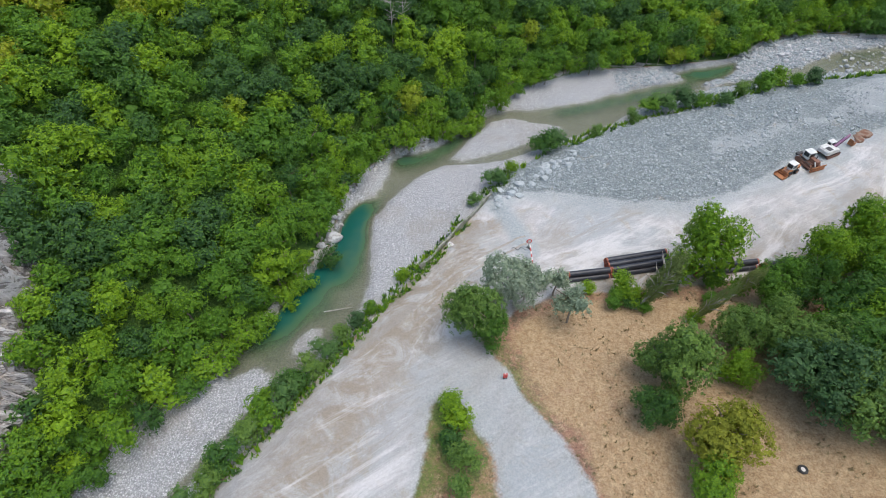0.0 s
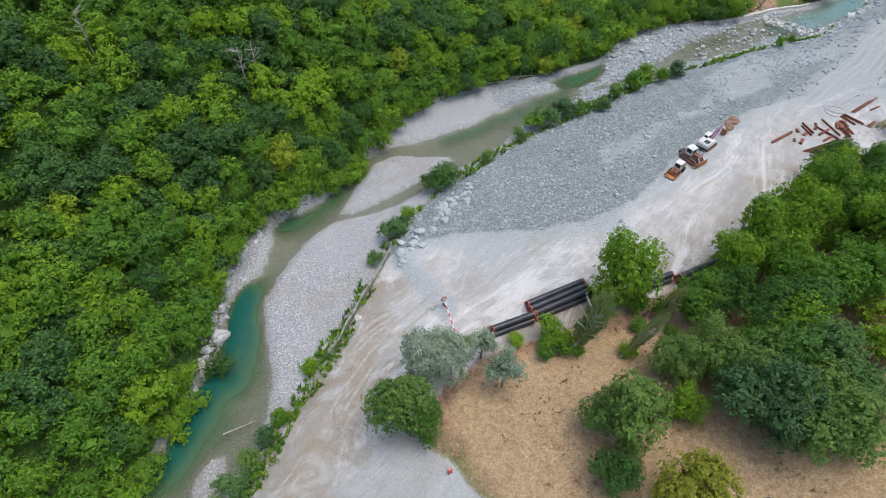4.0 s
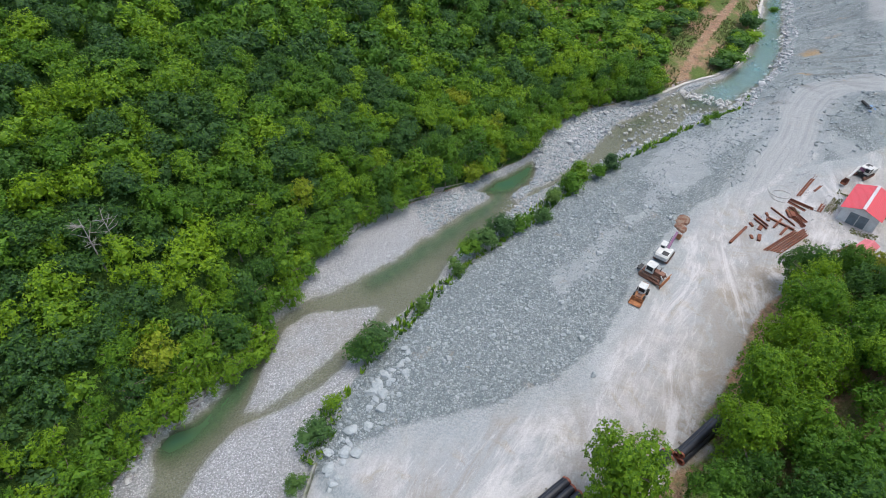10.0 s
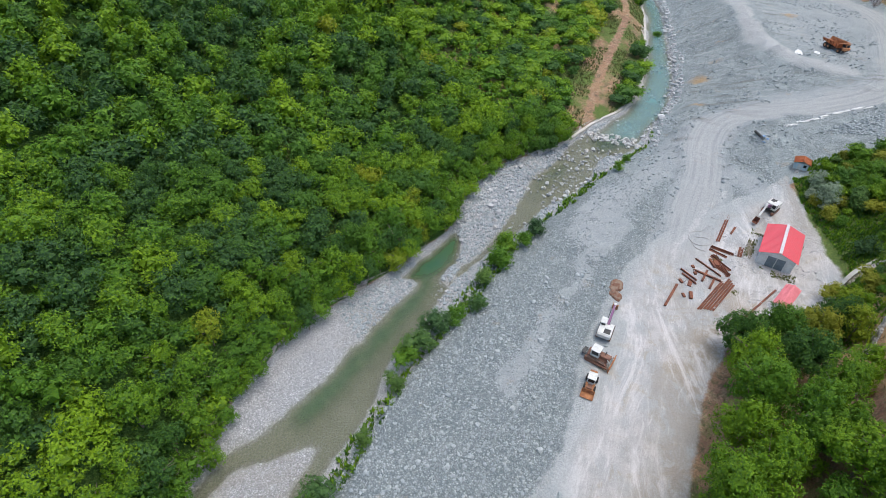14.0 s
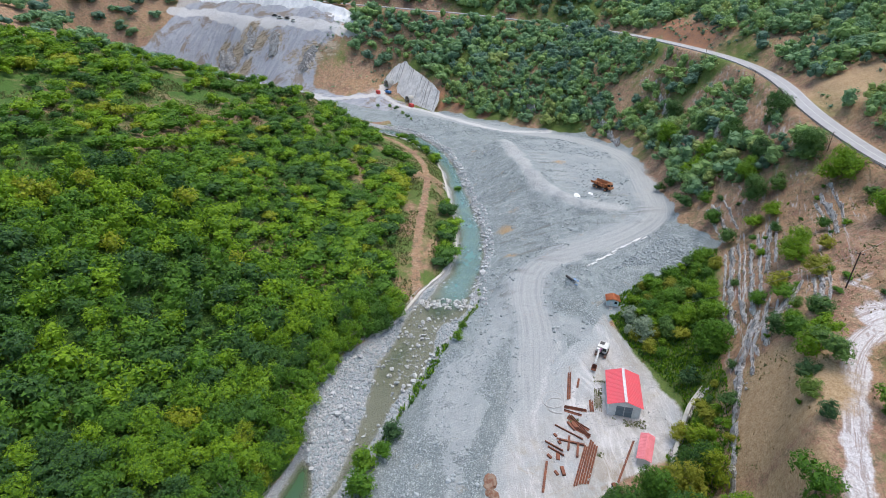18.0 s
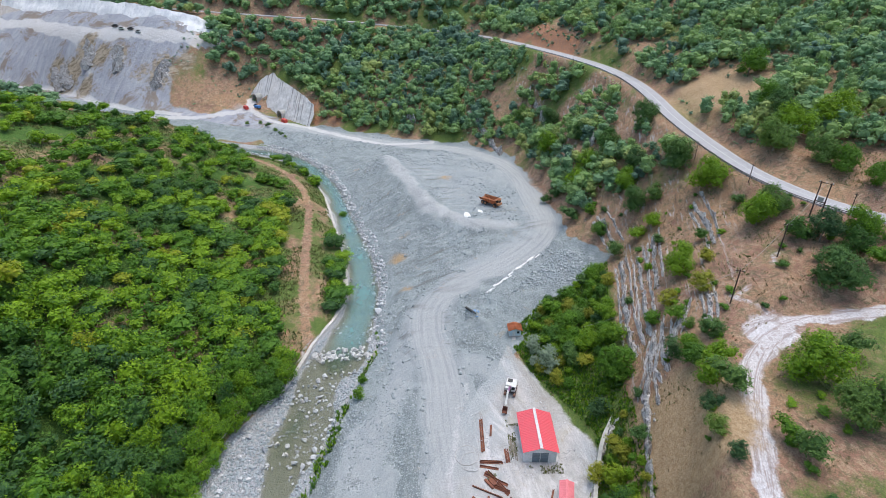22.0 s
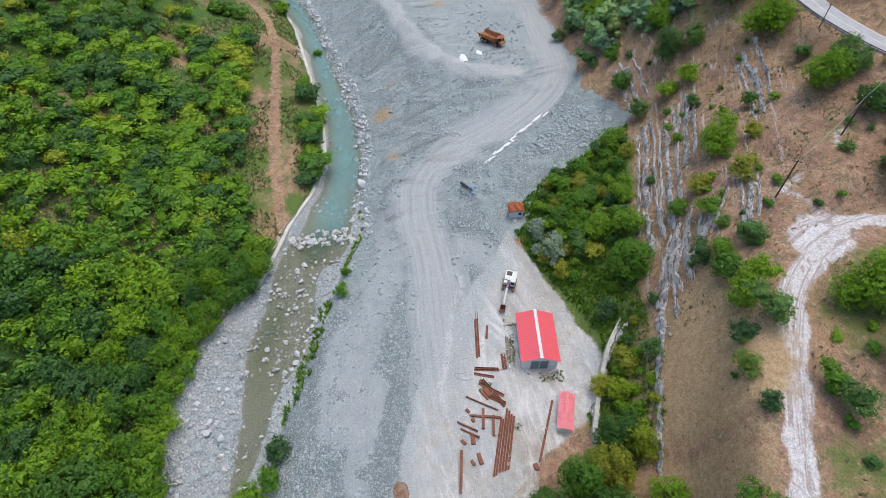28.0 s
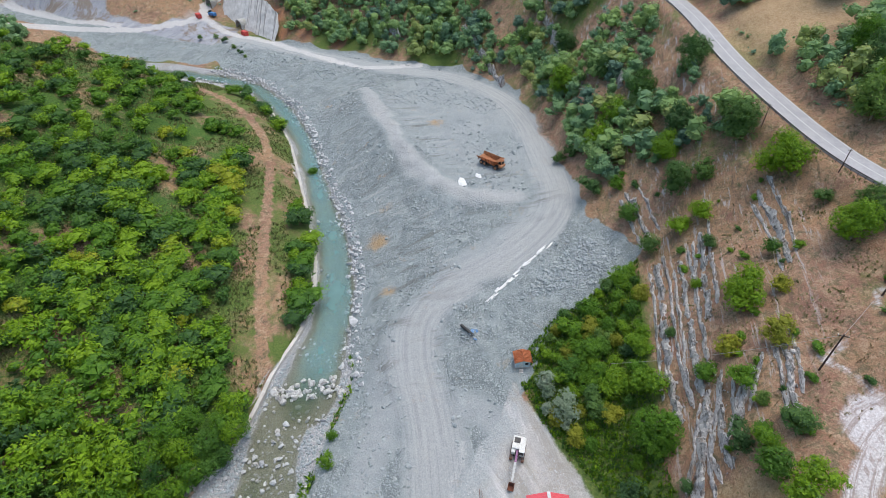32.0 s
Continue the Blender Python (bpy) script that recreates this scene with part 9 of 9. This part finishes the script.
for cx, cy, r, a0, a1 in [(10.0, 51.0, 13.6, 98, 150), (10.0, 51.0, 14.5, 100, 152), (10.0, 51.0, 15.6, 104, 148), (10.2, 50.6, 16.4, 106, 146), (40.0, 20.0, 53.0, 118, 146), (40.0, 20.0, 54.9, 117, 146)]:
    tyre_track(cx, cy, r, a0, a1)


# ---- rags of plastic sheet by the culvert ----
M_SHEET = plain("crumpled blue plastic", (0.08, 0.26, 0.55), 0.4, second=(0.30, 0.42, 0.58), scale=3.0)


def plastic_rag(x, y, size, seed, rz):
    r = random.Random(seed)
    n = 7
    V = [(size * (i / n - 0.5) * (1 + 0.3 * r.random()), size * 0.6 * (j / n - 0.5) * (1 + 0.3 * r.random()), 0.10 + 0.22 * r.random()) for i in range(n + 1) for j in range(n + 1)]
    F = [(i * (n + 1) + j, (i + 1) * (n + 1) + j, (i + 1) * (n + 1) + j + 1, i * (n + 1) + j + 1) for i in range(n) for j in range(n)]
    ob = new("plastic_sheet", mesh_from("plastic_sheet", V, F, M_SHEET))
    ob.matrix_world = pose(x, y, gz(x, y), 0, 0, rz)
    return tagged(ob, "crumpled blue plastic sheet on grey gravel", "plastic sheet", "plastic sheets by the culvert")


for k, (x, y, q) in enumerate([(168.4, 111.4, 1.3), (169.6, 110.6, 0.8), (166.9, 110.2, 0.7)]):
    plastic_rag(x, y, q, k, 40 * k)

# ---- larger pale boulders along and in the stream ----
STREAM_RND = np.random.RandomState(404)
for k in range(20):
    x = STREAM_RND.uniform(88, 142)
    y = np.interp(x, [78, 100, 120, 142], [134, 136, 140.5, 142]) + STREAM_RND.normal(0, 2.6)
    boulder(x, y, STREAM_RND.uniform(0.5, 1.0), True, "pale boulder lying in the stony shallow stream", "boulders in the stream", max(gz(x, y), -2.5))
stones_at("shallow_rocks", cloud(260, (78, 142, 124, 152), lambda x, y: inside(x, y, BED) > 1.2, 71), (0.3, 0.85), M_PEBBLE, "pale rocks strewn through the shallow stony stream", "stones", 72, 0.8, -0.5, 2.0)
stones_at("edge_boulders", cloud(2600, (150, 300, 130, 285), lambda x, y: seg_dist(x, y, np.array(RIGHT_BANK))[0] < 2.2, 73), (0.45, 1.25), M_PEBBLE, "pale boulders heaped on the edge of the turquoise stream", "stones", 74, 0.8, 0.1, 2.5)
